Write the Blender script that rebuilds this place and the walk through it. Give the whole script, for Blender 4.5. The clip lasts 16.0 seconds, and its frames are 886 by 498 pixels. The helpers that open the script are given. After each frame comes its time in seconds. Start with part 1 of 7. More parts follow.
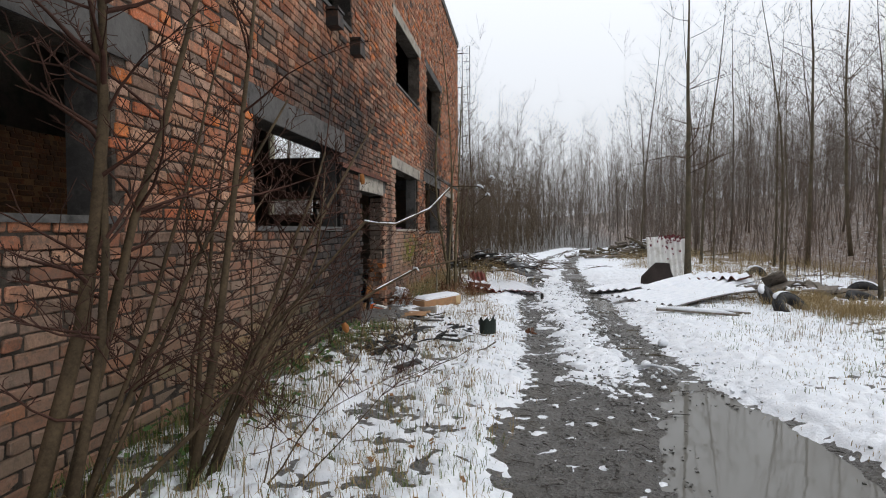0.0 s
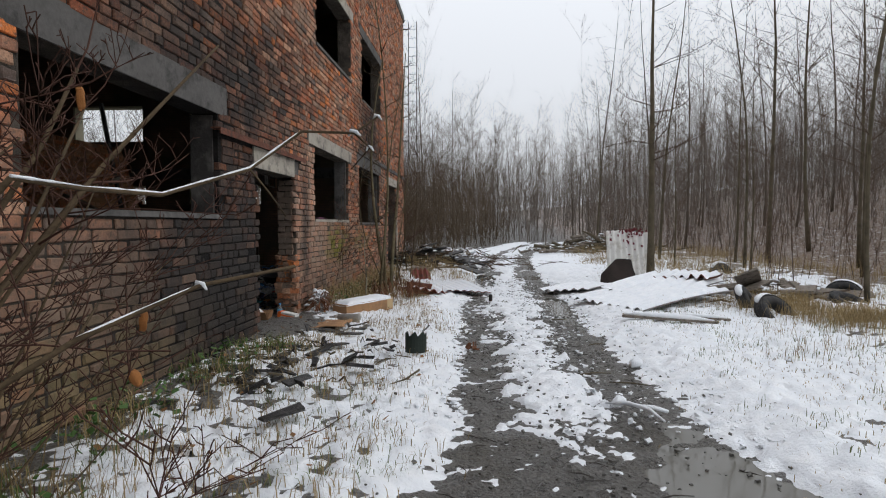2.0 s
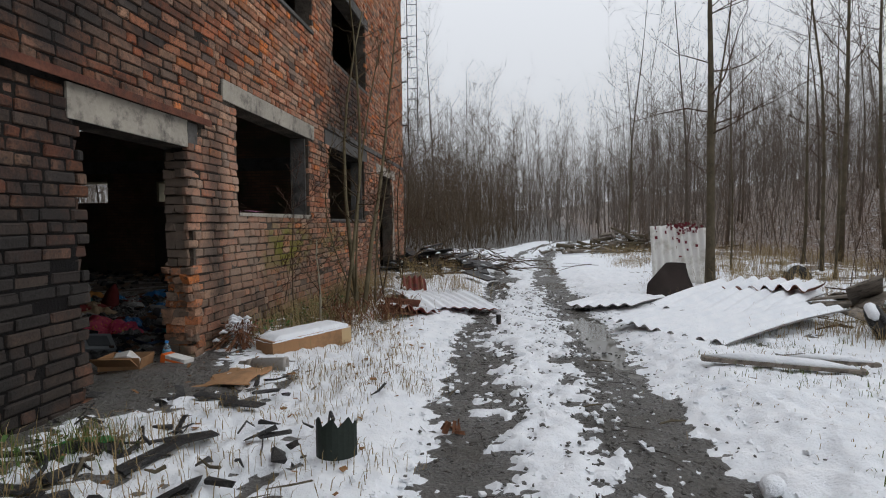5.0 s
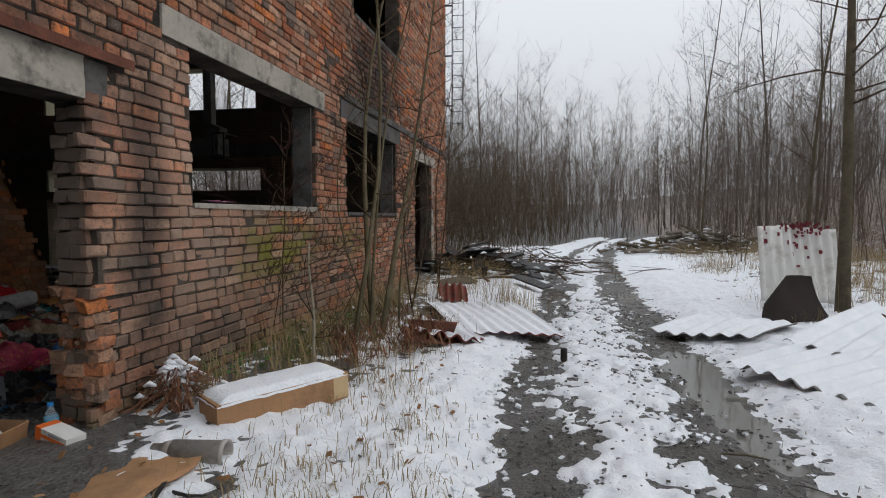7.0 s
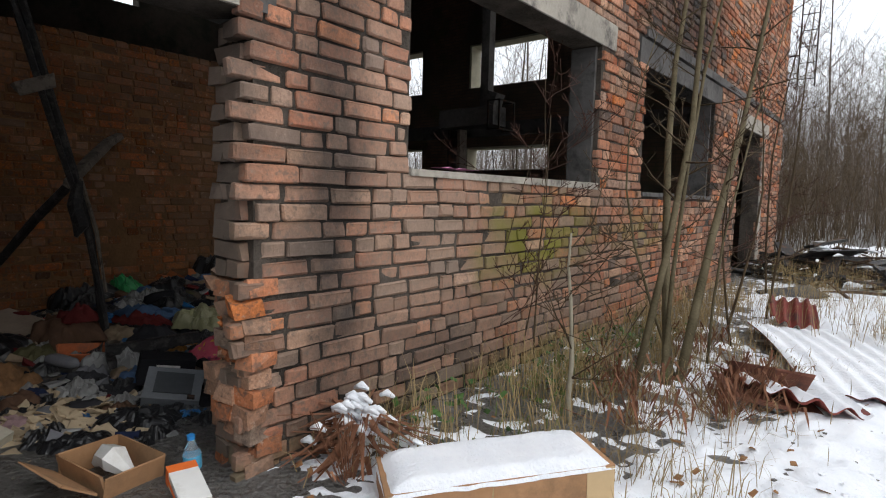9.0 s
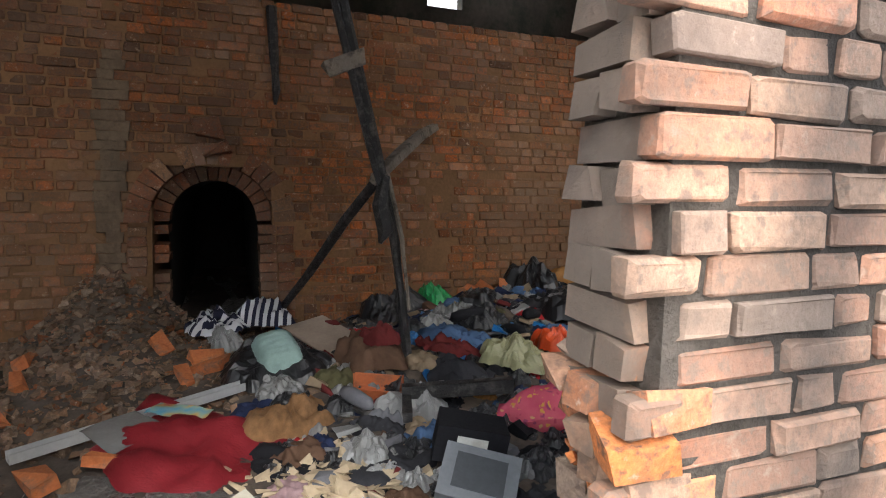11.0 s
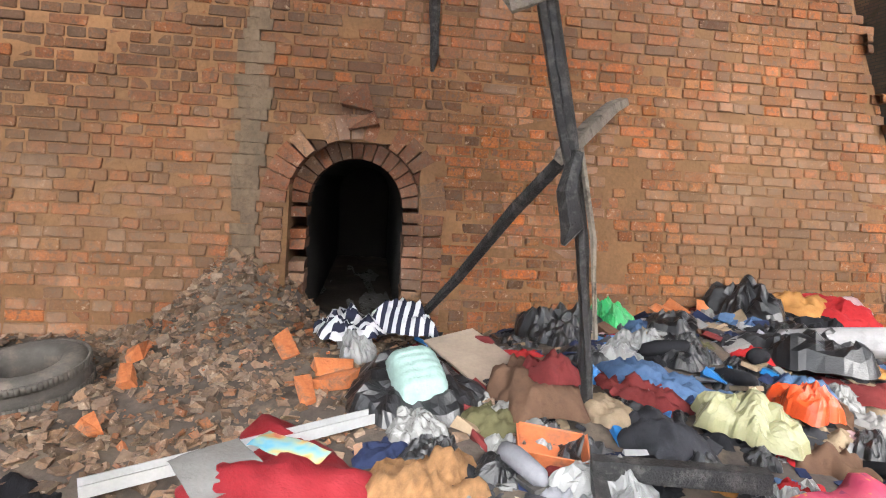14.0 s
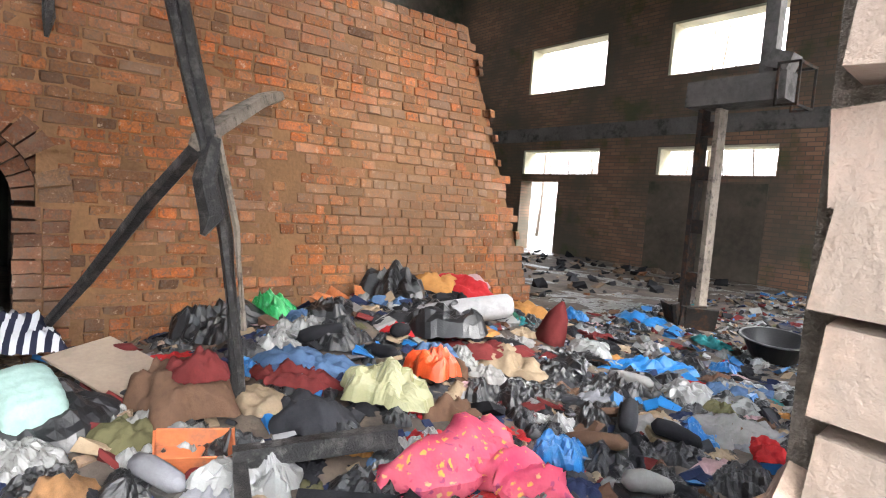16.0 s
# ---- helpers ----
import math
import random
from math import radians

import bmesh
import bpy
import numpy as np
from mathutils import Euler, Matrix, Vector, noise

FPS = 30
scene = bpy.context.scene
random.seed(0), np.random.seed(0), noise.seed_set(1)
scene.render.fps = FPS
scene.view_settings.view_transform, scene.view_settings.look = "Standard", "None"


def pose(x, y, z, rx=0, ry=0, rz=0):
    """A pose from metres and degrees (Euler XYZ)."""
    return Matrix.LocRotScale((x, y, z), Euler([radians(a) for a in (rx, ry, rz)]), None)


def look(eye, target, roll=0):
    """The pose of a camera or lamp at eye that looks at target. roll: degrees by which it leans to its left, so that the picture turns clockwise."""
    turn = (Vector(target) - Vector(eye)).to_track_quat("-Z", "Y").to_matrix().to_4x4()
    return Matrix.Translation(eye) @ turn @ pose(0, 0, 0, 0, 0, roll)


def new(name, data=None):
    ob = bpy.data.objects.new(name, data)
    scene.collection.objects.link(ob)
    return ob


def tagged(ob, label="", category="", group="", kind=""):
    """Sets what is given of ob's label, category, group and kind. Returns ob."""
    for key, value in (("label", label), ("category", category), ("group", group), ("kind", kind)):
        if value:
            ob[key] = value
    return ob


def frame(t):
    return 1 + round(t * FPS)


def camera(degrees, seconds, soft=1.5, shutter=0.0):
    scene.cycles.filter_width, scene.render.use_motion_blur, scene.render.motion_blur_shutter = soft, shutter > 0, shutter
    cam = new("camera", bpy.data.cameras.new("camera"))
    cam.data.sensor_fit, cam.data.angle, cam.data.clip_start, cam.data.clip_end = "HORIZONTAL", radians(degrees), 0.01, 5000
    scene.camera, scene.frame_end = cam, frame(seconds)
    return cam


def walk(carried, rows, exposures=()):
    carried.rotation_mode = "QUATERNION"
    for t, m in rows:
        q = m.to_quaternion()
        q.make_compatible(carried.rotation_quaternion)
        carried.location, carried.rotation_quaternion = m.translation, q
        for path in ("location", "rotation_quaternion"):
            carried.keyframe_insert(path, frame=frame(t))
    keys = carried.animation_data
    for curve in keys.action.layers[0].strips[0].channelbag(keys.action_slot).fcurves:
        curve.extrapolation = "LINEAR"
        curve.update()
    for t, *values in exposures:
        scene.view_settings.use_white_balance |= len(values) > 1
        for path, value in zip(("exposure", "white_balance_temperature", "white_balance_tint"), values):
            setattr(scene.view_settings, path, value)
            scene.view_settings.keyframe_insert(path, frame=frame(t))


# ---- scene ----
cam = camera(76.0, 16.0, 1.1)
PATH = [
    (0, (2.32, 1.314, 1.442), (2.046, 3.294, 1.376), -0.3),
    (0.5, (2.371, 1.736, 1.423), (2.133, 3.72, 1.338), -0.3),
    (1, (2.428, 2.203, 1.363), (2.223, 4.19, 1.275), 0.1),
    (1.5, (2.419, 2.658, 1.387), (2.247, 4.648, 1.299), 0.0),
    (2, (2.512, 3.036, 1.392), (2.39, 5.03, 1.304), -0.0),
    (2.5, (2.656, 3.544, 1.387), (2.547, 5.538, 1.293), -0.0),
    (3, (2.664, 4.026, 1.365), (2.554, 6.02, 1.267), -0.2),
    (3.5, (2.718, 4.47, 1.313), (2.606, 6.465, 1.222), -0.5),
    (4, (2.773, 4.983, 1.322), (2.666, 6.978, 1.238), -0.4),
    (4.2, (2.77, 5.145, 1.301), (2.653, 7.14, 1.225), -0.5),
    (6.3, (2.754, 7.244, 1.363), (2.445, 9.217, 1.248), -0.1),
    (6.5, (2.735, 7.455, 1.365), (2.42, 9.427, 1.256), -0.0),
    (7, (2.58, 7.891, 1.361), (2.219, 9.855, 1.249), 0.0),
    (7.5, (2.518, 8.328, 1.333), (1.993, 10.254, 1.216), 0.3),
    (8, (2.445, 8.781, 1.369), (1.7, 10.633, 1.24), 1.0),
    (8.5, (2.234, 9.147, 1.351), (1.236, 10.873, 1.196), 1.1),
    (9, (2.052, 9.499, 1.317), (0.786, 11.037, 1.138), 1.5),
    (9.5, (1.782, 9.765, 1.328), (0.312, 11.107, 1.131), 1.8),
    (10, (1.391, 9.909, 1.335), (-0.258, 11.02, 1.12), 1.5),
    (10.2, (1.252, 9.968, 1.333), (-0.458, 10.981, 1.112), 1.4),
    (12.3, (0.092, 10.152, 1.239), (-1.877, 10.447, 1.054), 0.8),
    (12.5, (0.021, 10.165, 1.229), (-1.959, 10.37, 1.041), 0.9),
    (13, (-0.097, 10.139, 1.214), (-2.087, 10.193, 1.027), 1.0),
    (13.5, (-0.154, 10.087, 1.222), (-2.144, 10.134, 1.028), 1.3),
    (14, (-0.183, 10.123, 1.214), (-2.153, 10.376, 0.977), 3.4),
    (14.5, (-0.175, 10.148, 1.199), (-2.085, 10.692, 0.962), 4.3),
    (15, (-0.156, 10.193, 1.195), (-1.965, 11.003, 0.923), 2.7),
    (15.5, (-0.132, 10.245, 1.172), (-1.812, 11.309, 0.957), 2.0),
    (16, (-0.1, 10.293, 1.183), (-1.668, 11.522, 1.013), 4.1),
]
EXPOSURES = [(0, -0.34), (2.5, -0.55), (4.0, -0.68), (7.0, -0.6), (8.0, -0.68), (9.0, 0.1), (9.5, 0.6), (10.2, 1.2), (12.3, 3.35), (12.6, 3.5), (13.0, 3.85), (13.5, 4.12), (14.5, 4.3), (15.5, 4.3), (16.0, 4.2)]
walk(cam, [(t, look(eye, target, roll)) for t, eye, target, roll in PATH], EXPOSURES)

# ---- world and light: overcast winter sky ----
world = bpy.data.worlds.new("overcast")
scene.world = world
world.use_nodes = True
wn, wl = world.node_tree.nodes, world.node_tree.links
wn.clear()
sky = wn.new("ShaderNodeTexSky")
sky.sky_type = "NISHITA"
sky.sun_disc = False
sky.sun_elevation, sky.sun_rotation = radians(28), radians(70)
sky.dust_density = 4.0
cloud = wn.new("ShaderNodeMixRGB")
cloud.inputs[0].default_value = 0.9
cloud.inputs[2].default_value = (8.2, 8.5, 9.0, 1)
wl.new(sky.outputs[0], cloud.inputs[1])
bg = wn.new("ShaderNodeBackground")
bg.inputs[1].default_value = 0.125
# an overcast sky is brighter overhead than at the horizon
where = wn.new("ShaderNodeTexCoord")
axes = wn.new("ShaderNodeSeparateXYZ")
wl.new(where.outputs["Generated"], axes.inputs[0])
rise = wn.new("ShaderNodeMapRange")
for key, value in (("From Min", 0.0), ("From Max", 1.0), ("To Min", 0.92), ("To Max", 1.9)):
    rise.inputs[key].default_value = value
wl.new(axes.outputs[2], rise.inputs["Value"])
dome = wn.new("ShaderNodeVectorMath")
dome.operation = "SCALE"
wl.new(cloud.outputs[0], dome.inputs[0])
wl.new(rise.outputs[0], dome.inputs["Scale"])
wl.new(dome.outputs[0], bg.inputs[0])
wout = wn.new("ShaderNodeOutputWorld")
wl.new(bg.outputs[0], wout.inputs[0])
sun_data = bpy.data.lights.new("sun", "SUN")
sun_data.energy, sun_data.angle, sun_data.color = 0.5, radians(25), (1.0, 0.97, 0.93)
sun = new("sun", sun_data)
sun.matrix_world = look((30, 10, 22), (0, 12, 0))

# ---- numbers of the place (facade's outer face is x = 0, it runs along y) ----
Y0, Y1, ROOF = -4.0, 22.3, 8.15
COURSE = 0.08
# y0, y1, z0, z1 of the openings
OPEN = {
    "window_a": (1.5, 4.3, 1.52, 2.46), "window_b": (6.05, 8.45, 1.48, 2.46), "doorway": (9.45, 10.70, -0.3, 2.03),
    "window_c": (11.7, 14.0, 1.46, 2.6), "window_d": (15.0, 17.45, 1.42, 2.62), "doorway_far": (18.9, 20.5, -0.3, 2.5),
    "upper_a": (11.85, 14.3, 4.22, 5.42), "upper_b": (15.35, 17.75, 4.1, 5.45),
    "upper_c": (6.6, 9.0, 4.2, 5.4)}
# concrete lintels: y0, y1, z0, z1
LINTELS = [(1.2, 4.62, 2.46, 2.74), (5.9, 8.62, 2.46, 2.74), (9.3, 10.72, 2.03, 2.27), (11.4, 14.25, 2.6, 2.81),
           (14.8, 17.7, 2.62, 2.86), (18.6, 20.9, 2.5, 2.72), (11.6, 14.5, 5.42, 5.62), (15.1, 18.0, 5.45, 5.65),
           (6.4, 9.2, 5.4, 5.6)]


# ---- arithmetic helpers ----
def lattice(ix, iy, seed):
    h = np.sin(ix * 127.1 + iy * 311.7 + seed * 74.7) * 43758.5453
    return h - np.floor(h)


def vnoise(x, y, seed=0):
    """Value noise in 0..1 on arrays."""
    x, y = np.asarray(x, float), np.asarray(y, float)
    ix, iy = np.floor(x), np.floor(y)
    fx, fy = x - ix, y - iy
    fx, fy = fx * fx * (3 - 2 * fx), fy * fy * (3 - 2 * fy)
    a, b = lattice(ix, iy, seed), lattice(ix + 1, iy, seed)
    c, d = lattice(ix, iy + 1, seed), lattice(ix + 1, iy + 1, seed)
    return (a + (b - a) * fx) * (1 - fy) + (c + (d - c) * fx) * fy


def fbm(x, y, octaves=4, seed=0):
    total, amp, size = 0, 0.5, 1.0
    for k in range(octaves):
        total = total + amp * vnoise(np.asarray(x) * size, np.asarray(y) * size, seed + k * 7)
        amp, size = amp * 0.5, size * 2.03
    return total / (1 - 0.5 ** octaves)


def smooth(a, b, v):
    t = np.clip((np.asarray(v, float) - a) / (b - a), 0, 1)
    return t * t * (3 - 2 * t)


class Buf:
    """Collects vertices and faces for one mesh."""

    def __init__(self):
        self.v, self.f, self.m = [], [], []

    def add(self, verts, faces, mi=0):
        k = len(self.v)
        self.v.extend(tuple(map(float, p)) for p in verts)
        self.f.extend(tuple(i + k for i in q) for q in faces)
        self.m.extend([mi] * len(faces))
        return self

    def box(self, c, s, rot=(0, 0, 0), mi=0, jit=0.0, rng=random):
        m = pose(*c, *rot)
        pts = []
        for sx, sy, sz in ((-1, -1, -1), (1, -1, -1), (1, 1, -1), (-1, 1, -1), (-1, -1, 1), (1, -1, 1), (1, 1, 1), (-1, 1, 1)):
            p = Vector((sx * s[0] / 2, sy * s[1] / 2, sz * s[2] / 2))
            if jit:
                p += Vector((rng.uniform(-jit, jit), rng.uniform(-jit, jit), rng.uniform(-jit, jit)))
            pts.append(m @ p)
        return self.add(pts, [(0, 3, 2, 1), (4, 5, 6, 7), (0, 1, 5, 4), (1, 2, 6, 5), (2, 3, 7, 6), (3, 0, 4, 7)], mi)

    def tube(self, pts, radii, n=6, mi=0, cap=True):
        pts = [Vector(p) for p in pts]
        rings, up = [], Vector((0.13, 0.31, 0.94))
        for i, p in enumerate(pts):
            d = (pts[min(i + 1, len(pts) - 1)] - pts[max(i - 1, 0)]).normalized()
            a = d.cross(up if abs(d.dot(up)) < 0.9 else Vector((1, 0, 0))).normalized()
            b = d.cross(a)
            r = radii[i] if isinstance(radii, (list, tuple)) else radii
            rings.append([p + a * (math.cos(k * 2 * math.pi / n) * r) + b * (math.sin(k * 2 * math.pi / n) * r) for k in range(n)])
        faces = [(i * n + k, i * n + (k + 1) % n, (i + 1) * n + (k + 1) % n, (i + 1) * n + k) for i in range(len(pts) - 1) for k in range(n)]
        if cap:
            faces += [tuple(range(n))[::-1], tuple((len(pts) - 1) * n + k for k in range(n))]
        return self.add([q for r in rings for q in r], faces, mi)

    def mesh(self, name, mats, smoothed=False):
        me = bpy.data.meshes.new(name)
        me.from_pydata(self.v, [], self.f)
        for m in (mats if isinstance(mats, (list, tuple)) else [mats]):
            me.materials.append(m)
        if any(self.m):
            me.polygons.foreach_set("material_index", self.m)
        if smoothed:
            me.polygons.foreach_set("use_smooth", [True] * len(self.f))
        me.update()
        return me

    def thing(self, name, mats, label="", category="", group="", kind="", parent=None, smoothed=False, m=None):
        ob = new(name, self.mesh(name, mats, smoothed))
        if parent:
            ob.parent = parent
        if m:
            ob.matrix_basis = m
        return tagged(ob, label, category, group, kind)


def empty(name, m, label, category, group="", kind=""):
    ob = new(name)
    ob.empty_display_size = 0.1
    ob.matrix_basis = m
    return tagged(ob, label, category, group, kind)


def grid_mesh(name, X, Y, Z, mat, smoothed=True, keep=None):
    """A sheet on a grid of arrays; keep: a mask of the cells to keep."""
    ny, nx = X.shape
    idx = np.arange(nx * ny).reshape(ny, nx)
    quads = np.stack([idx[:-1, :-1], idx[:-1, 1:], idx[1:, 1:], idx[1:, :-1]], -1).reshape(-1, 4)
    if keep is not None:
        quads = quads[keep.ravel()]
    used, inv = np.unique(quads, return_inverse=True)
    co = np.stack([X.ravel(), Y.ravel(), Z.ravel()], -1)[used]
    inv = inv.reshape(-1, 4)
    me = bpy.data.meshes.new(name)
    me.vertices.add(len(co))
    me.vertices.foreach_set("co", co.astype(np.float32).ravel())
    me.loops.add(inv.size)
    me.loops.foreach_set("vertex_index", inv.astype(np.int32).ravel())
    me.polygons.add(len(inv))
    me.polygons.foreach_set("loop_start", np.arange(0, inv.size, 4, dtype=np.int32))
    me.polygons.foreach_set("use_smooth", np.full(len(inv), smoothed))
    me.materials.append(mat)
    me.update(calc_edges=True)
    me.validate()
    return me


# ---- materials ----
def material(name, rough=0.8, metal=0.0, spec=0.3):
    mat = bpy.data.materials.new(name)
    mat.use_nodes = True
    n, l = mat.node_tree.nodes, mat.node_tree.links
    b = n["Principled BSDF"]
    b.inputs["Roughness"].default_value = rough
    b.inputs["Metallic"].default_value = metal
    b.inputs["Specular IOR Level"].default_value = spec
    return mat, n, l, b


def coords(n, kind="Object"):
    return n.new("ShaderNodeTexCoord").outputs[kind]


def nz(n, l, vec, scale, detail=4.0, rough=0.6):
    t = n.new("ShaderNodeTexNoise")
    t.inputs["Scale"].default_value, t.inputs["Detail"].default_value, t.inputs["Roughness"].default_value = scale, detail, rough
    if vec is not None:
        l.new(vec, t.inputs["Vector"])
    return t.outputs["Fac"]


def ramp(n, l, fac, stops, interp="LINEAR"):
    r = n.new("ShaderNodeValToRGB")
    r.color_ramp.interpolation = interp
    e = r.color_ramp.elements
    while len(e) < len(stops):
        e.new(0.5)
    for k, (p, c) in enumerate(stops):
        e[k].position, e[k].color = p, (*c, 1) if len(c) == 3 else c
    if fac is not None:
        l.new(fac, r.inputs[0])
    return r.outputs[0]


def mix(n, l, fac, a, b, mode="MIX"):
    m = n.new("ShaderNodeMixRGB")
    m.blend_type = mode
    for k, v in enumerate((fac, a, b)):
        if isinstance(v, (int, float)):
            m.inputs[k].default_value = v
        elif isinstance(v, tuple):
            m.inputs[k].default_value = (*v, 1) if len(v) == 3 else v
        else:
            l.new(v, m.inputs[k])
    return m.outputs[0]


def math_node(n, l, op, a, b=0.0):
    m = n.new("ShaderNodeMath")
    m.operation = op
    for k, v in enumerate((a, b)):
        if isinstance(v, (int, float)):
            m.inputs[k].default_value = v
        else:
            l.new(v, m.inputs[k])
    return m.outputs[0]


def bump(n, l, b, height, strength=0.4, dist=0.01):
    k = n.new("ShaderNodeBump")
    k.inputs["Strength"].default_value, k.inputs["Distance"].default_value = strength, dist
    l.new(height, k.inputs["Height"])
    l.new(k.outputs[0], b.inputs["Normal"])


def plain(name, color, rough=0.8, metal=0.0, vary=0.25, scale=12.0, bumps=0.2, dirt=None, spec=0.3):
    """A worn surface: two scales of variation, fine relief."""
    mat, n, l, b = material(name, rough, metal, spec)
    co = coords(n)
    big, fine = nz(n, l, co, scale * 0.25, 3), nz(n, l, co, scale * 4, 5)
    lo = tuple(c * (1 - vary) for c in color)
    hi = tuple(min(1, c * (1 + vary)) for c in color)
    col = mix(n, l, 0.35, ramp(n, l, big, [(0.3, lo), (0.7, hi)]), ramp(n, l, fine, [(0.3, lo), (0.75, hi)]))
    if dirt:
        col = mix(n, l, ramp(n, l, nz(n, l, co, scale * 0.6, 6, 0.7), [(0.5, (0, 0, 0)), (0.65, (1, 1, 1))]), col, dirt)
    l.new(col, b.inputs["Base Color"])
    if bumps:
        bump(n, l, b, fine, bumps, 0.01)
    return mat


def blob(n, l, co, centre, radii, soft=0.6, wobble=0.5):
    """A patch with a ragged edge round a place, 1 inside."""
    vm = n.new("ShaderNodeVectorMath")
    vm.operation = "SUBTRACT"
    l.new(co, vm.inputs[0])
    vm.inputs[1].default_value = centre
    vs = n.new("ShaderNodeVectorMath")
    vs.operation = "DIVIDE"
    l.new(vm.outputs[0], vs.inputs[0])
    vs.inputs[1].default_value = radii
    ln = n.new("ShaderNodeVectorMath")
    ln.operation = "LENGTH"
    l.new(vs.outputs[0], ln.inputs[0])
    d = math_node(n, l, "ADD", ln.outputs["Value"], math_node(n, l, "MULTIPLY", math_node(n, l, "SUBTRACT", nz(n, l, co, 2.2, 5, 0.65), 0.5), wobble * 2))
    return ramp(n, l, d, [(1 - soft, (1, 1, 1)), (1.0, (0, 0, 0))])


def brick_material(name, source, soot=(), pale=(), moss=(), palette=None, ash=0.0, dust=(0.22, 0.165, 0.125), black=((0.005, 0.005, 0.005), (0.052, 0.047, 0.044))):
    """Weathered brick; source: 'island' or 'object' sets what varies it brick by brick. Patches are in world metres."""
    mat, n, l, b = material(name, 0.9, 0, 0.2)
    if source == "island":
        rnd = n.new("ShaderNodeNewGeometry").outputs["Random Per Island"]
    else:
        rnd = n.new("ShaderNodeObjectInfo").outputs["Random"]
    pos = n.new("ShaderNodeNewGeometry").outputs["Position"]
    pal = palette or [(0.0, (0.44, 0.14, 0.065)), (0.16, (0.50, 0.20, 0.105)), (0.32, (0.42, 0.20, 0.125)), (0.47, (0.36, 0.235, 0.175)),
                      (0.60, (0.54, 0.27, 0.17)), (0.75, (0.13, 0.10, 0.09)), (0.81, (0.58, 0.34, 0.22)), (0.93, (0.64, 0.20, 0.055))]
    tone = math_node(n, l, "ADD", math_node(n, l, "MULTIPLY", math_node(n, l, "FRACT", math_node(n, l, "MULTIPLY", rnd, 91.7)), 0.75), 0.55)
    col = mix(n, l, 1.0, ramp(n, l, rnd, pal, "CONSTANT"), tone, "MULTIPLY")
    other = math_node(n, l, "FRACT", math_node(n, l, "MULTIPLY", rnd, 17.31))
    fine, mid, big = nz(n, l, pos, 70, 6, 0.7), nz(n, l, pos, 11, 5, 0.65), nz(n, l, pos, 1.3, 5, 0.6)
    col = mix(n, l, 0.7, col, ramp(n, l, fine, [(0.25, (0.25, 0.22, 0.2)), (0.75, (1.5, 1.42, 1.35))]), "MULTIPLY")
    col = mix(n, l, ramp(n, l, mid, [(0.46, (0, 0, 0)), (0.66, (0.5, 0.5, 0.5))]), col, (0.13, 0.08, 0.055))
    spots = nz(n, l, pos, 24, 4, 0.7)
    col = mix(n, l, ramp(n, l, spots, [(0.52, (0, 0, 0)), (0.62, (0.75, 0.75, 0.75))]), col, (0.085, 0.062, 0.05))
    col = mix(n, l, ramp(n, l, spots, [(0.30, (0.55, 0.55, 0.55)), (0.40, (0, 0, 0))]), col, (0.46, 0.35, 0.27))
    # lime and dust film
    film = math_node(n, l, "MULTIPLY", ramp(n, l, big, [(0.42, (0, 0, 0)), (0.68, (1, 1, 1))]), math_node(n, l, "MULTIPLY", other, 0.6))
    col = mix(n, l, film, col, (0.40, 0.28, 0.205))
    # patches in the dust colour, or in their own tint where one is given
    for centre, radii, amount, *tint in pale:
        col = mix(n, l, math_node(n, l, "MULTIPLY", blob(n, l, pos, centre, radii), amount), col, tint[0] if tint else dust)
    for centre, radii, amount in moss:
        m = math_node(n, l, "MULTIPLY", blob(n, l, pos, centre, radii, 0.7, 0.7), math_node(n, l, "MULTIPLY", ramp(n, l, other, [(0.35, (0.15, 0.15, 0.15)), (0.5, (1, 1, 1))]), amount))
        col = mix(n, l, m, col, (0.17, 0.16, 0.03))
    for centre, radii, amount in soot:
        per = ramp(n, l, other, [(0.0, (0.55, 0.55, 0.55)), (0.14, (0.82, 0.82, 0.82)), (0.3, (0.98, 0.98, 0.98)), (0.7, (0.78, 0.78, 0.78)), (0.9, (1, 1, 1))] if amount > 0.8 else [(0.40, (0.1, 0.1, 0.1)), (0.48, (1, 1, 1))])
        s = math_node(n, l, "MULTIPLY", blob(n, l, pos, centre, radii, 0.75, 0.6), math_node(n, l, "MULTIPLY", per, amount))
        col = mix(n, l, s, col, mix(n, l, fine, *black))
    if ash:
        col = mix(n, l, math_node(n, l, "MULTIPLY", ramp(n, l, nz(n, l, pos, 0.7, 4), [(0.42, (0, 0, 0)), (0.62, (1, 1, 1))]), ash), col, (0.10, 0.06, 0.038))
    l.new(col, b.inputs["Base Color"])
    bump(n, l, b, mix(n, l, 0.65, fine, mid), 0.7, 0.02)
    return mat


SOOT = [((0, 8.3, 1.0), (0.9, 2.6, 2.6), 0.99), ((0, 8.4, 2.9), (0.9, 3.2, 1.2), 0.92), ((0, 8.9, 0.9), (0.9, 1.7, 2.0), 0.98), ((0, 11.2, 1.4), (0.9, 0.3, 1.5), 0.84), ((0, 11.9, 0.25), (0.9, 1.6, 0.6), 0.6),
        ((0, 16.3, 3.3), (0.9, 2.0, 2.6), 0.97), ((0, 10.4, 3.4), (0.9, 2.2, 1.8), 0.6), ((0, 7.6, 5.4), (0.9, 3.0, 1.9), 0.9), ((0, 18.2, 1.5), (0.9, 1.2, 2.2), 0.55)]
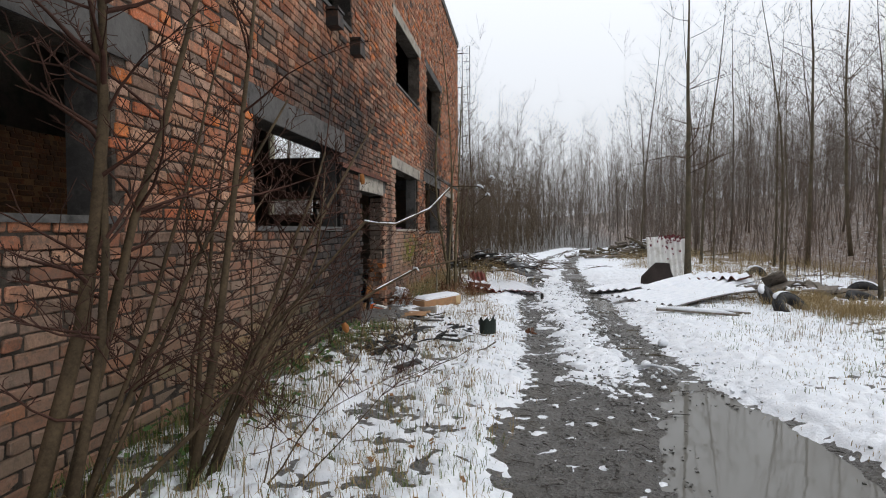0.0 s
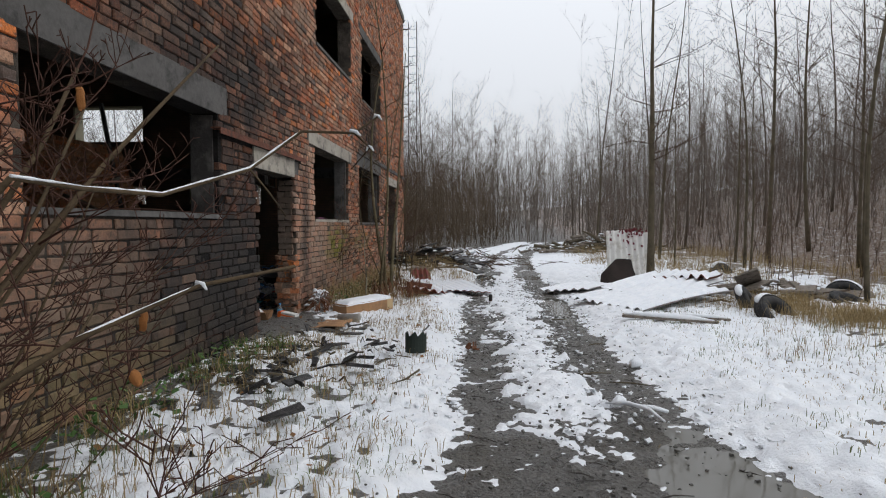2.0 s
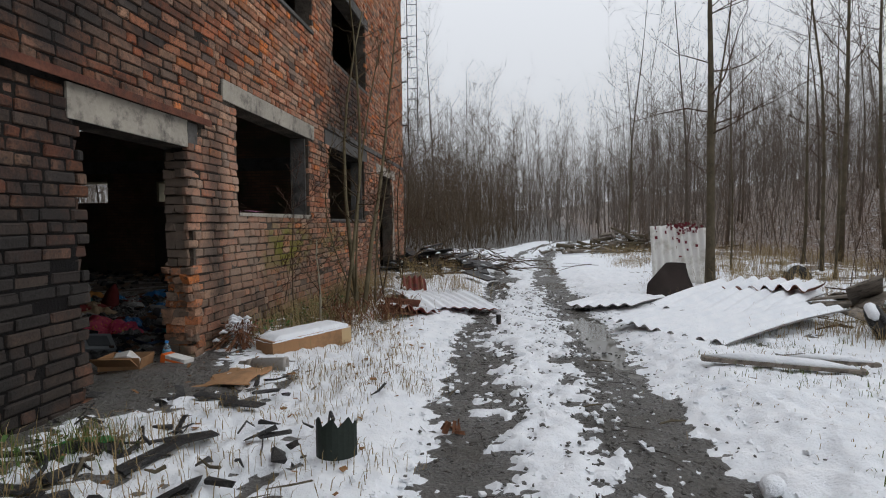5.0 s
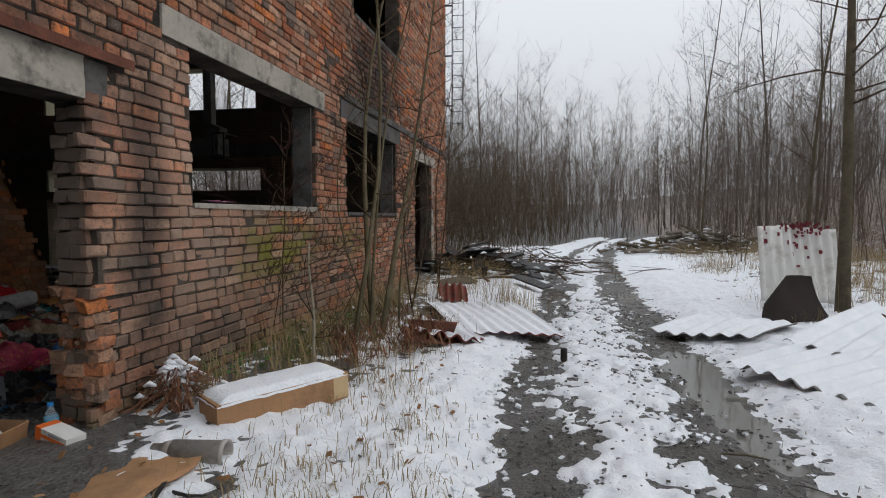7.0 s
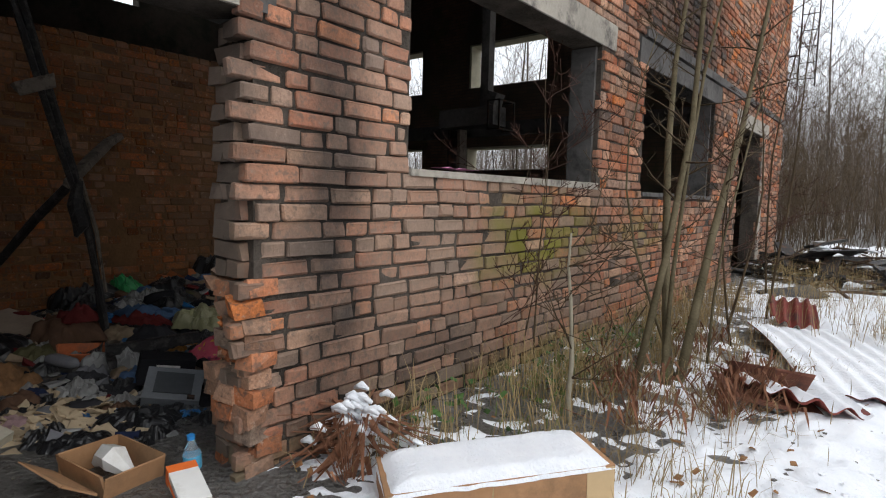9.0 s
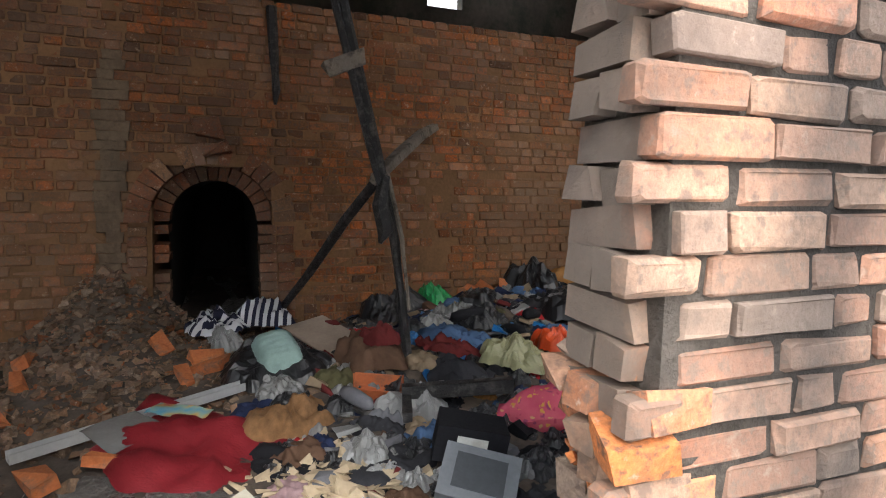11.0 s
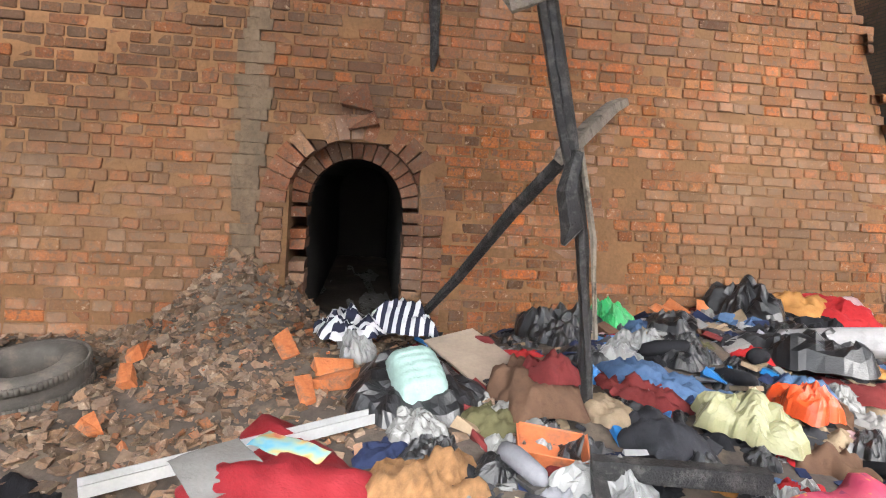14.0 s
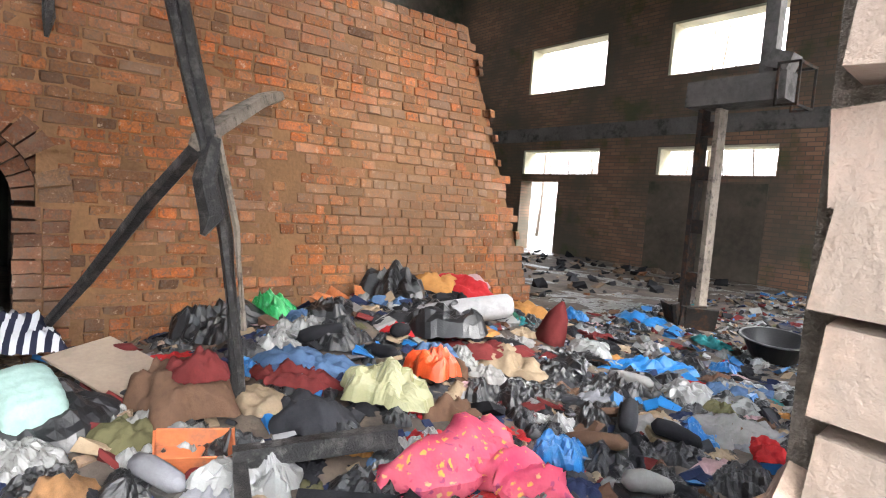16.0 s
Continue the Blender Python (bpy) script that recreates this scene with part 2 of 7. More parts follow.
# First entry paints the pier end darker, to offset bright daylight at indoor exposure.
# Second entry: lime bloom, painted paler still to brighten the wall beside the doorway.
PALE_OR_DIMMED = [((-0.17, 10.72, 1.3), (0.26, 0.2, 2.2), 0.95, (0.10, 0.083, 0.07)), ((0, 11.8, 1.6), (0.9, 1.3, 1.3), 0.42, (0.46, 0.33, 0.25)), ((0, 12.5, 0.6), (0.8, 4.0, 1.3), 0.55), ((0, 6.0, 0.6), (0.8, 4.5, 1.1), 0.75), ((0, 19.5, 0.6), (0.8, 3.5, 1.2), 0.4)]
MOSS = [((0, 13.1, 1.05), (0.6, 1.0, 0.42), 0.95), ((0, 15.2, 1.05), (0.6, 1.2, 0.3), 0.5), ((0, 6.5, 0.4), (0.6, 3, 0.5), 0.35), ((0, 12.8, 0.1), (0.6, 2.5, 0.25), 0.7)]
M_BRICK = brick_material("weathered red brick", "island", SOOT, PALE_OR_DIMMED, MOSS)
M_BRICK_OB = brick_material("weathered red brick single", "object", SOOT, PALE_OR_DIMMED, MOSS)
KILN_PAL = [(0.0, (0.30, 0.085, 0.020)), (0.2, (0.25, 0.088, 0.026)), (0.4, (0.23, 0.098, 0.036)), (0.55, (0.29, 0.098, 0.026)), (0.7, (0.18, 0.08, 0.034)), (0.84, (0.35, 0.10, 0.022)), (0.95, (0.11, 0.05, 0.026))]
# Kiln soot; the left patches also paint the dimmer side away from the windows.
KSOOT_AND_DIM = [((-4.4, 7.4, 2.3), (1.5, 3.2, 2.0), 0.85), ((-4.3, 9.9, 1.9), (1.5, 1.3, 0.7), 0.6), ((-4.3, 6.2, 1.5), (1.5, 2.4, 2.2), 0.7), ((-4.3, 10.6, 0.7), (1.5, 0.4, 0.5), 0.5), ((-4.4, 12.4, 2.4), (1.5, 0.8, 0.5), 0.4)]
KPALE = [((-4.2, 7.9, 0.9), (1.2, 2.0, 0.95), 0.35), ((-4.2, 13.0, 0.9), (1.2, 1.0, 1.3), 0.45), ((-4.2, 9.25, 1.3), (1.2, 0.35, 0.8), 0.5)]
M_KILN = brick_material("kiln brick", "island", KSOOT_AND_DIM, KPALE, [], KILN_PAL, 0.4, (0.19, 0.12, 0.068), ((0.02, 0.012, 0.008), (0.075, 0.044, 0.027)))
M_KILN_OB = brick_material("kiln brick single", "object", KSOOT_AND_DIM, KPALE, [], KILN_PAL, 0.4, (0.19, 0.12, 0.068), ((0.02, 0.012, 0.008), (0.075, 0.044, 0.027)))
def mortar_material():
    """Grey-brown lime mortar, black where the wall is sooty."""
    mat, n, l, b = material("old lime mortar", 0.95, 0, 0.15)
    pos = n.new("ShaderNodeNewGeometry").outputs["Position"]
    fine, mid = nz(n, l, pos, 45, 5, 0.7), nz(n, l, pos, 3.5, 5, 0.65)
    col = mix(n, l, 0.5, ramp(n, l, fine, [(0.3, (0.035, 0.029, 0.024)), (0.75, (0.13, 0.11, 0.09))]), ramp(n, l, mid, [(0.40, (0.03, 0.025, 0.02)), (0.70, (0.18, 0.15, 0.125))]))
    for centre, radii, amount in SOOT:
        col = mix(n, l, math_node(n, l, "MULTIPLY", blob(n, l, pos, centre, radii, 0.75, 0.6), amount), col, (0.012, 0.011, 0.011))
    l.new(col, b.inputs["Base Color"])
    bump(n, l, b, fine, 0.9, 0.02)
    return mat


M_MORTAR = mortar_material()
M_KMORTAR = plain("kiln mortar", (0.16, 0.085, 0.04), 0.95, vary=0.4, scale=9, bumps=0.8)
M_CONCRETE = plain("grey concrete", (0.36, 0.33, 0.28), 0.9, vary=0.3, scale=6, bumps=0.5, dirt=(0.12, 0.11, 0.10))
M_CONCRETE_D = plain("sooty concrete", (0.10, 0.095, 0.09), 0.9, vary=0.4, scale=6, bumps=0.5, dirt=(0.04, 0.038, 0.036))
M_DARKJAMB = plain("dark render", (0.045, 0.041, 0.038), 0.9, vary=0.5, scale=6, bumps=0.6, dirt=(0.11, 0.10, 0.09))
M_RUST = plain("rusty steel", (0.16, 0.062, 0.04), 0.75, 0.4, vary=0.45, scale=14, bumps=0.4, dirt=(0.07, 0.04, 0.03))
M_DARKSTEEL = plain("dark steel", (0.035, 0.032, 0.03), 0.6, 0.6, vary=0.4, scale=14, bumps=0.3, dirt=(0.1, 0.05, 0.03))
M_INNER = plain("sooty plaster", (0.085, 0.07, 0.055), 0.95, vary=0.55, scale=2.0, bumps=0.5, dirt=(0.04, 0.045, 0.03))
M_CHAR = plain("charred wood", (0.012, 0.011, 0.011), 0.55, vary=0.6, scale=30, bumps=1.0, dirt=(0.07, 0.065, 0.06), spec=0.5)
M_WOOD = plain("grey weathered wood", (0.20, 0.17, 0.14), 0.85, vary=0.4, scale=25, bumps=0.7, dirt=(0.07, 0.06, 0.05))


def snow_material():
    mat, n, l, b = material("snow", 0.65, 0, 0.25)
    pos = n.new("ShaderNodeNewGeometry").outputs["Position"]
    fine, mid = nz(n, l, pos, 45, 5, 0.6), nz(n, l, pos, 6, 4, 0.6)
    l.new(ramp(n, l, mid, [(0.3, (0.76, 0.79, 0.83)), (0.7, (0.86, 0.875, 0.895))]), b.inputs["Base Color"])
    bump(n, l, b, mix(n, l, 0.5, fine, mid), 0.9, 0.03)
    return mat


def mud_material():
    mat, n, l, b = material("wet gravelly mud", 0.5, 0, 0.5)
    pos = n.new("ShaderNodeNewGeometry").outputs["Position"]
    fine, mid, big = nz(n, l, pos, 60, 6, 0.7), nz(n, l, pos, 9, 5, 0.65), nz(n, l, pos, 1.1, 4)
    vor = n.new("ShaderNodeTexVoronoi")
    vor.inputs["Scale"].default_value = 34
    l.new(pos, vor.inputs["Vector"])
    col = mix(n, l, 0.5, ramp(n, l, mid, [(0.3, (0.06, 0.056, 0.051)), (0.7, (0.17, 0.16, 0.147))]), ramp(n, l, fine, [(0.3, (0.045, 0.042, 0.038)), (0.75, (0.24, 0.228, 0.21))]))
    col = mix(n, l, ramp(n, l, big, [(0.5, (0, 0, 0)), (0.62, (0.7, 0.7, 0.7))]), col, (0.085, 0.076, 0.06))
    sep = n.new("ShaderNodeSeparateXYZ")
    l.new(pos, sep.inputs[0])
    off = math_node(n, l, "MULTIPLY", math_node(n, l, "SUBTRACT", math_node(n, l, "ADD", sep.outputs[0], math_node(n, l, "MULTIPLY", big, 3.0)), 10.5), 0.3)
    leaf = mix(n, l, ramp(n, l, nz(n, l, pos, 5, 5, 0.7), [(0.56, (0, 0, 0)), (0.62, (1, 1, 1))]), mix(n, l, mid, (0.07, 0.042, 0.026), (0.22, 0.14, 0.085)), (0.6, 0.61, 0.63))
    col = mix(n, l, ramp(n, l, off, [(0.0, (0, 0, 0)), (1.0, (1, 1, 1))]), col, leaf)
    l.new(col, b.inputs["Base Color"])
    l.new(ramp(n, l, mid, [(0.38, (0.2, 0.2, 0.2)), (0.62, (0.65, 0.65, 0.65))]), b.inputs["Roughness"])
    bump(n, l, b, mix(n, l, 0.5, fine, vor.outputs["Distance"]), 1.0, 0.05)
    return mat


M_SNOW, M_MUD = snow_material(), mud_material()
M_WATER, _n, _l, _b = material("brown puddle water", 0.03, 0, 0.5)
_b.inputs["Base Color"].default_value = (0.15, 0.145, 0.13, 1)
_b.inputs["IOR"].default_value = 1.33
bump(_n, _l, _b, nz(_n, _l, _n.new("ShaderNodeNewGeometry").outputs["Position"], 5.0, 2), 0.04, 0.02)


def bark_material(name, dark, light, snowy):
    """Bark; what lies on top of a limb carries snow."""
    mat, n, l, b = material(name, 0.9, 0, 0.15)
    geo = n.new("ShaderNodeNewGeometry")
    pos = geo.outputs["Position"]
    fine, mid = nz(n, l, pos, 60, 4, 0.7), nz(n, l, pos, 5, 3)
    col = mix(n, l, 0.5, ramp(n, l, fine, [(0.3, dark), (0.7, light)]), ramp(n, l, mid, [(0.35, dark), (0.65, light)]))
    if snowy:
        sep = n.new("ShaderNodeSeparateXYZ")
        l.new(geo.outputs["Normal"], sep.inputs[0])
        top = math_node(n, l, "ADD", sep.outputs[2], math_node(n, l, "MULTIPLY", nz(n, l, pos, 4.0, 4), 0.9))
        col = mix(n, l, ramp(n, l, top, [(1.27 - snowy, (0, 0, 0)), (1.36 - snowy, (1, 1, 1))]), col, (0.78, 0.8, 0.83))
    l.new(col, b.inputs["Base Color"])
    return mat


M_BARK = bark_material("grey bark", (0.05, 0.042, 0.028), (0.15, 0.125, 0.085), 0.06)
M_TWIG = bark_material("brown twigs with snow", (0.04, 0.028, 0.019), (0.12, 0.08, 0.055), 0.20)
M_SHRUB = bark_material("olive brown shrub bark", (0.03, 0.022, 0.014), (0.12, 0.085, 0.05), 0.0)
M_SHRUBT = bark_material("reddish shrub twigs", (0.035, 0.018, 0.014), (0.10, 0.05, 0.036), 0.02)
# Distance haze is put into the bark colour: mid woods greyed, far woods paler.
M_FAR = bark_material("far bark paled for haze", (0.12, 0.102, 0.088), (0.21, 0.18, 0.157), 0.2)
M_MIDWOOD = bark_material("woods bark greyed for haze", (0.065, 0.052, 0.042), (0.155, 0.128, 0.105), 0.22)
M_GRASS = plain("dry straw grass", (0.30, 0.22, 0.11), 0.9, vary=0.4, scale=3, bumps=0)
M_GREENGRASS = plain("green grass", (0.10, 0.13, 0.035), 0.85, vary=0.4, scale=3, bumps=0)

# ---- ground, road, snow ----
def road_mid(y):
    return 3.25 + 0.05 * np.sin(y * 0.4) + np.where(y > 15, ((y - 15) ** 2) * 0.0045, 0.0)


def ground_h(x, y):
    """Height of the bare ground."""
    c = road_mid(y)
    d = x - c
    h = 0.07 * smooth(1.0, 1.5, np.abs(d)) + 0.05 * smooth(1.5, 4, np.abs(d))
    ruts = np.exp(-((d + 0.72) / 0.30) ** 2) + np.exp(-((d - 0.72) / 0.34) ** 2)
    h = h - 0.03 * ruts
    h = h - 0.05 * np.exp(-(((x - 3.75) / 0.55) ** 2 + ((y - 5.3) / 1.1) ** 2)) - 0.05 * np.exp(-(((x - 3.8) / 0.75) ** 2 + ((y - 4.9) / 1.5) ** 2)) - 0.04 * np.exp(-(((x - 3.95) / 0.3) ** 2 + ((y - 12.6) / 1.6) ** 2))
    h = h - 0.06 * np.exp(-(((x - 3.2) / 1.0) ** 2 + ((y - 18.5) / 1.2) ** 2)) - 0.05 * np.exp(-(((x - 5.0) / 0.8) ** 2 + ((y - 23) / 1.6) ** 2))
    h = h + 0.06 * smooth(1.2, 0.2, x) + 0.05 * (fbm(x * 0.9, y * 0.9, 3, 3) - 0.5)
    near = smooth(60, 35, np.hypot(x - 3, y - 10))
    h = h + near * 0.035 * (fbm(x * 6, y * 6, 3, 9) - 0.5)
    hill = 0.28 * np.maximum(0, x - 13 - 0.03 * (y - 10)) * smooth(8, 34, y) + 0.05 * np.maximum(0, y - 52)
    hill = 12 * (1 - np.exp(-hill / 12)) + 0.12 * smooth(6, 12, x) * fbm(x * 0.5, y * 0.5, 3, 4)
    return h + hill


def snow_cover(x, y):
    """1 where snow lies deep, below 0 where the ground is bare."""
    c = road_mid(y)
    d = x - c
    n1, n2 = fbm(x * 1.3, y * 1.3, 4, 20), fbm(x * 7, y * 7, 3, 31)
    n3 = fbm(x * 16, y * 16, 2, 53)
    wide = 0.30 * smooth(7.2, 5.2, y)
    side = smooth(0.80 + wide, 1.08 + wide, np.abs(d) + 0.30 * (n1 - 0.5) + 0.34 * (n2 - 0.5) + 0.22 * (n3 - 0.5))
    strip = smooth(0.35, 0.15, np.abs(d + 0.11) + 0.55 * (n1 - 0.5) + 0.75 * (n2 - 0.5) + 0.45 * (n3 - 0.5)) * smooth(6.2, 7.4, y + 1.0 * (n1 - 0.5))
    cover = np.maximum(side, strip * 0.95)
    cover = cover - 0.85 * smooth(0.55 + 0.4 * smooth(10.8, 11.6, y), 0.1, x + 0.35 * (n1 - 0.5)) * smooth(24, 20, y)
    thin = 0.55 + 0.45 * np.clip(smooth(9.5, 7.5, y) * smooth(2.6, 2.0, x) + smooth(5.5, 8, x), 0, 1)
    cover = cover - thin * (0.55 * smooth(0.53, 0.64, n1) * smooth(1.2, 2.2, np.abs(d)) + 1.0 * smooth(0.55, 0.68, n3) * smooth(1.15, 1.6, np.abs(d)) + 0.6 * smooth(0.56, 0.66, n2))
    cover = cover - 0.9 * smooth(1.75, 0.8, x + 0.9 * (n1 - 0.5)) * smooth(11.6, 12.3, y) * smooth(17.5, 15.5, y) * smooth(0.36, 0.52, n2)
    doorway = np.exp(-(((x - 0.2) / 0.7) ** 2 + ((y - 10.0) / 0.6) ** 2))
    cover = cover - 0.9 * doorway * (0.6 + n1)
    debris = np.exp(-(((x - 0.9) / 1.0) ** 2 + ((y - 7.7) / 1.3) ** 2))
    cover = cover - 0.7 * debris * smooth(0.50, 0.62, n2) + 0.35 * debris
    right = smooth(6.5, 9.5, x) * smooth(30, 15, y)
    cover = cover - 2.2 * smooth(31, 36, y + 4 * (n1 - 0.5)) * smooth(-1.6, -2.6, d) - 2.2 * smooth(44, 50, y)
    return cover - right * 0.45 * smooth(0.45, 0.6, n2) - 0.55 * smooth(7, 16, x) * smooth(0.4, 0.6, n1) - 2.2 * smooth(9.5, 13.5, x + 3 * (n1 - 0.5)) - 0.45 * smooth(0.5, 0.62, n3) * smooth(0.9, 0.5, np.abs(d))


def axis(parts):
    out = []
    for a, b, step in parts:
        out.append(np.arange(a, b, step))
    return np.concatenate(out + [[parts[-1][1]]])


gx = axis([(-700, -100, 60), (-100, -30, 10), (-30, 0, 2.0), (0.0, 8, 0.09), (8, 30, 0.4), (30, 120, 4), (120, 700, 60)])
gy = axis([(-700, -60, 60), (-60, -6, 4), (-6, 2.5, 0.3), (2.5, 20, 0.1), (20, 60, 0.4), (60, 160, 4), (160, 900, 60)])
X, Y = np.meshgrid(gx, gy)
inside = smooth(0.02, -0.3, X) * smooth(22.6, 22.2, Y) * smooth(-4.3, -4, Y)
Z = ground_h(X, Y) - 0.02 - 0.12 * inside
tagged(new("ground", grid_mesh("ground", X, Y, Z, M_MUD)), "wet grey gravelly mud track and leaf litter", "ground", "", "structure")
gx = axis([(0.02, 7.4, 0.034), (7.4, 12, 0.09), (12, 34, 0.4)])
gy = axis([(-8, 3.2, 0.14), (3.2, 17.5, 0.036), (17.5, 26, 0.09), (26, 70, 0.4)])
X, Y = np.meshgrid(gx, gy)
C = snow_cover(X, Y)
lump = fbm(X * 9, Y * 9, 3, 71)
rough_top = 0.5 + 0.5 * np.clip(C, 0, 1)
Z = ground_h(X, Y) - 0.026 + 0.040 * np.clip(C, -0.4, 1) + 0.022 * (lump - 0.5) * rough_top + 0.05 * (fbm(X * 13, Y * 13, 2, 91) - 0.5) * rough_top
keep = (C[:-1, :-1] > -0.1) | (C[1:, 1:] > -0.1)
tagged(new("snow", grid_mesh("snow", X, Y, Z, M_SNOW, keep=keep)), "thin lumpy wet snow lying on the verges and track", "snow", "", "stuff")
for k, (cx, cy, sx, sy, z) in enumerate(((3.8, 4.9, 1.5, 2.6, -0.066), (3.9, 12.8, 0.8, 3.0, -0.060), (3.4, 18.7, 2.4, 2.6, -0.072), (5.0, 23.2, 2.4, 3.0, -0.055))):
    b = Buf()
    b.add([(cx + sx * math.cos(a * math.pi / 12), cy + sy * math.sin(a * math.pi / 12), z) for a in range(24)], [tuple(range(24))])
    b.thing("puddle", M_WATER, "shallow brown puddle standing in a wheel rut", "puddle", "puddles on the track", "structure")


def cluster(name, mat, n, place, size, label, category, seed, flat=0.5):
    """Many small loose bits as one mesh."""
    rng, b = random.Random(seed), Buf()
    for _ in range(n):
        x, y = place(rng)
        s = rng.uniform(*size)
        z = float(ground_h(np.float64(x), np.float64(y)))
        b.box((x, y, z + s * flat * 0.25), (s, s * rng.uniform(0.5, 1), s * flat), (rng.uniform(-20, 20), rng.uniform(-20, 20), rng.uniform(0, 180)), 0, s * 0.16, rng)
    return b.thing(name, mat, label, category, "", "stuff")


M_STONE = plain("wet stones", (0.10, 0.095, 0.085), 0.5, vary=0.5, scale=6, bumps=0.4)
cluster("gravel", M_STONE, 2400, lambda r: (float(road_mid(0)) + r.gauss(0, 0.62), r.uniform(4.2, 17)), (0.006, 0.026), "loose wet gravel and slush crumbs on the track", "gravel", 5)
cluster("slush", M_SNOW, 1500, lambda r: (float(road_mid(0)) + r.choice((r.gauss(0.12, 0.28), r.gauss(-1.1, 0.14), r.gauss(1.12, 0.12))), 6.7 + 10 * r.random() ** 1.3), (0.008, 0.042), "broken lumps of wet snow on the track", "slush", 6, 0.4)

rq, b = random.Random(61), Buf()
for _ in range(620):
    x, y = 3.2 + rq.gauss(0, 0.75), 4.3 + 13 * rq.random() ** 1.2
    ln, a, z = 0.03 + 0.2 * rq.random() ** 3, rq.uniform(0, 6.28), float(ground_h(np.float64(x), np.float64(y))) - 0.012
    dx, dy = math.cos(a) * ln / 2, math.sin(a) * ln / 2
    b.tube([(x - dx, y - dy, z), (x + dy * 0.15, y - dx * 0.15, z + 0.006), (x + dx, y + dy, z + 0.001)], [0.002, rq.uniform(0.002, 0.0045), 0.0012], 4)
b.thing("twig_litter", plain("wet dark twigs", (0.035, 0.028, 0.022), 0.6, vary=0.5, bumps=0), "small wet twigs and stalks trodden into the track", "twigs", "", "stuff")


def grass(name, mat, spots, label, seed):
    """Blades in tufts; spots: (x, y, spread, blades, length)."""
    rng, b = random.Random(seed), Buf()
    for x, y, spread, blades, length in spots:
        for _ in range(blades):
            px, py = x + rng.gauss(0, spread), y + rng.gauss(0, spread)
            z = float(ground_h(np.float64(px), np.float64(py))) - 0.01
            ln, a, w = length * rng.uniform(0.5, 1.2), rng.uniform(0, 6.28), rng.uniform(0.0012, 0.003)
            lean = rng.uniform(0.1, 0.9)
            dx, dy = math.cos(a), math.sin(a)
            q = [(px - dy * w, py + dx * w, z), (px + dy * w, py - dx * w, z),
                 (px + dx * ln * lean * 0.4 + dy * w, py + dy * ln * lean * 0.4 - dx * w, z + ln * 0.6), (px + dx * ln * lean * 0.4 - dy * w, py + dy * ln * lean * 0.4 + dx * w, z + ln * 0.6),
                 (px + dx * ln * lean, py + dy * ln * lean, z + ln * (1 - lean * 0.45))]
            b.add(q, [(0, 1, 2, 3), (3, 2, 4)])
    return b.thing(name, mat, label, "grass", "", "stuff")


r = random.Random(11)
spots = [(r.uniform(0.1, 0.9), r.choice((r.uniform(3, 9.0), r.uniform(11, 22))), 0.12, 24, 0.2) for _ in range(110)]
spots += [(r.uniform(0.05, 0.6), r.uniform(11.2, 17), 0.12, 26, 0.40) for _ in range(42)]
spots += [(r.uniform(0.3, 1.5), r.uniform(11.8, 15), 0.16, 24, 0.22) for _ in range(70)]
spots += [(r.uniform(0.7, 2.1), r.uniform(3, 12), 0.14, 26, 0.11) for _ in range(170)]
spots += [(r.uniform(4.5, 8), r.uniform(5, 14), 0.3, 22, 0.05) for _ in range(240)]
spots += [(r.uniform(5.6, 13), r.uniform(6, 24), 0.16, 45, 0.2) for _ in range(200)]
spots += [(r.gauss(7.5, 0.5), r.gauss(10.9, 0.9), 0.2, 120, 0.26) for _ in range(34)]
spots += [(r.uniform(6.5, 12), r.uniform(15, 30), 0.3, 50, 0.55) for _ in range(90)]
spots += [(r.uniform(0.4, 2.2), r.uniform(16, 24), 0.2, 60, 0.5) for _ in range(30)]
grass("dry_grass", M_GRASS, spots, "dry straw-coloured grass tufts poking out of snow", 12)
spots = [(r.uniform(0.05, 0.7), r.uniform(3, 9), 0.1, 40, 0.16) for _ in range(45)] + [(r.uniform(4.5, 8), r.uniform(6, 12), 0.1, 16, 0.09) for _ in range(120)]
spots += [(r.uniform(0.1, 0.6), r.uniform(11.5, 15), 0.12, 40, 0.14) for _ in range(22)] + [(r.uniform(0.9, 2.1), r.uniform(3.5, 8), 0.08, 14, 0.08) for _ in range(80)]
grass("green_grass", M_GREENGRASS, spots, "short green grass blades in melting snow", 13)

# ---- the brick hall ----
def wall_cells(b, axis_name, at, thick, u0, u1, z0, z1, openings, mi=0):
    """A wall slab with holes; its outer face lies at `at` and it grows inward by thick (signed)."""
    us = sorted({u0, u1, *(min(max(o[k], u0), u1) for o in openings for k in (0, 1))})
    zs = sorted({z0, z1, *(min(max(o[k], z0), z1) for o in openings for k in (2, 3))})
    for a, c in zip(us, us[1:]):
        run = None
        for e, g in list(zip(zs, zs[1:])) + [(z1, None)]:
            um, zm = (a + c) / 2, (e + (g if g is not None else e)) / 2
            hole = g is None or any(o[0] < um < o[1] and o[2] < zm < o[3] for o in openings)
            if not hole and run is None:
                run = e
            if hole and run is not None:
                size, mid = (c - a, abs(thick), e - run), ((a + c) / 2, at + thick / 2, (run + e) / 2)
                if axis_name == "y":
                    b.box((mid[1], mid[0], mid[2]), (size[1], size[0], size[2]), mi=mi)
                else:
                    b.box(mid, size, mi=mi)
                run = None


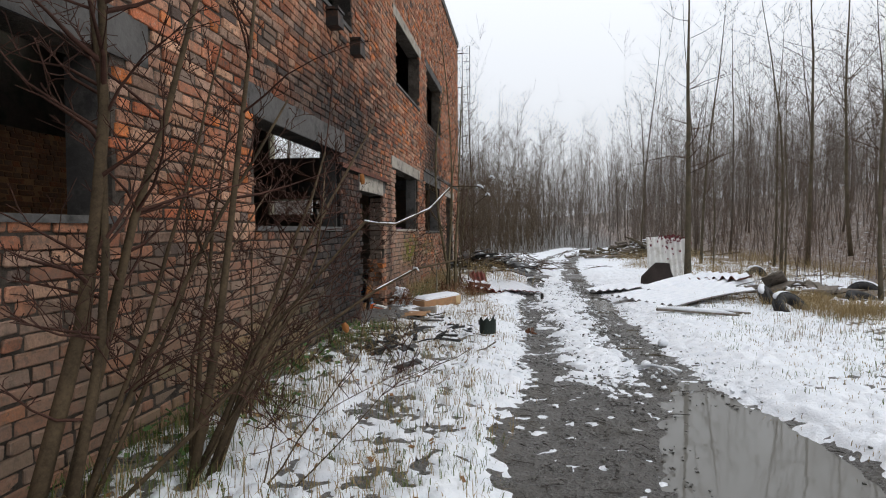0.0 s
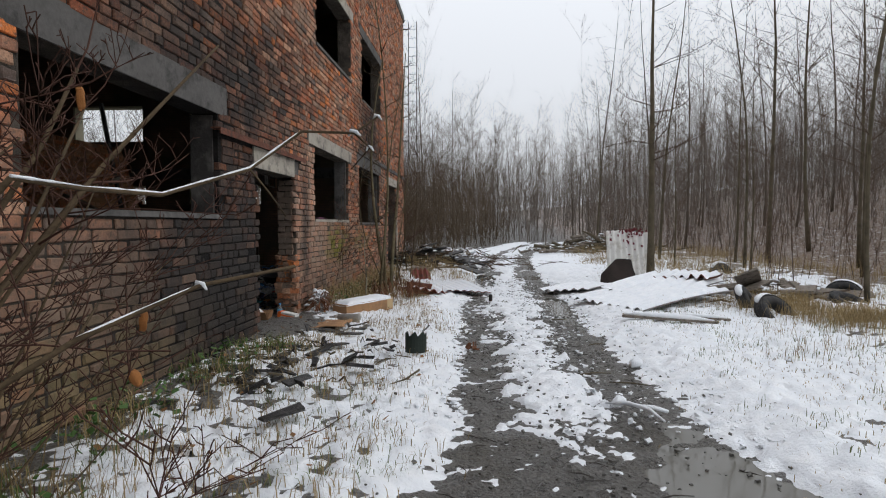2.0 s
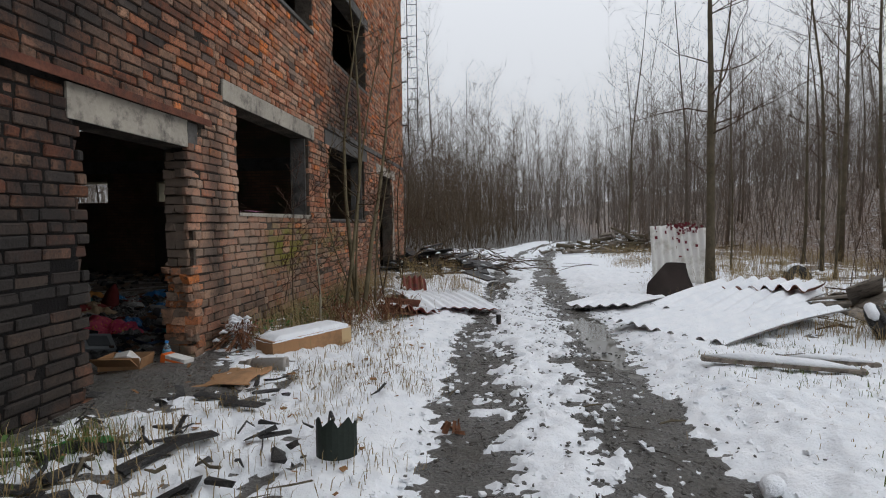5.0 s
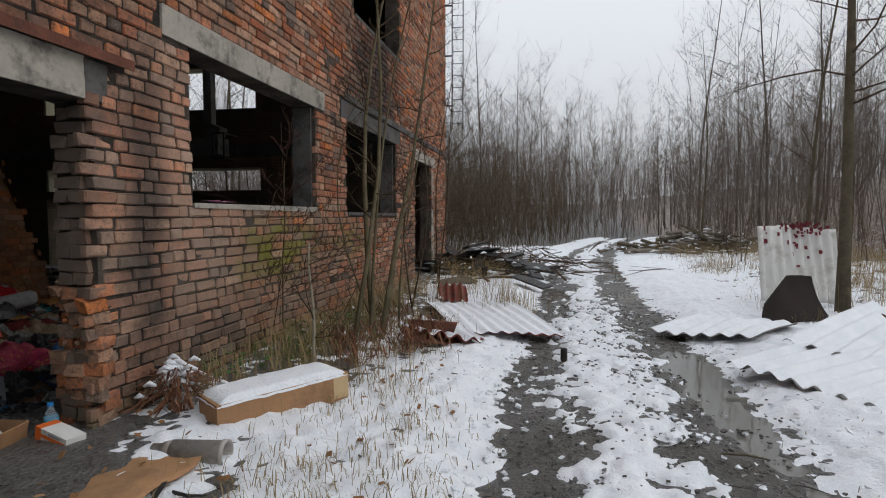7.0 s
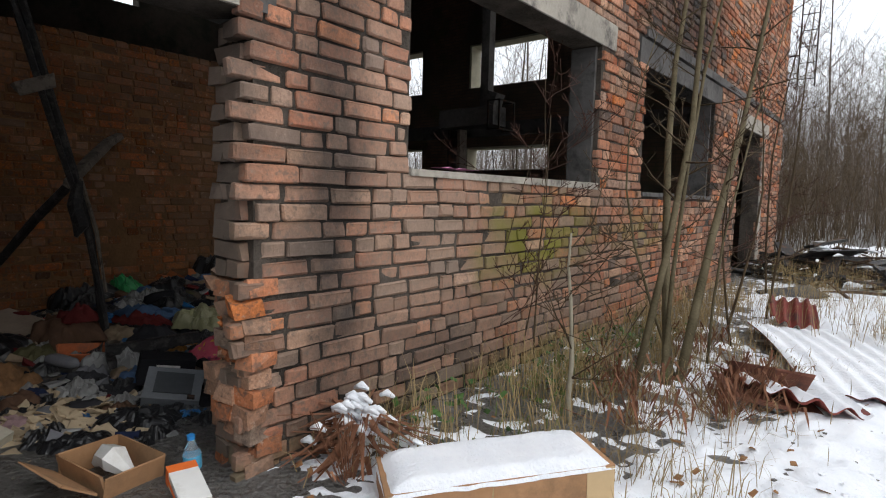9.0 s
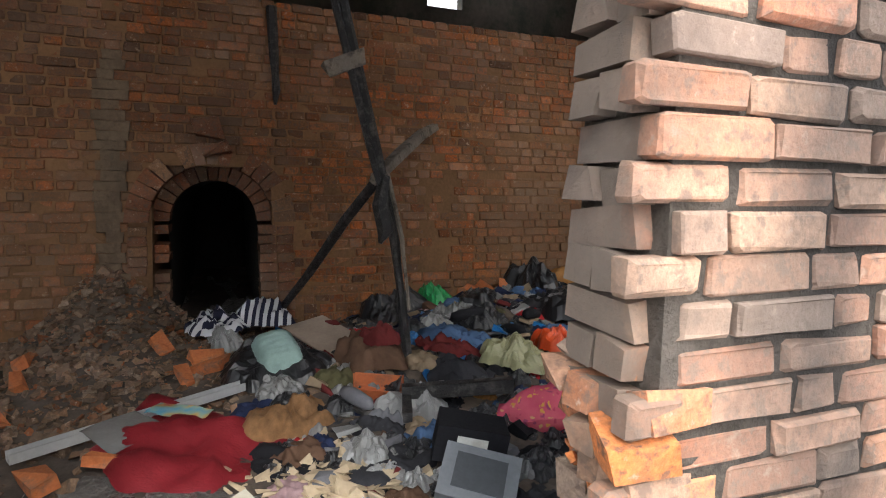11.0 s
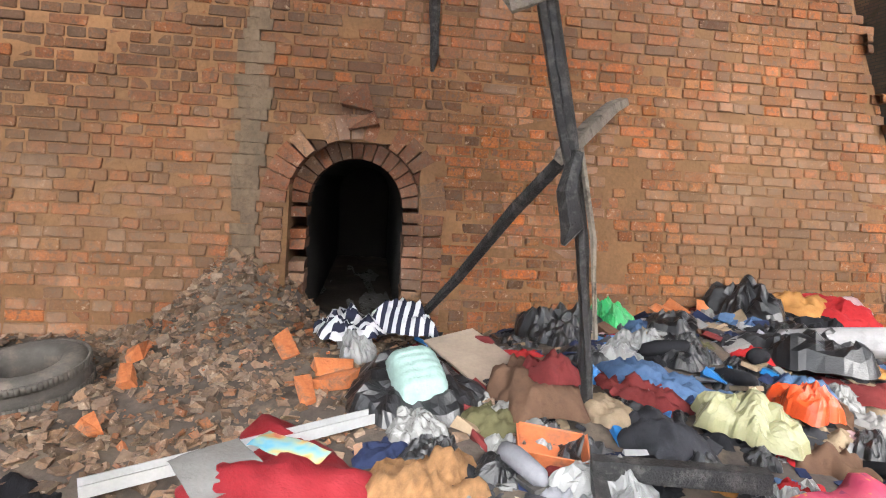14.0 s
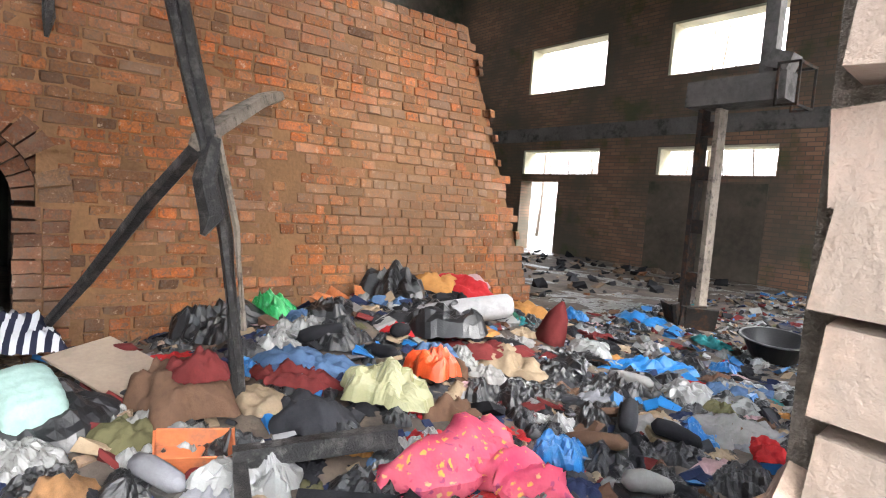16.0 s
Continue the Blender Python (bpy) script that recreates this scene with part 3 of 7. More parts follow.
def brick_faces(frames, chamfer=1.0, seed=4):
    """frames: rows of middle, height, half length, half height, face: worn blocks facing +x, with rounded corners."""
    rng = np.random.RandomState(seed)
    F = np.asarray(frames, float)
    n = len(F)
    y, z, hl, hh, out = (F[:, k][:, None] for k in range(5))
    rd = np.minimum(rng.uniform(0.003, 0.012, (n, 8)), hh * 0.5)
    sy, sz = np.array([-1, 1, 1, 1, 1, -1, -1, -1.0]), np.array([-1, -1, -1, 1, 1, 1, 1, -1.0])
    cut_y, cut_z = np.array([1, 1, 0, 0, 1, 1, 0, 0.0]), np.array([0, 0, 1, 1, 0, 0, 1, 1.0])
    oy, oz = sy * (hl - rd * cut_y * 1.3), sz * (hh - rd * cut_z * 0.8)
    oy, oz = oy + rng.normal(0, 0.0026, (n, 8)), oz + rng.normal(0, 0.0019, (n, 8))
    ch = rng.uniform(0.005, 0.014, (n, 1)) * chamfer
    chip = np.where(rng.rand(n, 8) < 0.12, rng.uniform(0.004, 0.016, (n, 8)), 0.0)
    tilt = rng.normal(0, 0.0026, (n, 1)) * sy + rng.normal(0, 0.0016, (n, 1)) * sz
    V = np.zeros((n, 24, 3))
    V[:, 0:8] = np.stack([np.full((n, 8), -0.05), y + oy, z + oz], -1)
    V[:, 8:16] = np.stack([out + tilt - ch - chip, y + oy, z + oz], -1)
    V[:, 16:24] = np.stack([out + tilt * 0.9 + rng.normal(0, 0.0005, (n, 8)) - chip * 0.25, y + oy * (1 - ch * 1.1 / hl), z + oz * (1 - ch * 0.8 / hh)], -1)
    quads = [(8 * r_ + k, 8 * r_ + (k + 1) % 8, 8 * r_ + 8 + (k + 1) % 8, 8 * r_ + 8 + k) for r_ in (0, 1) for k in range(8)] + [(16, 17, 18, 23), (23, 18, 19, 22), (22, 19, 20, 21)]
    Q = np.array(quads)
    return V.reshape(-1, 3), (Q[None] + 24 * np.arange(n)[:, None, None]).reshape(-1, 4)


def sag(V, amount=0.02):
    """Courses that wander a little, as old walls do."""
    V[:, 2] += amount * (vnoise(V[:, 1] * 0.9, V[:, 2] * 0.6, 61) - 0.5) + amount * 0.4 * (vnoise(V[:, 1] * 3.1, V[:, 2] * 2.0, 67) - 0.5)
    return V


def lay(u0, u1, z0, z1, openings, rng, wear=lambda u, z: 0.0, bare=lambda u, z: False, course=COURSE, heads=0.0):
    """Rows of bricks in mixed bond: (middle, height, half length, half height, face)."""
    rows, k = [], 0
    z = z0
    while z < z1 - 0.02:
        u = u0 - rng.uniform(0, 0.25)
        while u < u1:
            ln = 0.25 if (rng.random() < (0.75 if k % 2 else 0.35) - heads) else 0.12
            ln += rng.uniform(-0.008, 0.008)
            a, c = max(u, u0), min(u + ln, u1)
            mid, zm = (a + c) / 2, z + course / 2
            for o in openings:
                if o[2] < zm < o[3]:
                    if o[0] < mid < o[1]:
                        a = c
                    elif a < o[0] < c:
                        c = o[0] + rng.uniform(-0.02, 0.025)
                    elif a < o[1] < c:
                        a = o[1] - rng.uniform(-0.02, 0.025)
            if c - a > 0.045 and not bare(mid, zm):
                w = wear(mid, zm)
                face = rng.gauss(0, 0.0042) - (rng.uniform(0, 0.011) if rng.random() < 0.10 + w else 0)
                rows.append(((a + c) / 2, zm + rng.gauss(0, 0.0022), (c - a) / 2 - rng.uniform(0.000, 0.005) - 0.002 * w, 0.0378 - rng.uniform(0, 0.005) - 0.002 * w, face))
            u += ln + 0.011
        z += course
        k += 1
    return rows


holes = list(OPEN.values())
rng = random.Random(21)
core = Buf()
wall_cells(core, "y", -0.015, -0.255, Y0, Y1, -0.4, ROOF, [(9.36, 10.79, -0.3, 2.03) if o == OPEN["doorway"] else o for o in holes])
wall_front = core.thing("wall_front", M_MORTAR, "old two-storey red brick hall wall, sooty and weathered", "wall", "", "structure")
cuts = [(o[0], o[1], o[2] - (0.02 if o[2] > 0 else 0), o[3]) for o in holes] + [tuple(l_) for l_ in LINTELS] + [(8.35, 11.05, 2.27, 2.36), (15.0, 22.3, 2.87, 2.98)]


def facade_wear(u, z):
    return 0.5 * max(0, 1 - z / 1.5)


def facade_bare(u, z):
    """Where bricks have fallen: the ragged window edge and the foot of the doorway pier."""
    if 10.68 < u < 10.80 and z < 0.95 and (z * 7.3) % 1 < 0.45:
        return True
    return bool(vnoise(u * 1.7, z * 2.6, 77) > 0.965) and not (10.8 < u < 13 and z < 1.5)


rows = lay(2.6, Y1, -0.08, ROOF, cuts, rng, facade_wear, facade_bare)
near = [q for q in rows if 10.70 < q[0] < 12.75 and q[1] < 1.5]
near = near[:300]
chosen = set(map(id, near))
V, Q = brick_faces([q for q in rows if id(q) not in chosen], 0.9)
sag(V)
me = bpy.data.meshes.new("brick_facing")
me.from_pydata(V.tolist(), [], Q.tolist())
me.materials.append(M_BRICK)
facing = new("brick_facing", me)
facing.parent = wall_front
tagged(facing, "rows of worn red bricks", "", "", "stuff")

# concrete lintels and sills
for y0, y1, z0, z1 in LINTELS:
    b = Buf()
    b.box((-0.135, (y0 + y1) / 2, (z0 + z1) / 2), (0.275, y1 - y0, z1 - z0 - 0.006), jit=0.004, rng=rng)
    b.thing("lintel", M_CONCRETE if 9 < y0 < 12 or y0 > 18 else M_CONCRETE_D, "grey concrete lintel over an opening", "", "", "", wall_front)
for key in ("window_a", "window_b", "window_c", "window_d", "upper_a", "upper_b", "upper_c"):
    y0, y1, z0, z1 = OPEN[key]
    b = Buf()
    b.box((-0.13, (y0 + y1) / 2, z0 - 0.012), (0.285, y1 - y0 - 0.01, 0.045), jit=0.006, rng=rng)
    b.thing("sill", M_CONCRETE if key == "window_c" else M_CONCRETE_D, "chipped cement sill", "", "", "", wall_front)
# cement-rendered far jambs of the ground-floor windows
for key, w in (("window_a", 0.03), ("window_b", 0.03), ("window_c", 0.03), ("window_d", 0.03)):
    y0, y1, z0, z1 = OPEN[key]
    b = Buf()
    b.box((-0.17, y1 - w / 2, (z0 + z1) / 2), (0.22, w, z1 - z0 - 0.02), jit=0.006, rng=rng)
    b.thing("jamb", M_DARKJAMB if key < "window_c" else M_CONCRETE_D, "dark cement-rendered window jamb", "", "", "", wall_front)
# steel angle over the doorway, concrete block at the end of the lintel
b = Buf()
b.box((0.012, 9.7, 2.315), (0.10, 2.7, 0.012)).box((0.058, 9.7, 2.29), (0.010, 2.7, 0.06))
b.thing("steel_angle", M_RUST, "rusty steel angle bedded above the doorway", "", "", "", wall_front)
b = Buf()
b.box((-0.13, 10.80, 2.15), (0.28, 0.18, 0.24), jit=0.02, rng=rng)
b.thing("bearing_block", M_CONCRETE_D, "crumbling concrete bearing block", "", "", "", wall_front)
# ledge of rusty steel and plaster under the far upper windows
b = Buf()
b.box((0.0, 18.6, 2.92), (0.05, 7.4, 0.09))
b.thing("steel_ledge", M_CONCRETE_D, "weathered band along the wall", "", "", "", wall_front)
b = Buf()
b.box((-0.13, 20.62, 1.15), (0.26, 0.22, 2.7), jit=0.008, rng=rng)
b.thing("jamb", M_CONCRETE, "grey cement doorway jamb", "", "", "", wall_front)
# brick depth of the doorway piers behind the facing (right pier broken at the foot)
for yj, sgn in ((OPEN["doorway"][1], 1), (OPEN["doorway"][0], -1)):
    b, z, k = Buf(), -0.08, 0
    while z < 2.0:
        for x0, x1 in (((-0.056, -0.15), (-0.162, -0.25)) if k % 2 else ((-0.056, -0.25),)):
            o = rng.uniform(-0.035, 0.0) - (rng.uniform(0, 0.06) if z < 0.95 and sgn > 0 else 0)
            b.box(((x0 + x1) / 2, yj + sgn * (0.068 + (0.025 if sgn > 0 else 0) - o), z + COURSE / 2), (x0 - x1, 0.13, 0.068), (rng.uniform(-1.5, 1.5), rng.uniform(-2, 2), rng.uniform(-3, 3)), 0, 0.010, rng)
        z += COURSE
        k += 1
    b.thing("pier_end", M_BRICK, "stepped broken brick end of the doorway pier", "", "", "stuff", wall_front)

# other walls, roof and floor of the hall
INX, ENDY, BACKX = -0.28, 21.3, -14.0
end_open = [(-10.95, -8.55, 4.12, 5.29), (-6.95, -4.7, 4.12, 5.2), (-10.95, -8.5, 2.05, 2.66), (-7.0, -4.6, 2.05, 2.63), (-10.95, -9.68, -0.3, 1.86)]
b = Buf()
wall_cells(b, "x", ENDY, 0.42, BACKX, -0.27, -0.4, ROOF, end_open)
M_ENDBRICK, _n, _l, _b = material("sooty brickwork", 0.95, 0, 0.15)
_pos = _n.new("ShaderNodeTexCoord").outputs["Object"]
_map = _n.new("ShaderNodeMapping")
_map.inputs["Rotation"].default_value = (radians(90), 0, 0)
_l.new(_pos, _map.inputs[0])
_br = _n.new("ShaderNodeTexBrick")
_br.inputs["Scale"].default_value = 1.0
_br.inputs["Brick Width"].default_value, _br.inputs["Row Height"].default_value, _br.inputs["Mortar Size"].default_value = 0.26, 0.08, 0.008
for _k, _c in (("Color1", (0.17, 0.10, 0.07)), ("Color2", (0.25, 0.145, 0.095)), ("Mortar", (0.11, 0.09, 0.072))):
    _br.inputs[_k].default_value = (*_c, 1)
_l.new(_map.outputs[0], _br.inputs["Vector"])
_c = mix(_n, _l, ramp(_n, _l, nz(_n, _l, _pos, 0.6, 5), [(0.35, (0, 0, 0)), (0.6, (0.9, 0.9, 0.9))]), _br.outputs["Color"], (0.085, 0.078, 0.062))
_c = mix(_n, _l, ramp(_n, _l, nz(_n, _l, _pos, 1.3, 5), [(0.56, (0, 0, 0)), (0.66, (0.6, 0.6, 0.6))]), _c, (0.055, 0.07, 0.03))
_l.new(_c, _b.inputs["Base Color"])
bump(_n, _l, _b, _br.outputs["Fac"], -0.6, 0.012)
wall_end = b.thing("wall_end", M_ENDBRICK, "sooty brick end wall with empty window openings", "wall", "", "structure")
b = Buf()
b.box((-7.2, ENDY - 0.012, 3.05), (13.2, 0.05, 0.34), jit=0.01, rng=rng)
b.thing("concrete_band", M_CONCRETE_D, "sooty concrete ring beam along the wall", "", "", "", wall_end)
for a, c, e, g in end_open:
    if e > 0:
        bb = Buf()
        bb.box((a + 0.03, ENDY + 0.21, (e + g) / 2), (0.07, 0.40, g - e)).box(((a + c) / 2, ENDY + 0.21, g - 0.02), (c - a, 0.40, 0.05))
        bb.thing("reveal", plain("pale limewash", (0.5, 0.48, 0.36), 0.9, vary=0.2, bumps=0.3) if a < -12 else bpy.data.materials.get("pale limewash") or plain("pale limewash", (0.5, 0.48, 0.36), 0.9, vary=0.2, bumps=0.3),
                 "pale limewashed window reveal", "", "", "", wall_end)
for a, c, e, g in end_open[2:4]:
    bb = Buf()
    for k in range(1, 4):
        bb.tube([(a + (c - a) * k / 4 + 0.05, ENDY + 0.38, e), (a + (c - a) * k / 4, ENDY + 0.36, g)], 0.012, 5)
    bb.thing("window_bars", M_DARKSTEEL, "thin bent steel window bars", "", "", "", wall_end)
b = Buf()
b.box((-5.9, ENDY - 0.004, 0.75), (2.4, 0.03, 2.3), jit=0.01, rng=rng)
b.thing("plaster_patch", M_INNER, "greenish stained plaster patch", "", "", "", wall_end)
b = Buf()
wall_cells(b, "y", BACKX, -0.4, Y0, ENDY + 0.42, -0.4, ROOF, [(15.2, 16.2, 6.1, 6.7)])
b.thing("wall_back", M_INNER, "dark sooty back wall of the hall", "wall", "", "structure")
b = Buf()
wall_cells(b, "x", Y0, 0.4, BACKX, -0.27, -0.4, ROOF, [])
b.thing("wall_near", M_INNER, "dark sooty brick cross wall", "wall", "", "structure")
b = Buf()
for x0, x1, y0, y1 in ((BACKX - 0.4, 0.03, Y0, 16.9), (BACKX - 0.4, 0.03, 18.2, Y1 + 0.02), (BACKX - 0.4, -13.6, 16.9, 18.2), (-12.5, 0.03, 16.9, 18.2)):
    b.box(((x0 + x1) / 2, (y0 + y1) / 2, ROOF + 0.1), (x1 - x0, y1 - y0, 0.2))
b.thing("ceiling", M_CONCRETE_D, "dark sooty concrete roof slab with a hole", "ceiling", "", "structure")
b = Buf()
wall_cells(b, "x", ENDY + 0.42, 0.58, -0.9, -0.27, -0.4, ROOF, [])
b.thing("wall_corner", M_MORTAR, "brick corner return of the hall", "wall", "", "structure")


def floor_h(x, y):
    """Height of the littered floor inside."""
    heap = 0.34 * np.exp(-(((x + 3.7) / 0.75) ** 2 + ((y - 13.1) / 1.1) ** 2)) + 0.22 * np.exp(-(((x + 3.3) / 0.9) ** 2 + ((y - 11.6) / 1.2) ** 2))
    heap = heap + 0.10 * np.exp(-(((x + 2.0) / 1.2) ** 2 + ((y - 12.2) / 1.8) ** 2))
    slope = 0.62 * np.exp(-(((x + 4.3) / 0.42) ** 2 + ((y - 9.25) / 0.42) ** 2)) + 0.16 * np.exp(-(((x + 3.6) / 0.6) ** 2 + ((y - 9.3) / 0.8) ** 2))
    return 0.05 + heap + slope + 0.06 * (fbm(x * 3, y * 3, 4, 41) - 0.5) + 0.03 * (fbm(x * 14, y * 14, 3, 47) - 0.5)


gx = axis([(-14, -5, 0.5), (-5, -0.3, 0.05)])
gy = axis([(-4, 7, 0.5), (7, 17, 0.05), (17, 21.3, 0.2)])
X, Y = np.meshgrid(gx, gy)
M_FLOOR = plain("dark earth floor with ash", (0.075, 0.06, 0.05), 0.95, vary=0.6, scale=5, bumps=0.9, dirt=(0.13, 0.10, 0.075))
tagged(new("floor", grid_mesh("floor", X, Y, floor_h(X, Y), M_FLOOR)), "dark earth and ash floor strewn with rubble", "floor", "", "structure")

# ---- the kiln: battered brick mass with an arched firing door ----
KY1 = 14.62


def kiln_x(z):
    return -4.02 - 0.16 * z


def kiln_end(z):
    return KY1 - 0.27 * z


ARCH_Y, ARCH_W, ARCH_S = 10.0, 0.34, 1.0   # middle, half width, springing height


def arch_half(z, grow=0.0):
    """Half width of the arch at a height, or 0 above it."""
    r = ARCH_W + grow
    if z < ARCH_S:
        return r
    return math.sqrt(max(0, r * r - (z - ARCH_S) ** 2))


KTOP = 2.85
b = Buf()
w = ARCH_W + 0.11
for s0, s1, a, c in ((Y0 + 0.5, ARCH_Y - w, -0.2, KTOP), (ARCH_Y + w, None, -0.2, KTOP), (ARCH_Y - w, ARCH_Y + w, ARCH_S + ARCH_W + 0.11, KTOP)):
    xa, xc = kiln_x(a) - 0.010, kiln_x(c) - 0.010
    ya, yc = (s1, s1) if s1 is not None else (kiln_end(a) - 0.012, kiln_end(c) - 0.012)
    back = -11.0
    b.add([(xa, s0, a), (xa, ya, a), (back, ya, a), (back, s0, a), (xc, s0, c), (xc, yc, c), (back, yc, c), (back, s0, c)],
          [(0, 3, 2, 1), (4, 5, 6, 7), (0, 1, 5, 4), (1, 2, 6, 5), (2, 3, 7, 6), (3, 0, 4, 7)])
kiln = b.thing("kiln", M_KMORTAR, "battered orange brick kiln with a dark arched firing door", "kiln")
rngk = random.Random(8)


def kiln_bare(u, z):
    if abs(u - ARCH_Y) < arch_half(z, 0.28 if z > ARCH_S - 0.15 else 0.27) + 0.02:
        return True
    if 11.76 < u < 12.08 and 0.35 < z < 1.62 and rngk.random() < 0.5:
        return True
    if abs(u - 11.19) < 0.06 and abs(z - 2.02) < 0.045 or abs(u - 11.98) < 0.05 and abs(z - 1.64) < 0.04:
        return True
    return u > kiln_end(z)


rows = lay(4.5, KY1, 0.0, KTOP, [], rngk, lambda u, z: 0.25 if u < 9.3 else 0.05, kiln_bare, 0.0775, 0.25)
knear = [q for q in rows if 10.4 < q[0] < 11.75 and 0.35 < q[1] < 2.2]
kchosen = set(map(id, knear[:290]))
V, Q = brick_faces([q for q in rows if id(q) not in kchosen], 0.5)
V[:, 0] += kiln_x(V[:, 2])
me = bpy.data.meshes.new("brick_facing")
me.from_pydata(V.tolist(), [], Q.tolist())
me.materials.append(M_KILN)
kf = new("brick_facing", me)
kf.parent = kiln
tagged(kf, "rows of orange kiln bricks", "", "", "stuff")
# end face of the kiln
erows = lay(-10.9, -4.0, 0.0, KTOP, [], rngk, lambda u, z: 0.1, lambda u, z: u > kiln_x(z) - 0.02, 0.0775)
V, Q = brick_faces(erows, 0.5)
V = np.stack([V[:, 1], V[:, 0] + KY1 - 0.27 * V[:, 2], V[:, 2]], -1)
me = bpy.data.meshes.new("brick_facing")
me.from_pydata(V.tolist(), [], Q[:, ::-1].tolist())
me.materials.append(M_KILN)
kf2 = new("brick_facing", me)
kf2.parent = kiln
tagged(kf2, "rows of orange kiln bricks", "", "", "stuff")
# arch: two rings of wedge bricks, a recess, a black tunnel
M_ARCH = brick_material("scorched arch brick", "island", [((-4.5, 10, 1.2), (0.45, 0.6, 0.9), 0.35)], [], [], [(0.0, (0.22, 0.075, 0.03)), (0.3, (0.17, 0.065, 0.032)), (0.6, (0.13, 0.06, 0.034)), (0.85, (0.24, 0.13, 0.07))], 0.35)
b = Buf()
for ring, (r0, r1, x_in, x_out, n) in enumerate(((ARCH_W, ARCH_W + 0.13, -0.42, -0.16, 15), (ARCH_W + 0.13, ARCH_W + 0.30, -0.25, 0.03, 17))):
    for k in range(n):
        a0, a1 = math.pi * (k + 0.06) / n, math.pi * (k + 0.94) / n
        jo = rngk.uniform(-0.02, 0.02)
        if ring and k in (5, 10, 14):
            jo -= 0.12
        pts = []
        for x in (x_in, x_out + jo):
            for rr, aa in ((r0, a0), (r1, a0), (r1, a1), (r0, a1)):
                zz = ARCH_S + rr * math.sin(aa)
                pts.append((kiln_x(zz) + x + rngk.uniform(-0.006, 0.006), ARCH_Y - rr * math.cos(aa), zz))
        b.add(pts, [(0, 1, 2, 3), (4, 7, 6, 5), (0, 4, 5, 1), (1, 5, 6, 2), (2, 6, 7, 3), (3, 7, 4, 0)])
for side in (-1, 1):
    z, k = 0.05, 0
    while z < ARCH_S - 0.03:
        for (w0, w1, xo) in ((ARCH_W, ARCH_W + 0.14, -0.16 if side < 0 else -0.012), (ARCH_W + 0.145, ARCH_W + 0.28, 0.014)):
            if side < 0 and rngk.random() < 0.2:
                continue
            b.box((kiln_x(z) + xo - 0.13, ARCH_Y + side * (w0 + w1) / 2, z + 0.037), (0.27, w1 - w0 - 0.006, 0.066), (0, 0, rngk.uniform(-2, 2)), 0, 0.006, rngk)
        z += 0.0775
b.thing("arch_ring", M_ARCH, "scorched wedge bricks round the firing door", "", "", "stuff", kiln)
M_BLACK = plain("black vault", (0.012, 0.011, 0.01), 0.95, vary=0.4, bumps=0.4)
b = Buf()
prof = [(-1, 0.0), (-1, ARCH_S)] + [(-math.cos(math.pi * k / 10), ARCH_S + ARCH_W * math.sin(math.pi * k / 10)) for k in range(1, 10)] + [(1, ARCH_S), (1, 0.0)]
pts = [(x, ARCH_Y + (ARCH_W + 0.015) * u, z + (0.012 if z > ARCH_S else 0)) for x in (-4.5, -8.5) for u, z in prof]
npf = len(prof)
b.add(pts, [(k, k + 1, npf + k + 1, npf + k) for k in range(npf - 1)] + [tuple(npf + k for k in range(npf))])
b.thing("vault", M_BLACK, "black barrel vault of the kiln", "", "", "", kiln)
b = Buf()
b.box((kiln_x(1.75) + 0.02, 9.97, 1.77), (0.12, 0.22, 0.15), (3, 2, 4), 0, 0.03, rngk).box((kiln_x(1.62) + 0.05, 10.04, 1.6), (0.10, 0.17, 0.08), (8, 5, -6), 0, 0.03, rngk)
b.thing("burnt_block", M_ARCH, "sooty block hanging over the arch", "", "", "", kiln)
# shallow plaster pilaster left of the door and the broken patch right of it
b = Buf()
for k in range(26):
    z = 0.35 + k * 0.0775
    b.box((kiln_x(z) + 0.004, 9.28 + rngk.uniform(-0.03, 0.03), z), (0.03, rngk.uniform(0.10, 0.26), 0.074), (0, 0, rngk.uniform(-1, 1)), 0, 0.006, rngk)
b.thing("render_strip", plain("crumbling render", (0.12, 0.085, 0.055), 0.95, vary=0.6, scale=8, bumps=0.8, dirt=(0.09, 0.06, 0.04)), "crumbling grey render beside the firing door", "", "", "stuff", kiln)

# ---- woods ----
def limb(b, rng, p, d, length, r, depth, bend, mi_twig, kids):
    """A tapering limb with side shoots."""
    n = 5 if depth == 0 else (4 if depth == 1 else 2)
    pts, radii, dirs = [Vector(p)], [r], [Vector(d).normalized()]
    for k in range(n):
        dd = (dirs[-1] + Vector((rng.gauss(0, bend), rng.gauss(0, bend), rng.gauss(0, bend) + 0.05))).normalized()
        pts.append(pts[-1] + dd * length / n)
        dirs.append(dd)
        radii.append(max(r * (1 - 0.85 * (k + 1) / n), 0.0022))
    b.tube(pts, radii, 6 if depth == 0 else (4 if depth == 1 else 3), 0 if depth == 0 else mi_twig, False)
    if depth >= len(kids):
        return
    for _ in range(kids[depth]):
        t = rng.uniform(0.25 if depth else 0.3, 0.98)
        k = min(int(t * n), n - 1)
        q = pts[k].lerp(pts[k + 1], t * n - k)
        a = rng.uniform(0, 6.283)
        side = Vector((math.cos(a), math.sin(a), rng.uniform(0.15, 1.1))).normalized()
        nd = (dirs[k] * 0.45 + side).normalized()
        ln = length * (0.42 if depth == 0 else 0.5) * (1.15 - 0.75 * t) * rng.uniform(0.6, 1.2)
        limb(b, rng, q, nd, ln, max(radii[k] * 0.42, 0.003), depth + 1, bend * 1.3, mi_twig, kids)


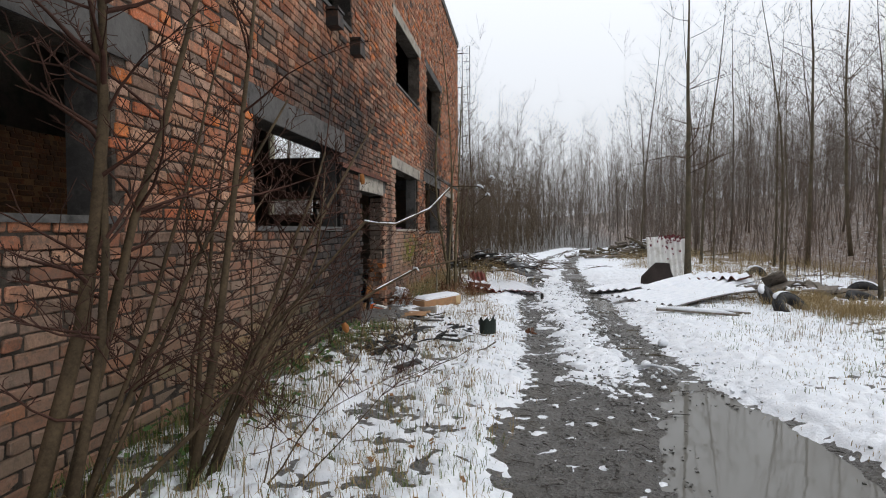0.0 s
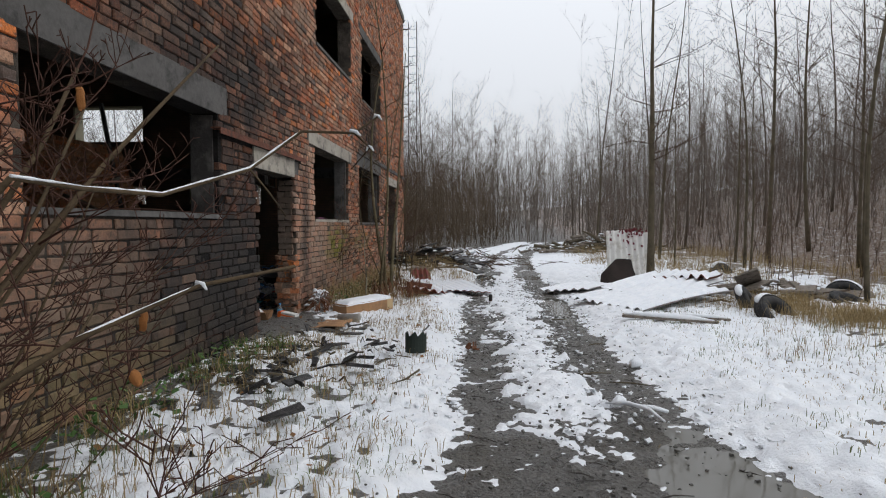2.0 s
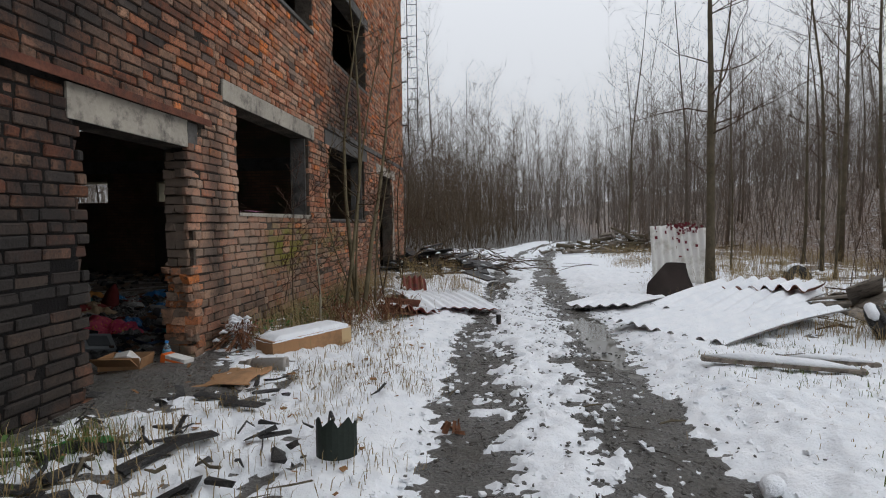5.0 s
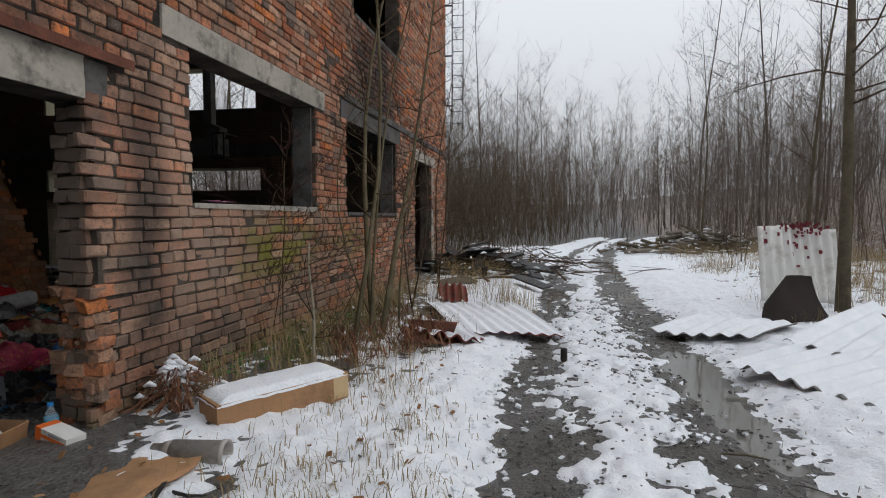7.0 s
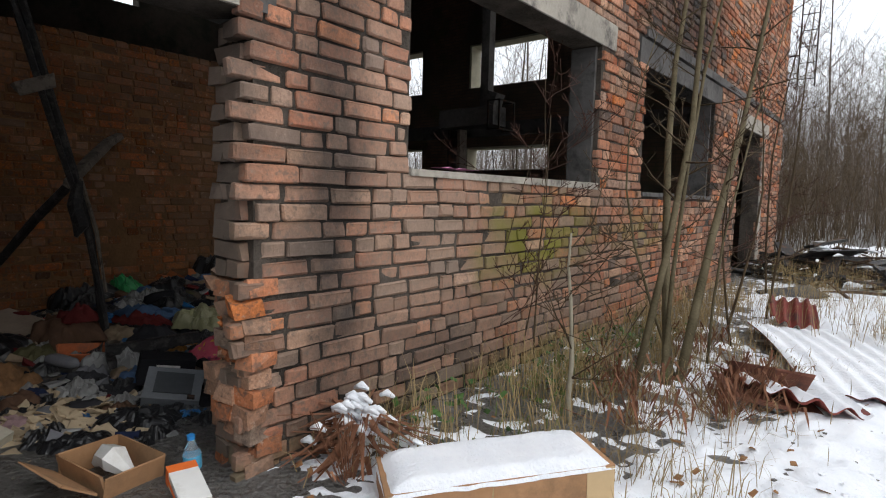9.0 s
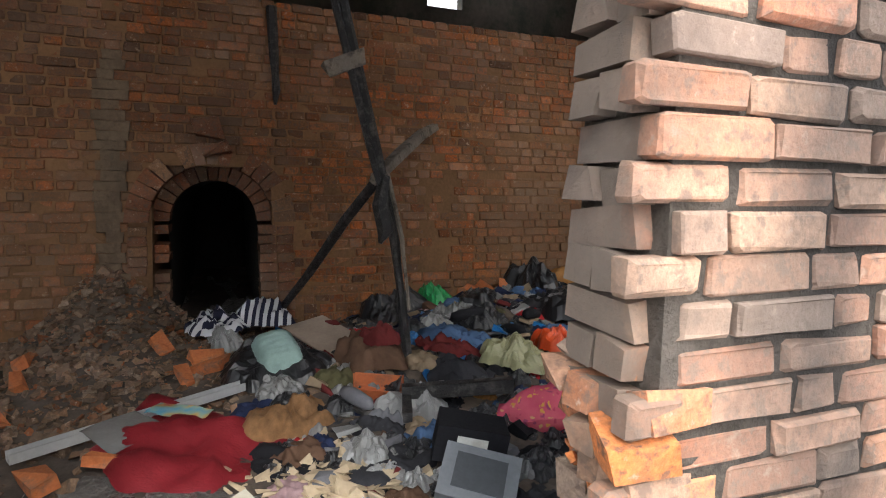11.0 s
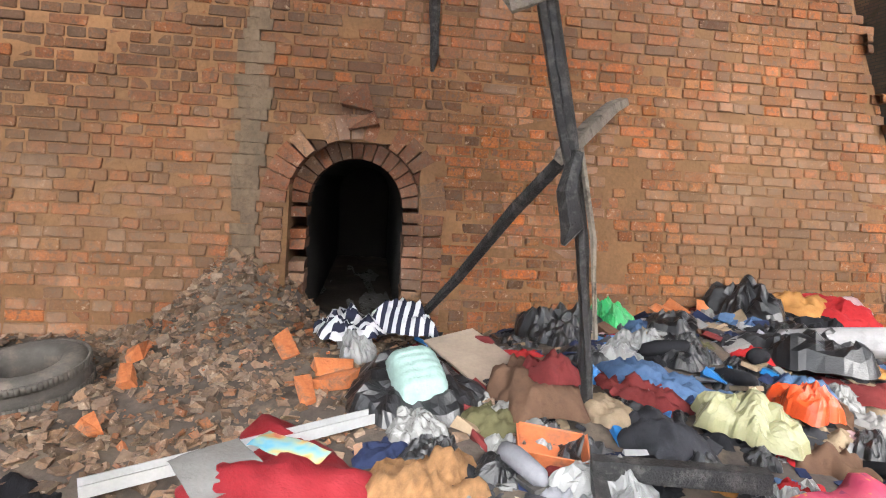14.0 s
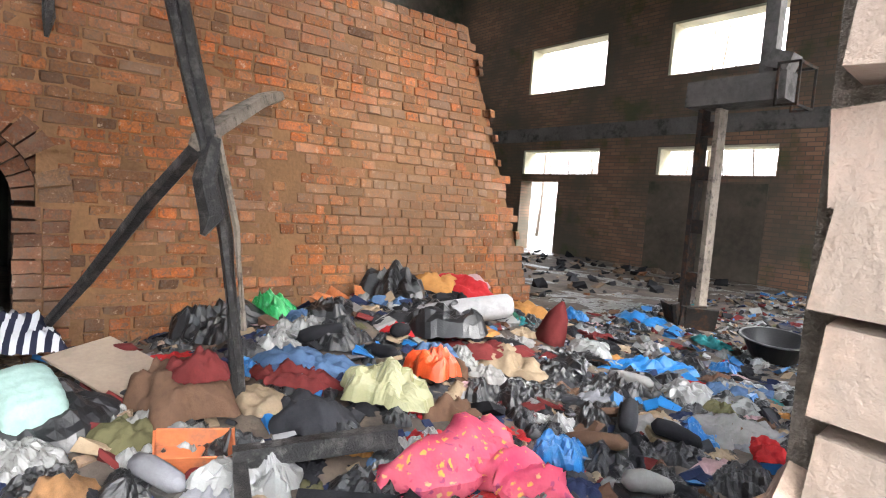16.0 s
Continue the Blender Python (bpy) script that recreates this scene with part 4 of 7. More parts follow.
def tree_mesh(seed, height, r, kids, mats, bend=0.035, lean=0.03, rise=(0.35, 1.3), first=0.22):
    """Trunk mesh and crown mesh of one bare tree."""
    rng = random.Random(seed)
    trunk, crown = Buf(), Buf()
    n, pts, d = 9, [Vector((0, 0, -0.15))], Vector((rng.gauss(0, lean), rng.gauss(0, lean), 1)).normalized()
    radii = [r * 1.25]
    for k in range(n):
        d = (d + Vector((rng.gauss(0, bend), rng.gauss(0, bend), 0.12))).normalized()
        pts.append(pts[-1] + d * height / n)
        radii.append(r * (1 - 0.93 * (k + 1) / n))
    trunk.tube(pts, radii, 8, 0)
    for _ in range(kids[0]):
        t = rng.uniform(first, 0.99)
        k = min(int(t * n), n - 1)
        q = pts[k].lerp(pts[k + 1], t * n - k)
        a = rng.uniform(0, 6.283)
        limb(crown, rng, q, (math.cos(a), math.sin(a), rng.uniform(*rise)), height * 0.26 * (1.15 - 0.8 * t) * rng.uniform(0.6, 1.2), max(radii[k] * 0.28, 0.005), 1, 0.12, 0, (0,) + tuple(kids[1:]))
    return trunk.mesh("trunk", mats[0], True), crown.mesh("crown", mats[1])


def plant_tree(meshes, m, label, group):
    t = empty("tree", m, label, "tree", group)
    for name, me in zip(("trunk", "crown"), meshes):
        o = new(name, me)
        o.parent = t
    return t


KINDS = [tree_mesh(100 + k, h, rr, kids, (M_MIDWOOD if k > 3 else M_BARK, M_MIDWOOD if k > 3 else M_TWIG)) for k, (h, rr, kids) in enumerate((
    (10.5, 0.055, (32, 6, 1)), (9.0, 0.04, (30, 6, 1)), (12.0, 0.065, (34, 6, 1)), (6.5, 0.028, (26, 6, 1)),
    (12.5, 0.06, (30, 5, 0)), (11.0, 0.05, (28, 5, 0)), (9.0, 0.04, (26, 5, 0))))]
LABEL = "bare slender deciduous tree with snow-dusted twigs"
rt = random.Random(5)


def on_ground(x, y, dz=0.0, rz=0.0, s=1.0):
    return Matrix.Translation((x, y, float(ground_h(np.float64(x), np.float64(y))) + dz)) @ Matrix.Rotation(rz, 4, "Z") @ Matrix.Scale(s, 4)


main = tree_mesh(77, 9.0, 0.085, (16, 6, 3), (M_BARK, M_TWIG), 0.012, 0.0, (0.05, 0.55), 0.3)
plant_tree(main, on_ground(6.45, 16.2), "slim bare alder with mossy grey bark by the track", "trees along the track")
for x, y, k, s in ((8.7, 12.4, 1, 0.95), (9.7, 12.6, 0, 0.9), (10.6, 14.4, 2, 0.85), (9.4, 17.8, 3, 1.0), (11.6, 17.0, 1, 1.0), (8.2, 19.8, 3, 0.9), (12.4, 12.9, 0, 1.0), (13.2, 19.6, 2, 0.9), (10.6, 21.4, 1, 1.0), (11.4, 13.6, 2, 0.95), (12.0, 15.6, 0, 1.1), (14.0, 16.2, 2, 1.05), (15.2, 18.4, 0, 1.15), (9.9, 19.2, 1, 1.1), (12.2, 22.6, 2, 1.1), (16.4, 21.0, 2, 1.1), (8.9, 23.4, 0, 1.0), (14.6, 24.5, 2, 1.15)):
    plant_tree(KINDS[k], on_ground(x, y, 0, rt.uniform(0, 6.28), s), LABEL, "trees along the track")
count = 0
while count < 150:
    y = rt.uniform(18, 75)
    x = rt.uniform(-14, 60)
    c = float(road_mid(np.float64(min(y, 45.0))))
    clear = 2.6 + 0.05 * (y - 18)
    if (abs(x - c) < clear and y < 46) or (x < 1.2 and y < 23.5) or (x < 7.5 and y < 19) or x < c - 24 or x > 12 + y * 1.05:
        continue
    far = math.hypot(x - 3, y - 8)
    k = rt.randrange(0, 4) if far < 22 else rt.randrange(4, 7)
    if far < 16 and rt.random() < 0.4:
        continue
    plant_tree(KINDS[k], on_ground(x, y, 0, rt.uniform(0, 6.28), rt.uniform(0.8, 1.25)), LABEL, "woods round the track")
    count += 1


def spikes(P, E, R, sides=3):
    """Tapering three-sided twigs from points P to tips E, radius R at the base: vertices and triangles."""
    n = len(P)
    d = E - P
    d = d / np.maximum(np.linalg.norm(d, axis=1, keepdims=True), 1e-6)
    u = np.cross(d, np.array([0.31, 0.17, 0.2]))
    u = u / np.maximum(np.linalg.norm(u, axis=1, keepdims=True), 1e-6)
    w = np.cross(d, u)
    ring = [P + (u * math.cos(k * 2.0944) + w * math.sin(k * 2.0944)) * R[:, None] for k in range(3)]
    V = np.stack(ring + [E], 1).reshape(-1, 3)
    T = np.array([(0, 1, 3), (1, 2, 3), (2, 0, 3)])
    return V, (T[None] + 4 * np.arange(n)[:, None, None]).reshape(-1, 3)


def thicket(name, mat, n, place, height, r, label, seed, twigs=5, lean=0.10, subs=0, low=0.2, reach=1.0):
    """Many thin stems with twigs and side twigs as one mesh."""
    rng, rs_ = random.Random(seed), np.random.RandomState(seed)
    foot = np.array([place(rng) for _ in range(n)])
    z = ground_h(foot[:, 0], foot[:, 1]) - 0.05
    h = height * rs_.uniform(0.35, 1.25, n)
    p = np.stack([foot[:, 0], foot[:, 1], z], 1)
    d = np.stack([rs_.normal(0, lean, n), rs_.normal(0, lean, n), np.ones(n)], 1)
    pts = [p]
    for k in range(4):
        d = d + np.stack([rs_.normal(0, 0.07, n), rs_.normal(0, 0.07, n), np.full(n, 0.05)], 1)
        d = d / np.linalg.norm(d, axis=1, keepdims=True)
        pts.append(pts[-1] + d * (h / 4)[:, None])
    S = np.stack(pts, 1)
    VV, TT, base = [], [], 0
    taper = [1.0, 0.78, 0.55, 0.34, 0.08]
    for k in range(4):
        # each stretch runs on past its end, so that the stem tapers without a break
        far = S[:, k] + (S[:, k + 1] - S[:, k]) * (1.0 if k == 3 else taper[k] / (taper[k] - taper[k + 1]) * 0.5)
        V, T = spikes(S[:, k], far, np.full(n, r * taper[k]))
        VV.append(V)
        TT.append(T + base)
        base += len(V)
    who = np.repeat(np.arange(n), twigs)
    t = low + (1 - low) * rs_.rand(len(who)) ** 0.8
    k = np.minimum((t * 4).astype(int), 3)
    f = (t * 4 - k)[:, None]
    q = S[who, k] * (1 - f) + S[who, k + 1] * f
    a, ln = rs_.uniform(0, 6.283, len(who)), h[who] * rs_.uniform(0.08, 0.24, len(who)) * (1.2 - 0.75 * t) * reach
    rise = rs_.uniform(0.25, 1.3, len(who))
    e = q + np.stack([np.cos(a) * ln * 0.75, np.sin(a) * ln * 0.75, ln * rise], 1)
    V, T = spikes(q, e, np.full(len(who), r * 0.34))
    VV.append(V)
    TT.append(T + base)
    base += len(V)
    if subs:
        who2 = np.repeat(np.arange(len(who)), subs)
        f = rs_.uniform(0.25, 0.95, len(who2))[:, None]
        q2 = q[who2] * (1 - f) + e[who2] * f
        ln2 = ln[who2] * rs_.uniform(0.25, 0.55, len(who2))
        dirs = (e - q)[who2] / ln[who2][:, None] + rs_.normal(0, 0.75, (len(who2), 3))
        V, T = spikes(q2, q2 + dirs * ln2[:, None], np.full(len(who2), r * 0.22))
        VV.append(V)
        TT.append(T + base)
    V, T = np.concatenate(VV), np.concatenate(TT)
    me_ = bpy.data.meshes.new(name)
    me_.vertices.add(len(V))
    me_.vertices.foreach_set("co", V.astype(np.float32).ravel())
    me_.loops.add(T.size)
    me_.loops.foreach_set("vertex_index", T.astype(np.int32).ravel())
    me_.polygons.add(len(T))
    me_.polygons.foreach_set("loop_start", np.arange(0, T.size, 3, dtype=np.int32))
    me_.materials.append(mat)
    me_.update(calc_edges=True)
    return tagged(new(name, me_), label, "undergrowth", "", "stuff")


def wood_place(ylo, yhi, xlo, xhi, gap):
    def f(rng):
        while True:
            y, x = rng.uniform(ylo, yhi), rng.uniform(xlo, xhi)
            c = float(road_mid(np.float64(min(y, 45.0))))
            if (abs(x - c) > gap or y > 48) and not (x < 1.0 and y < 23) and not (x < 8 and y < 20):
                return x, y
    return f


thicket("undergrowth", M_TWIG, 800, wood_place(12, 38, -6, 28, 3.3), 2.8, 0.009, "tangle of thin bare saplings dusted with snow", 31, 22, 0.12, 2)
thicket("brushwood", M_SHRUB, 520, wood_place(23, 44, -4, 5.2, 1.9), 4.8, 0.012, "dense clump of bare brown saplings beyond the hall", 33, 22, 0.2, 3, 0.12)
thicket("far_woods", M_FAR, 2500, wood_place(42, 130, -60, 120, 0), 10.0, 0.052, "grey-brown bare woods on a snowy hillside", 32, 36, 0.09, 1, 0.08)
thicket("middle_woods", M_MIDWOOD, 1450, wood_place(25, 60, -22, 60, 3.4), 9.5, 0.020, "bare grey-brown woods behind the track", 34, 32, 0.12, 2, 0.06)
# Continues the woods out of view, added to screen low sky from the doorway.
thicket("side_woods", M_MIDWOOD, 320, lambda q_: (q_.uniform(15, 45), q_.uniform(-25, 26)), 8.5, 0.022, "bare woods beside the track", 35, 30, 0.09, 2, 0.1)


def shrub(name, stems, label, mats, seed, twigs=12, category="shrub"):
    """A bush or sapling: stems as rows of base, tip, radius."""
    rng = random.Random(seed)
    x, y = stems[0][0][:2]
    t = empty(name, on_ground(x, y), label, category)
    base = t.matrix_basis.translation
    for s0, s1, rad in stems:
        b = Buf()
        a, c = Vector(s0) - base, Vector(s1) - base
        a.z = -0.05
        side = Vector((rng.gauss(0, 1), rng.gauss(0, 1), 0)) * (c - a).length * 0.05
        pts = [a.lerp(c, k / 6) + side * math.sin(k / 6 * math.pi) + Vector((rng.gauss(0, 0.008), rng.gauss(0, 0.008), 0)) for k in range(7)]
        b.tube(pts, [rad * (1 - 0.11 * k) for k in range(7)], 7, 0)
        for _ in range(twigs):
            u = rng.uniform(0.2, 1)
            k = min(int(u * 6), 5)
            q = pts[k].lerp(pts[k + 1], u * 6 - k)
            an = rng.uniform(0, 6.28)
            limb(b, rng, q, (math.cos(an), math.sin(an), rng.uniform(0.1, 0.9)), rng.uniform(0.3, 0.85), rad * 0.32, 1, 0.16, 1, (0, 5, 2))
        b.thing("stem", mats, "", "", "", "", t, True)
    return t


# ---- things outside ----
M_SHEET = plain("grey fibre cement", (0.34, 0.33, 0.32), 0.9, vary=0.3, scale=5, bumps=0.3, dirt=(0.12, 0.06, 0.05))
M_REDSHEET = plain("red-brown corrugated sheet", (0.20, 0.045, 0.035), 0.75, vary=0.35, scale=6, bumps=0.3, dirt=(0.08, 0.04, 0.035))
M_RUBBER = plain("black rubber", (0.022, 0.022, 0.023), 0.7, vary=0.35, scale=20, bumps=0.3, dirt=(0.06, 0.055, 0.05))
M_CARD = plain("brown cardboard", (0.36, 0.20, 0.10), 0.85, vary=0.2, scale=8, bumps=0.15, dirt=(0.26, 0.15, 0.08))
M_CARDL = plain("pale packing tape", (0.50, 0.36, 0.20), 0.5, vary=0.1, bumps=0)
M_WHITE = plain("white plastic", (0.70, 0.69, 0.66), 0.5, vary=0.1, scale=6, bumps=0.05, dirt=(0.5, 0.48, 0.43))
M_ORANGE = plain("orange card", (0.75, 0.16, 0.03), 0.6, vary=0.1, bumps=0.05)
M_BLUEP = plain("blue plastic", (0.03, 0.22, 0.55), 0.4, vary=0.15, bumps=0.05)
M_GREENP = plain("green plastic", (0.03, 0.22, 0.06), 0.4, vary=0.2, bumps=0.05)
M_PETROL = plain("blackish green tin", (0.018, 0.026, 0.02), 0.6, vary=0.4, bumps=0.3)
M_GREYPIPE = plain("grey plastic pipe", (0.36, 0.34, 0.31), 0.5, vary=0.2, bumps=0.1, dirt=(0.22, 0.19, 0.16))
M_LEAF = plain("withered brown leaves", (0.17, 0.075, 0.04), 0.85, vary=0.5, scale=6, bumps=0.2)
M_IVY = plain("green leaves", (0.06, 0.12, 0.03), 0.7, vary=0.4, scale=6, bumps=0.2)
M_YELLOWLEAF = plain("yellow-brown leaf", (0.22, 0.11, 0.045), 0.8, vary=0.3, scale=8, bumps=0.1)
M_GLASSP, _n, _l, _b = material("clear plastic", 0.12, 0, 0.5)
_b.inputs["Base Color"].default_value = (0.75, 0.85, 0.9, 1)
_b.inputs["Transmission Weight"].default_value = 0.85
_b.inputs["IOR"].default_value = 1.3


def gz(x, y):
    return float(ground_h(np.float64(x), np.float64(y)))


def corrugated(w, length, waves, amp, thick, sag=0.0, seed=0):
    """A wavy sheet: waves run along y."""
    b, nx, ny = Buf(), waves * 8, 14
    rng = random.Random(seed)
    def pt(i, j, side):
        u, v = i / nx, j / ny
        edge = 0.02 * math.sin(7 * u + seed) if j in (0, ny) else 0
        return ((u - 0.5) * w, (v - 0.5) * length + edge, amp * math.sin(u * waves * 2 * math.pi) + sag * math.sin(v * math.pi) + side * thick + 0.02 * math.sin(5 * u + 3 * v + seed))
    for side in (0, 1):
        b_v = [pt(i, j, side) for j in range(ny + 1) for i in range(nx + 1)]
        q = [(j * (nx + 1) + i, j * (nx + 1) + i + 1, (j + 1) * (nx + 1) + i + 1, (j + 1) * (nx + 1) + i) for j in range(ny) for i in range(nx)]
        b.add(b_v, q if side else [f_[::-1] for f_ in q])
    n1 = (nx + 1) * (ny + 1)
    rim = [(i, i + 1) for i in range(nx)] + [((j) * (nx + 1) + nx, (j + 1) * (nx + 1) + nx) for j in range(ny)] + [(ny * (nx + 1) + i + 1, ny * (nx + 1) + i) for i in range(nx)] + [((j + 1) * (nx + 1), j * (nx + 1)) for j in range(ny)]
    b.f.extend([(a, c, c + n1, a + n1) for a, c in rim])
    b.m.extend([0] * len(rim))
    return b


def snow_cap(w, length, waves, amp, thick, seed, holes=0.35, depth=0.02, sag=0.0):
    """Snow lying on a wavy sheet, with bare patches."""
    nx, ny = max(waves * 8, 24), 40
    u, v = np.meshgrid(np.linspace(0, 1, nx + 1), np.linspace(0, 1, ny + 1))
    x, y = (u - 0.5) * w, (v - 0.5) * length
    c = fbm(x * 4, y * 4, 4, seed) - holes + 0.12 * np.minimum(np.minimum(u, 1 - u), np.minimum(v, 1 - v)) * 4
    z = amp * np.sin(u * waves * 2 * math.pi) + thick - 0.004 + 0.02 * np.sin(5 * u + 3 * v + seed) + np.clip(c, -0.3, 0.16) * depth * 1.6 + 0.02 * sag * np.sin(v * math.pi)
    return grid_mesh("snow_cover", x, y, z, M_SNOW, keep=(c[:-1, :-1] > -0.12))


def sheet_thing(name, m, w, length, waves, amp, mat, label, seed, snow=True, sag=0.0, holes=0.35):
    ob = empty(name, m, label, "metal sheet" if "steel" in label else "roof sheet")
    corrugated(w, length, waves, amp, 0.007, sag, seed).thing("sheet", mat, parent=ob, smoothed=True)
    if snow:
        s = new("snow_cover", snow_cap(w, length, waves, amp, 0.012, seed, holes, 0.02, sag * 50))
        s.parent = ob
    return ob


# collapsed shed roof on the right verge: overlapping sheets
sheet_thing("roof_sheet", pose(5.45, 12.95, 0.17, 4.5, -1, -58), 1.7, 2.1, 9, 0.026, M_SHEET, "snow-covered corrugated roof sheet lying on the verge", 1, True, 0.02, 0.16)
sheet_thing("roof_sheet", pose(5.95, 13.75, 0.27, 7, 2, -46), 1.5, 1.9, 7, 0.030, M_SHEET, "snow-covered corrugated roof sheet lying on rubble", 2, True, 0.03, 0.14)
sheet_thing("roof_sheet", pose(4.6, 14.95, 0.09, 2, -4, -40), 1.2, 1.2, 6, 0.02, M_SHEET, "snow-covered corrugated roof sheet beside the track", 3, True, 0.02, 0.12)
sheet_thing("roof_sheet", pose(6.5, 14.1, 0.42, 10, -4, -52), 1.2, 0.5, 6, 0.045, M_RUST, "bent rusty corrugated ridge sheet with snow", 4, True, 0, 0.45)
sheet_thing("roof_sheet", pose(6.12, 16.75, 0.70, 74, 2, 8), 1.12, 1.08, 8, 0.025, M_WHITE, "whitewashed corrugated sheet with red paint stains standing upright", 5, False)
b = Buf()
rs = random.Random(9)
for k in range(60):
    x, z = rs.gauss(0.05, 0.22), 0.55 - abs(rs.gauss(0, 0.2))
    b.box((x, 0.0, z), (rs.uniform(0.02, 0.05), 0.006, rs.uniform(0.02, 0.07)))
ps = b.thing("paint_stain", plain("dark red paint", (0.13, 0.012, 0.02), 0.7, bumps=0), "dark red paint splashes", "", "", "stuff", bpy.data.objects["roof_sheet.004"])
ps.matrix_basis = pose(0, 0.05, 0.034, -90, 0, 0)
# bent dark steel plate
b = Buf()
nx, ny = 14, 8
for side in (0, 1):
    vs = [((i / nx - 0.5) * 1.0, j / ny * 0.75 * (0.35 + 0.65 * min(1, i / 8)), 0.10 * math.sin(i / nx * 2.6) + 0.30 * (j / ny) ** 2 + side * 0.012) for j in range(ny + 1) for i in range(nx + 1)]
    q = [(j * (nx + 1) + i, j * (nx + 1) + i + 1, (j + 1) * (nx + 1) + i + 1, (j + 1) * (nx + 1) + i) for j in range(ny) for i in range(nx)]
    b.add(vs, q if side else [f_[::-1] for f_ in q])
b.thing("steel_plate", plain("black rusted steel", (0.02, 0.013, 0.011), 0.85, vary=0.5, bumps=0.4), "bent dark rusty steel plate leaning on snow", "metal sheet", smoothed=True, m=pose(5.6, 15.4, 0.04, 38, 0, 30) @ Matrix.Diagonal((1.1, 0.75, 0.75, 1)))
# sheets on the left verge
sheet_thing("roof_sheet", pose(1.82, 15.1, 0.09, 1.5, 1.5, 22), 1.25, 2.1, 8, 0.013, M_REDSHEET, "snow-covered red-brown corrugated roof sheet by the wall", 6, True, 0.03, 0.15)
sheet_thing("roof_sheet", pose(1.5, 13.75, 0.14, -4, 8, 28), 0.7, 0.7, 4, 0.03, M_REDSHEET, "broken red-brown corrugated sheet with snow", 7, True, 0, 0.42)
sheet_thing("roof_sheet", pose(1.15, 16.5, 0.2, 26, 6, 16), 0.45, 0.45, 4, 0.035, M_REDSHEET, "red corrugated roof sheet propped against debris", 8, False)
b = Buf()
b.box((0, 0, 0), (1.0, 0.5, 0.02), (0, 0, 0), 0, 0.03, rs).box((0.1, 0.2, 0.12), (0.9, 0.03, 0.24), (20, 0, 4), 0, 0.03, rs)
b.thing("scrap_box", M_RUST, "crushed rusty brown metal box with snow", "scrap metal", m=pose(1.42, 13.5, 0.14, 8, 10, 34) @ Matrix.Scale(0.6, 4))


def tyre_mesh(R, r, width, mats, worn=0.0):
    b, n, prof = Buf(), 40, []
    for k in range(14):
        a = 2 * math.pi * k / 14
        cx, cz = math.cos(a), math.sin(a)
        prof.append((R - r + r * math.copysign(abs(cx) ** 0.7, cx), width / 2 * math.copysign(abs(cz) ** 0.6, cz)))
    vs = [(p * math.cos(2 * math.pi * j / n), p * math.sin(2 * math.pi * j / n), z) for j in range(n) for p, z in prof]
    m = len(prof)
    b.add(vs, [(j * m + k, ((j + 1) % n) * m + k, ((j + 1) % n) * m + (k + 1) % m, j * m + (k + 1) % m) for j in range(n) for k in range(m)])
    for j in range(n * 2):
        a = math.pi * j / n
        for z in (-0.3, 0.3):
            b.box(((R + 0.002) * math.cos(a), (R + 0.002) * math.sin(a), z * width), (0.012, 0.022, width * 0.22), (0, 0, math.degrees(a) + 12))
    return b


def tyre(x, y, z, rx, ry, rz, label, snow=0, rubber=M_RUBBER):
    t = empty("tyre", pose(x, y, z, rx, ry, rz), label, "tyre")
    tyre_mesh(0.29 if snow else 0.27, 0.066, 0.17, None).thing("tread", rubber, parent=t, smoothed=True)
    if snow:
        b = Buf()
        pts = [(0.30 * math.cos(a), 0.30 * math.sin(a), 0) for a in [snow + k * 0.18 - 0.8 for k in range(10)]]
        b.tube(pts, [0.02] + [0.055] * 8 + [0.02], 8)
        b.thing("snow_cover", M_SNOW, parent=t, smoothed=True)
    return t


tyre(6.68, 12.0, 0.14, 62, 0, 60, "old black tyre standing in snow and weeds", 1.6)
tyre(6.66, 11.15, 0.13, 50, 10, 20, "old black tyre tilted in dry grass with snow on top", 1.7)
tyre(8.95, 13.4, 0.1, 60, 5, -30, "old black tyre half sunk in dry grass", 1.4)
tyre(8.4, 12.4, 0.14, 20, 10, 0, "old black tyre lying in dry grass", 0)
tyre(8.6, 17.6, 0.12, 75, 0, 20, "old black tyre standing among saplings", 1.6)


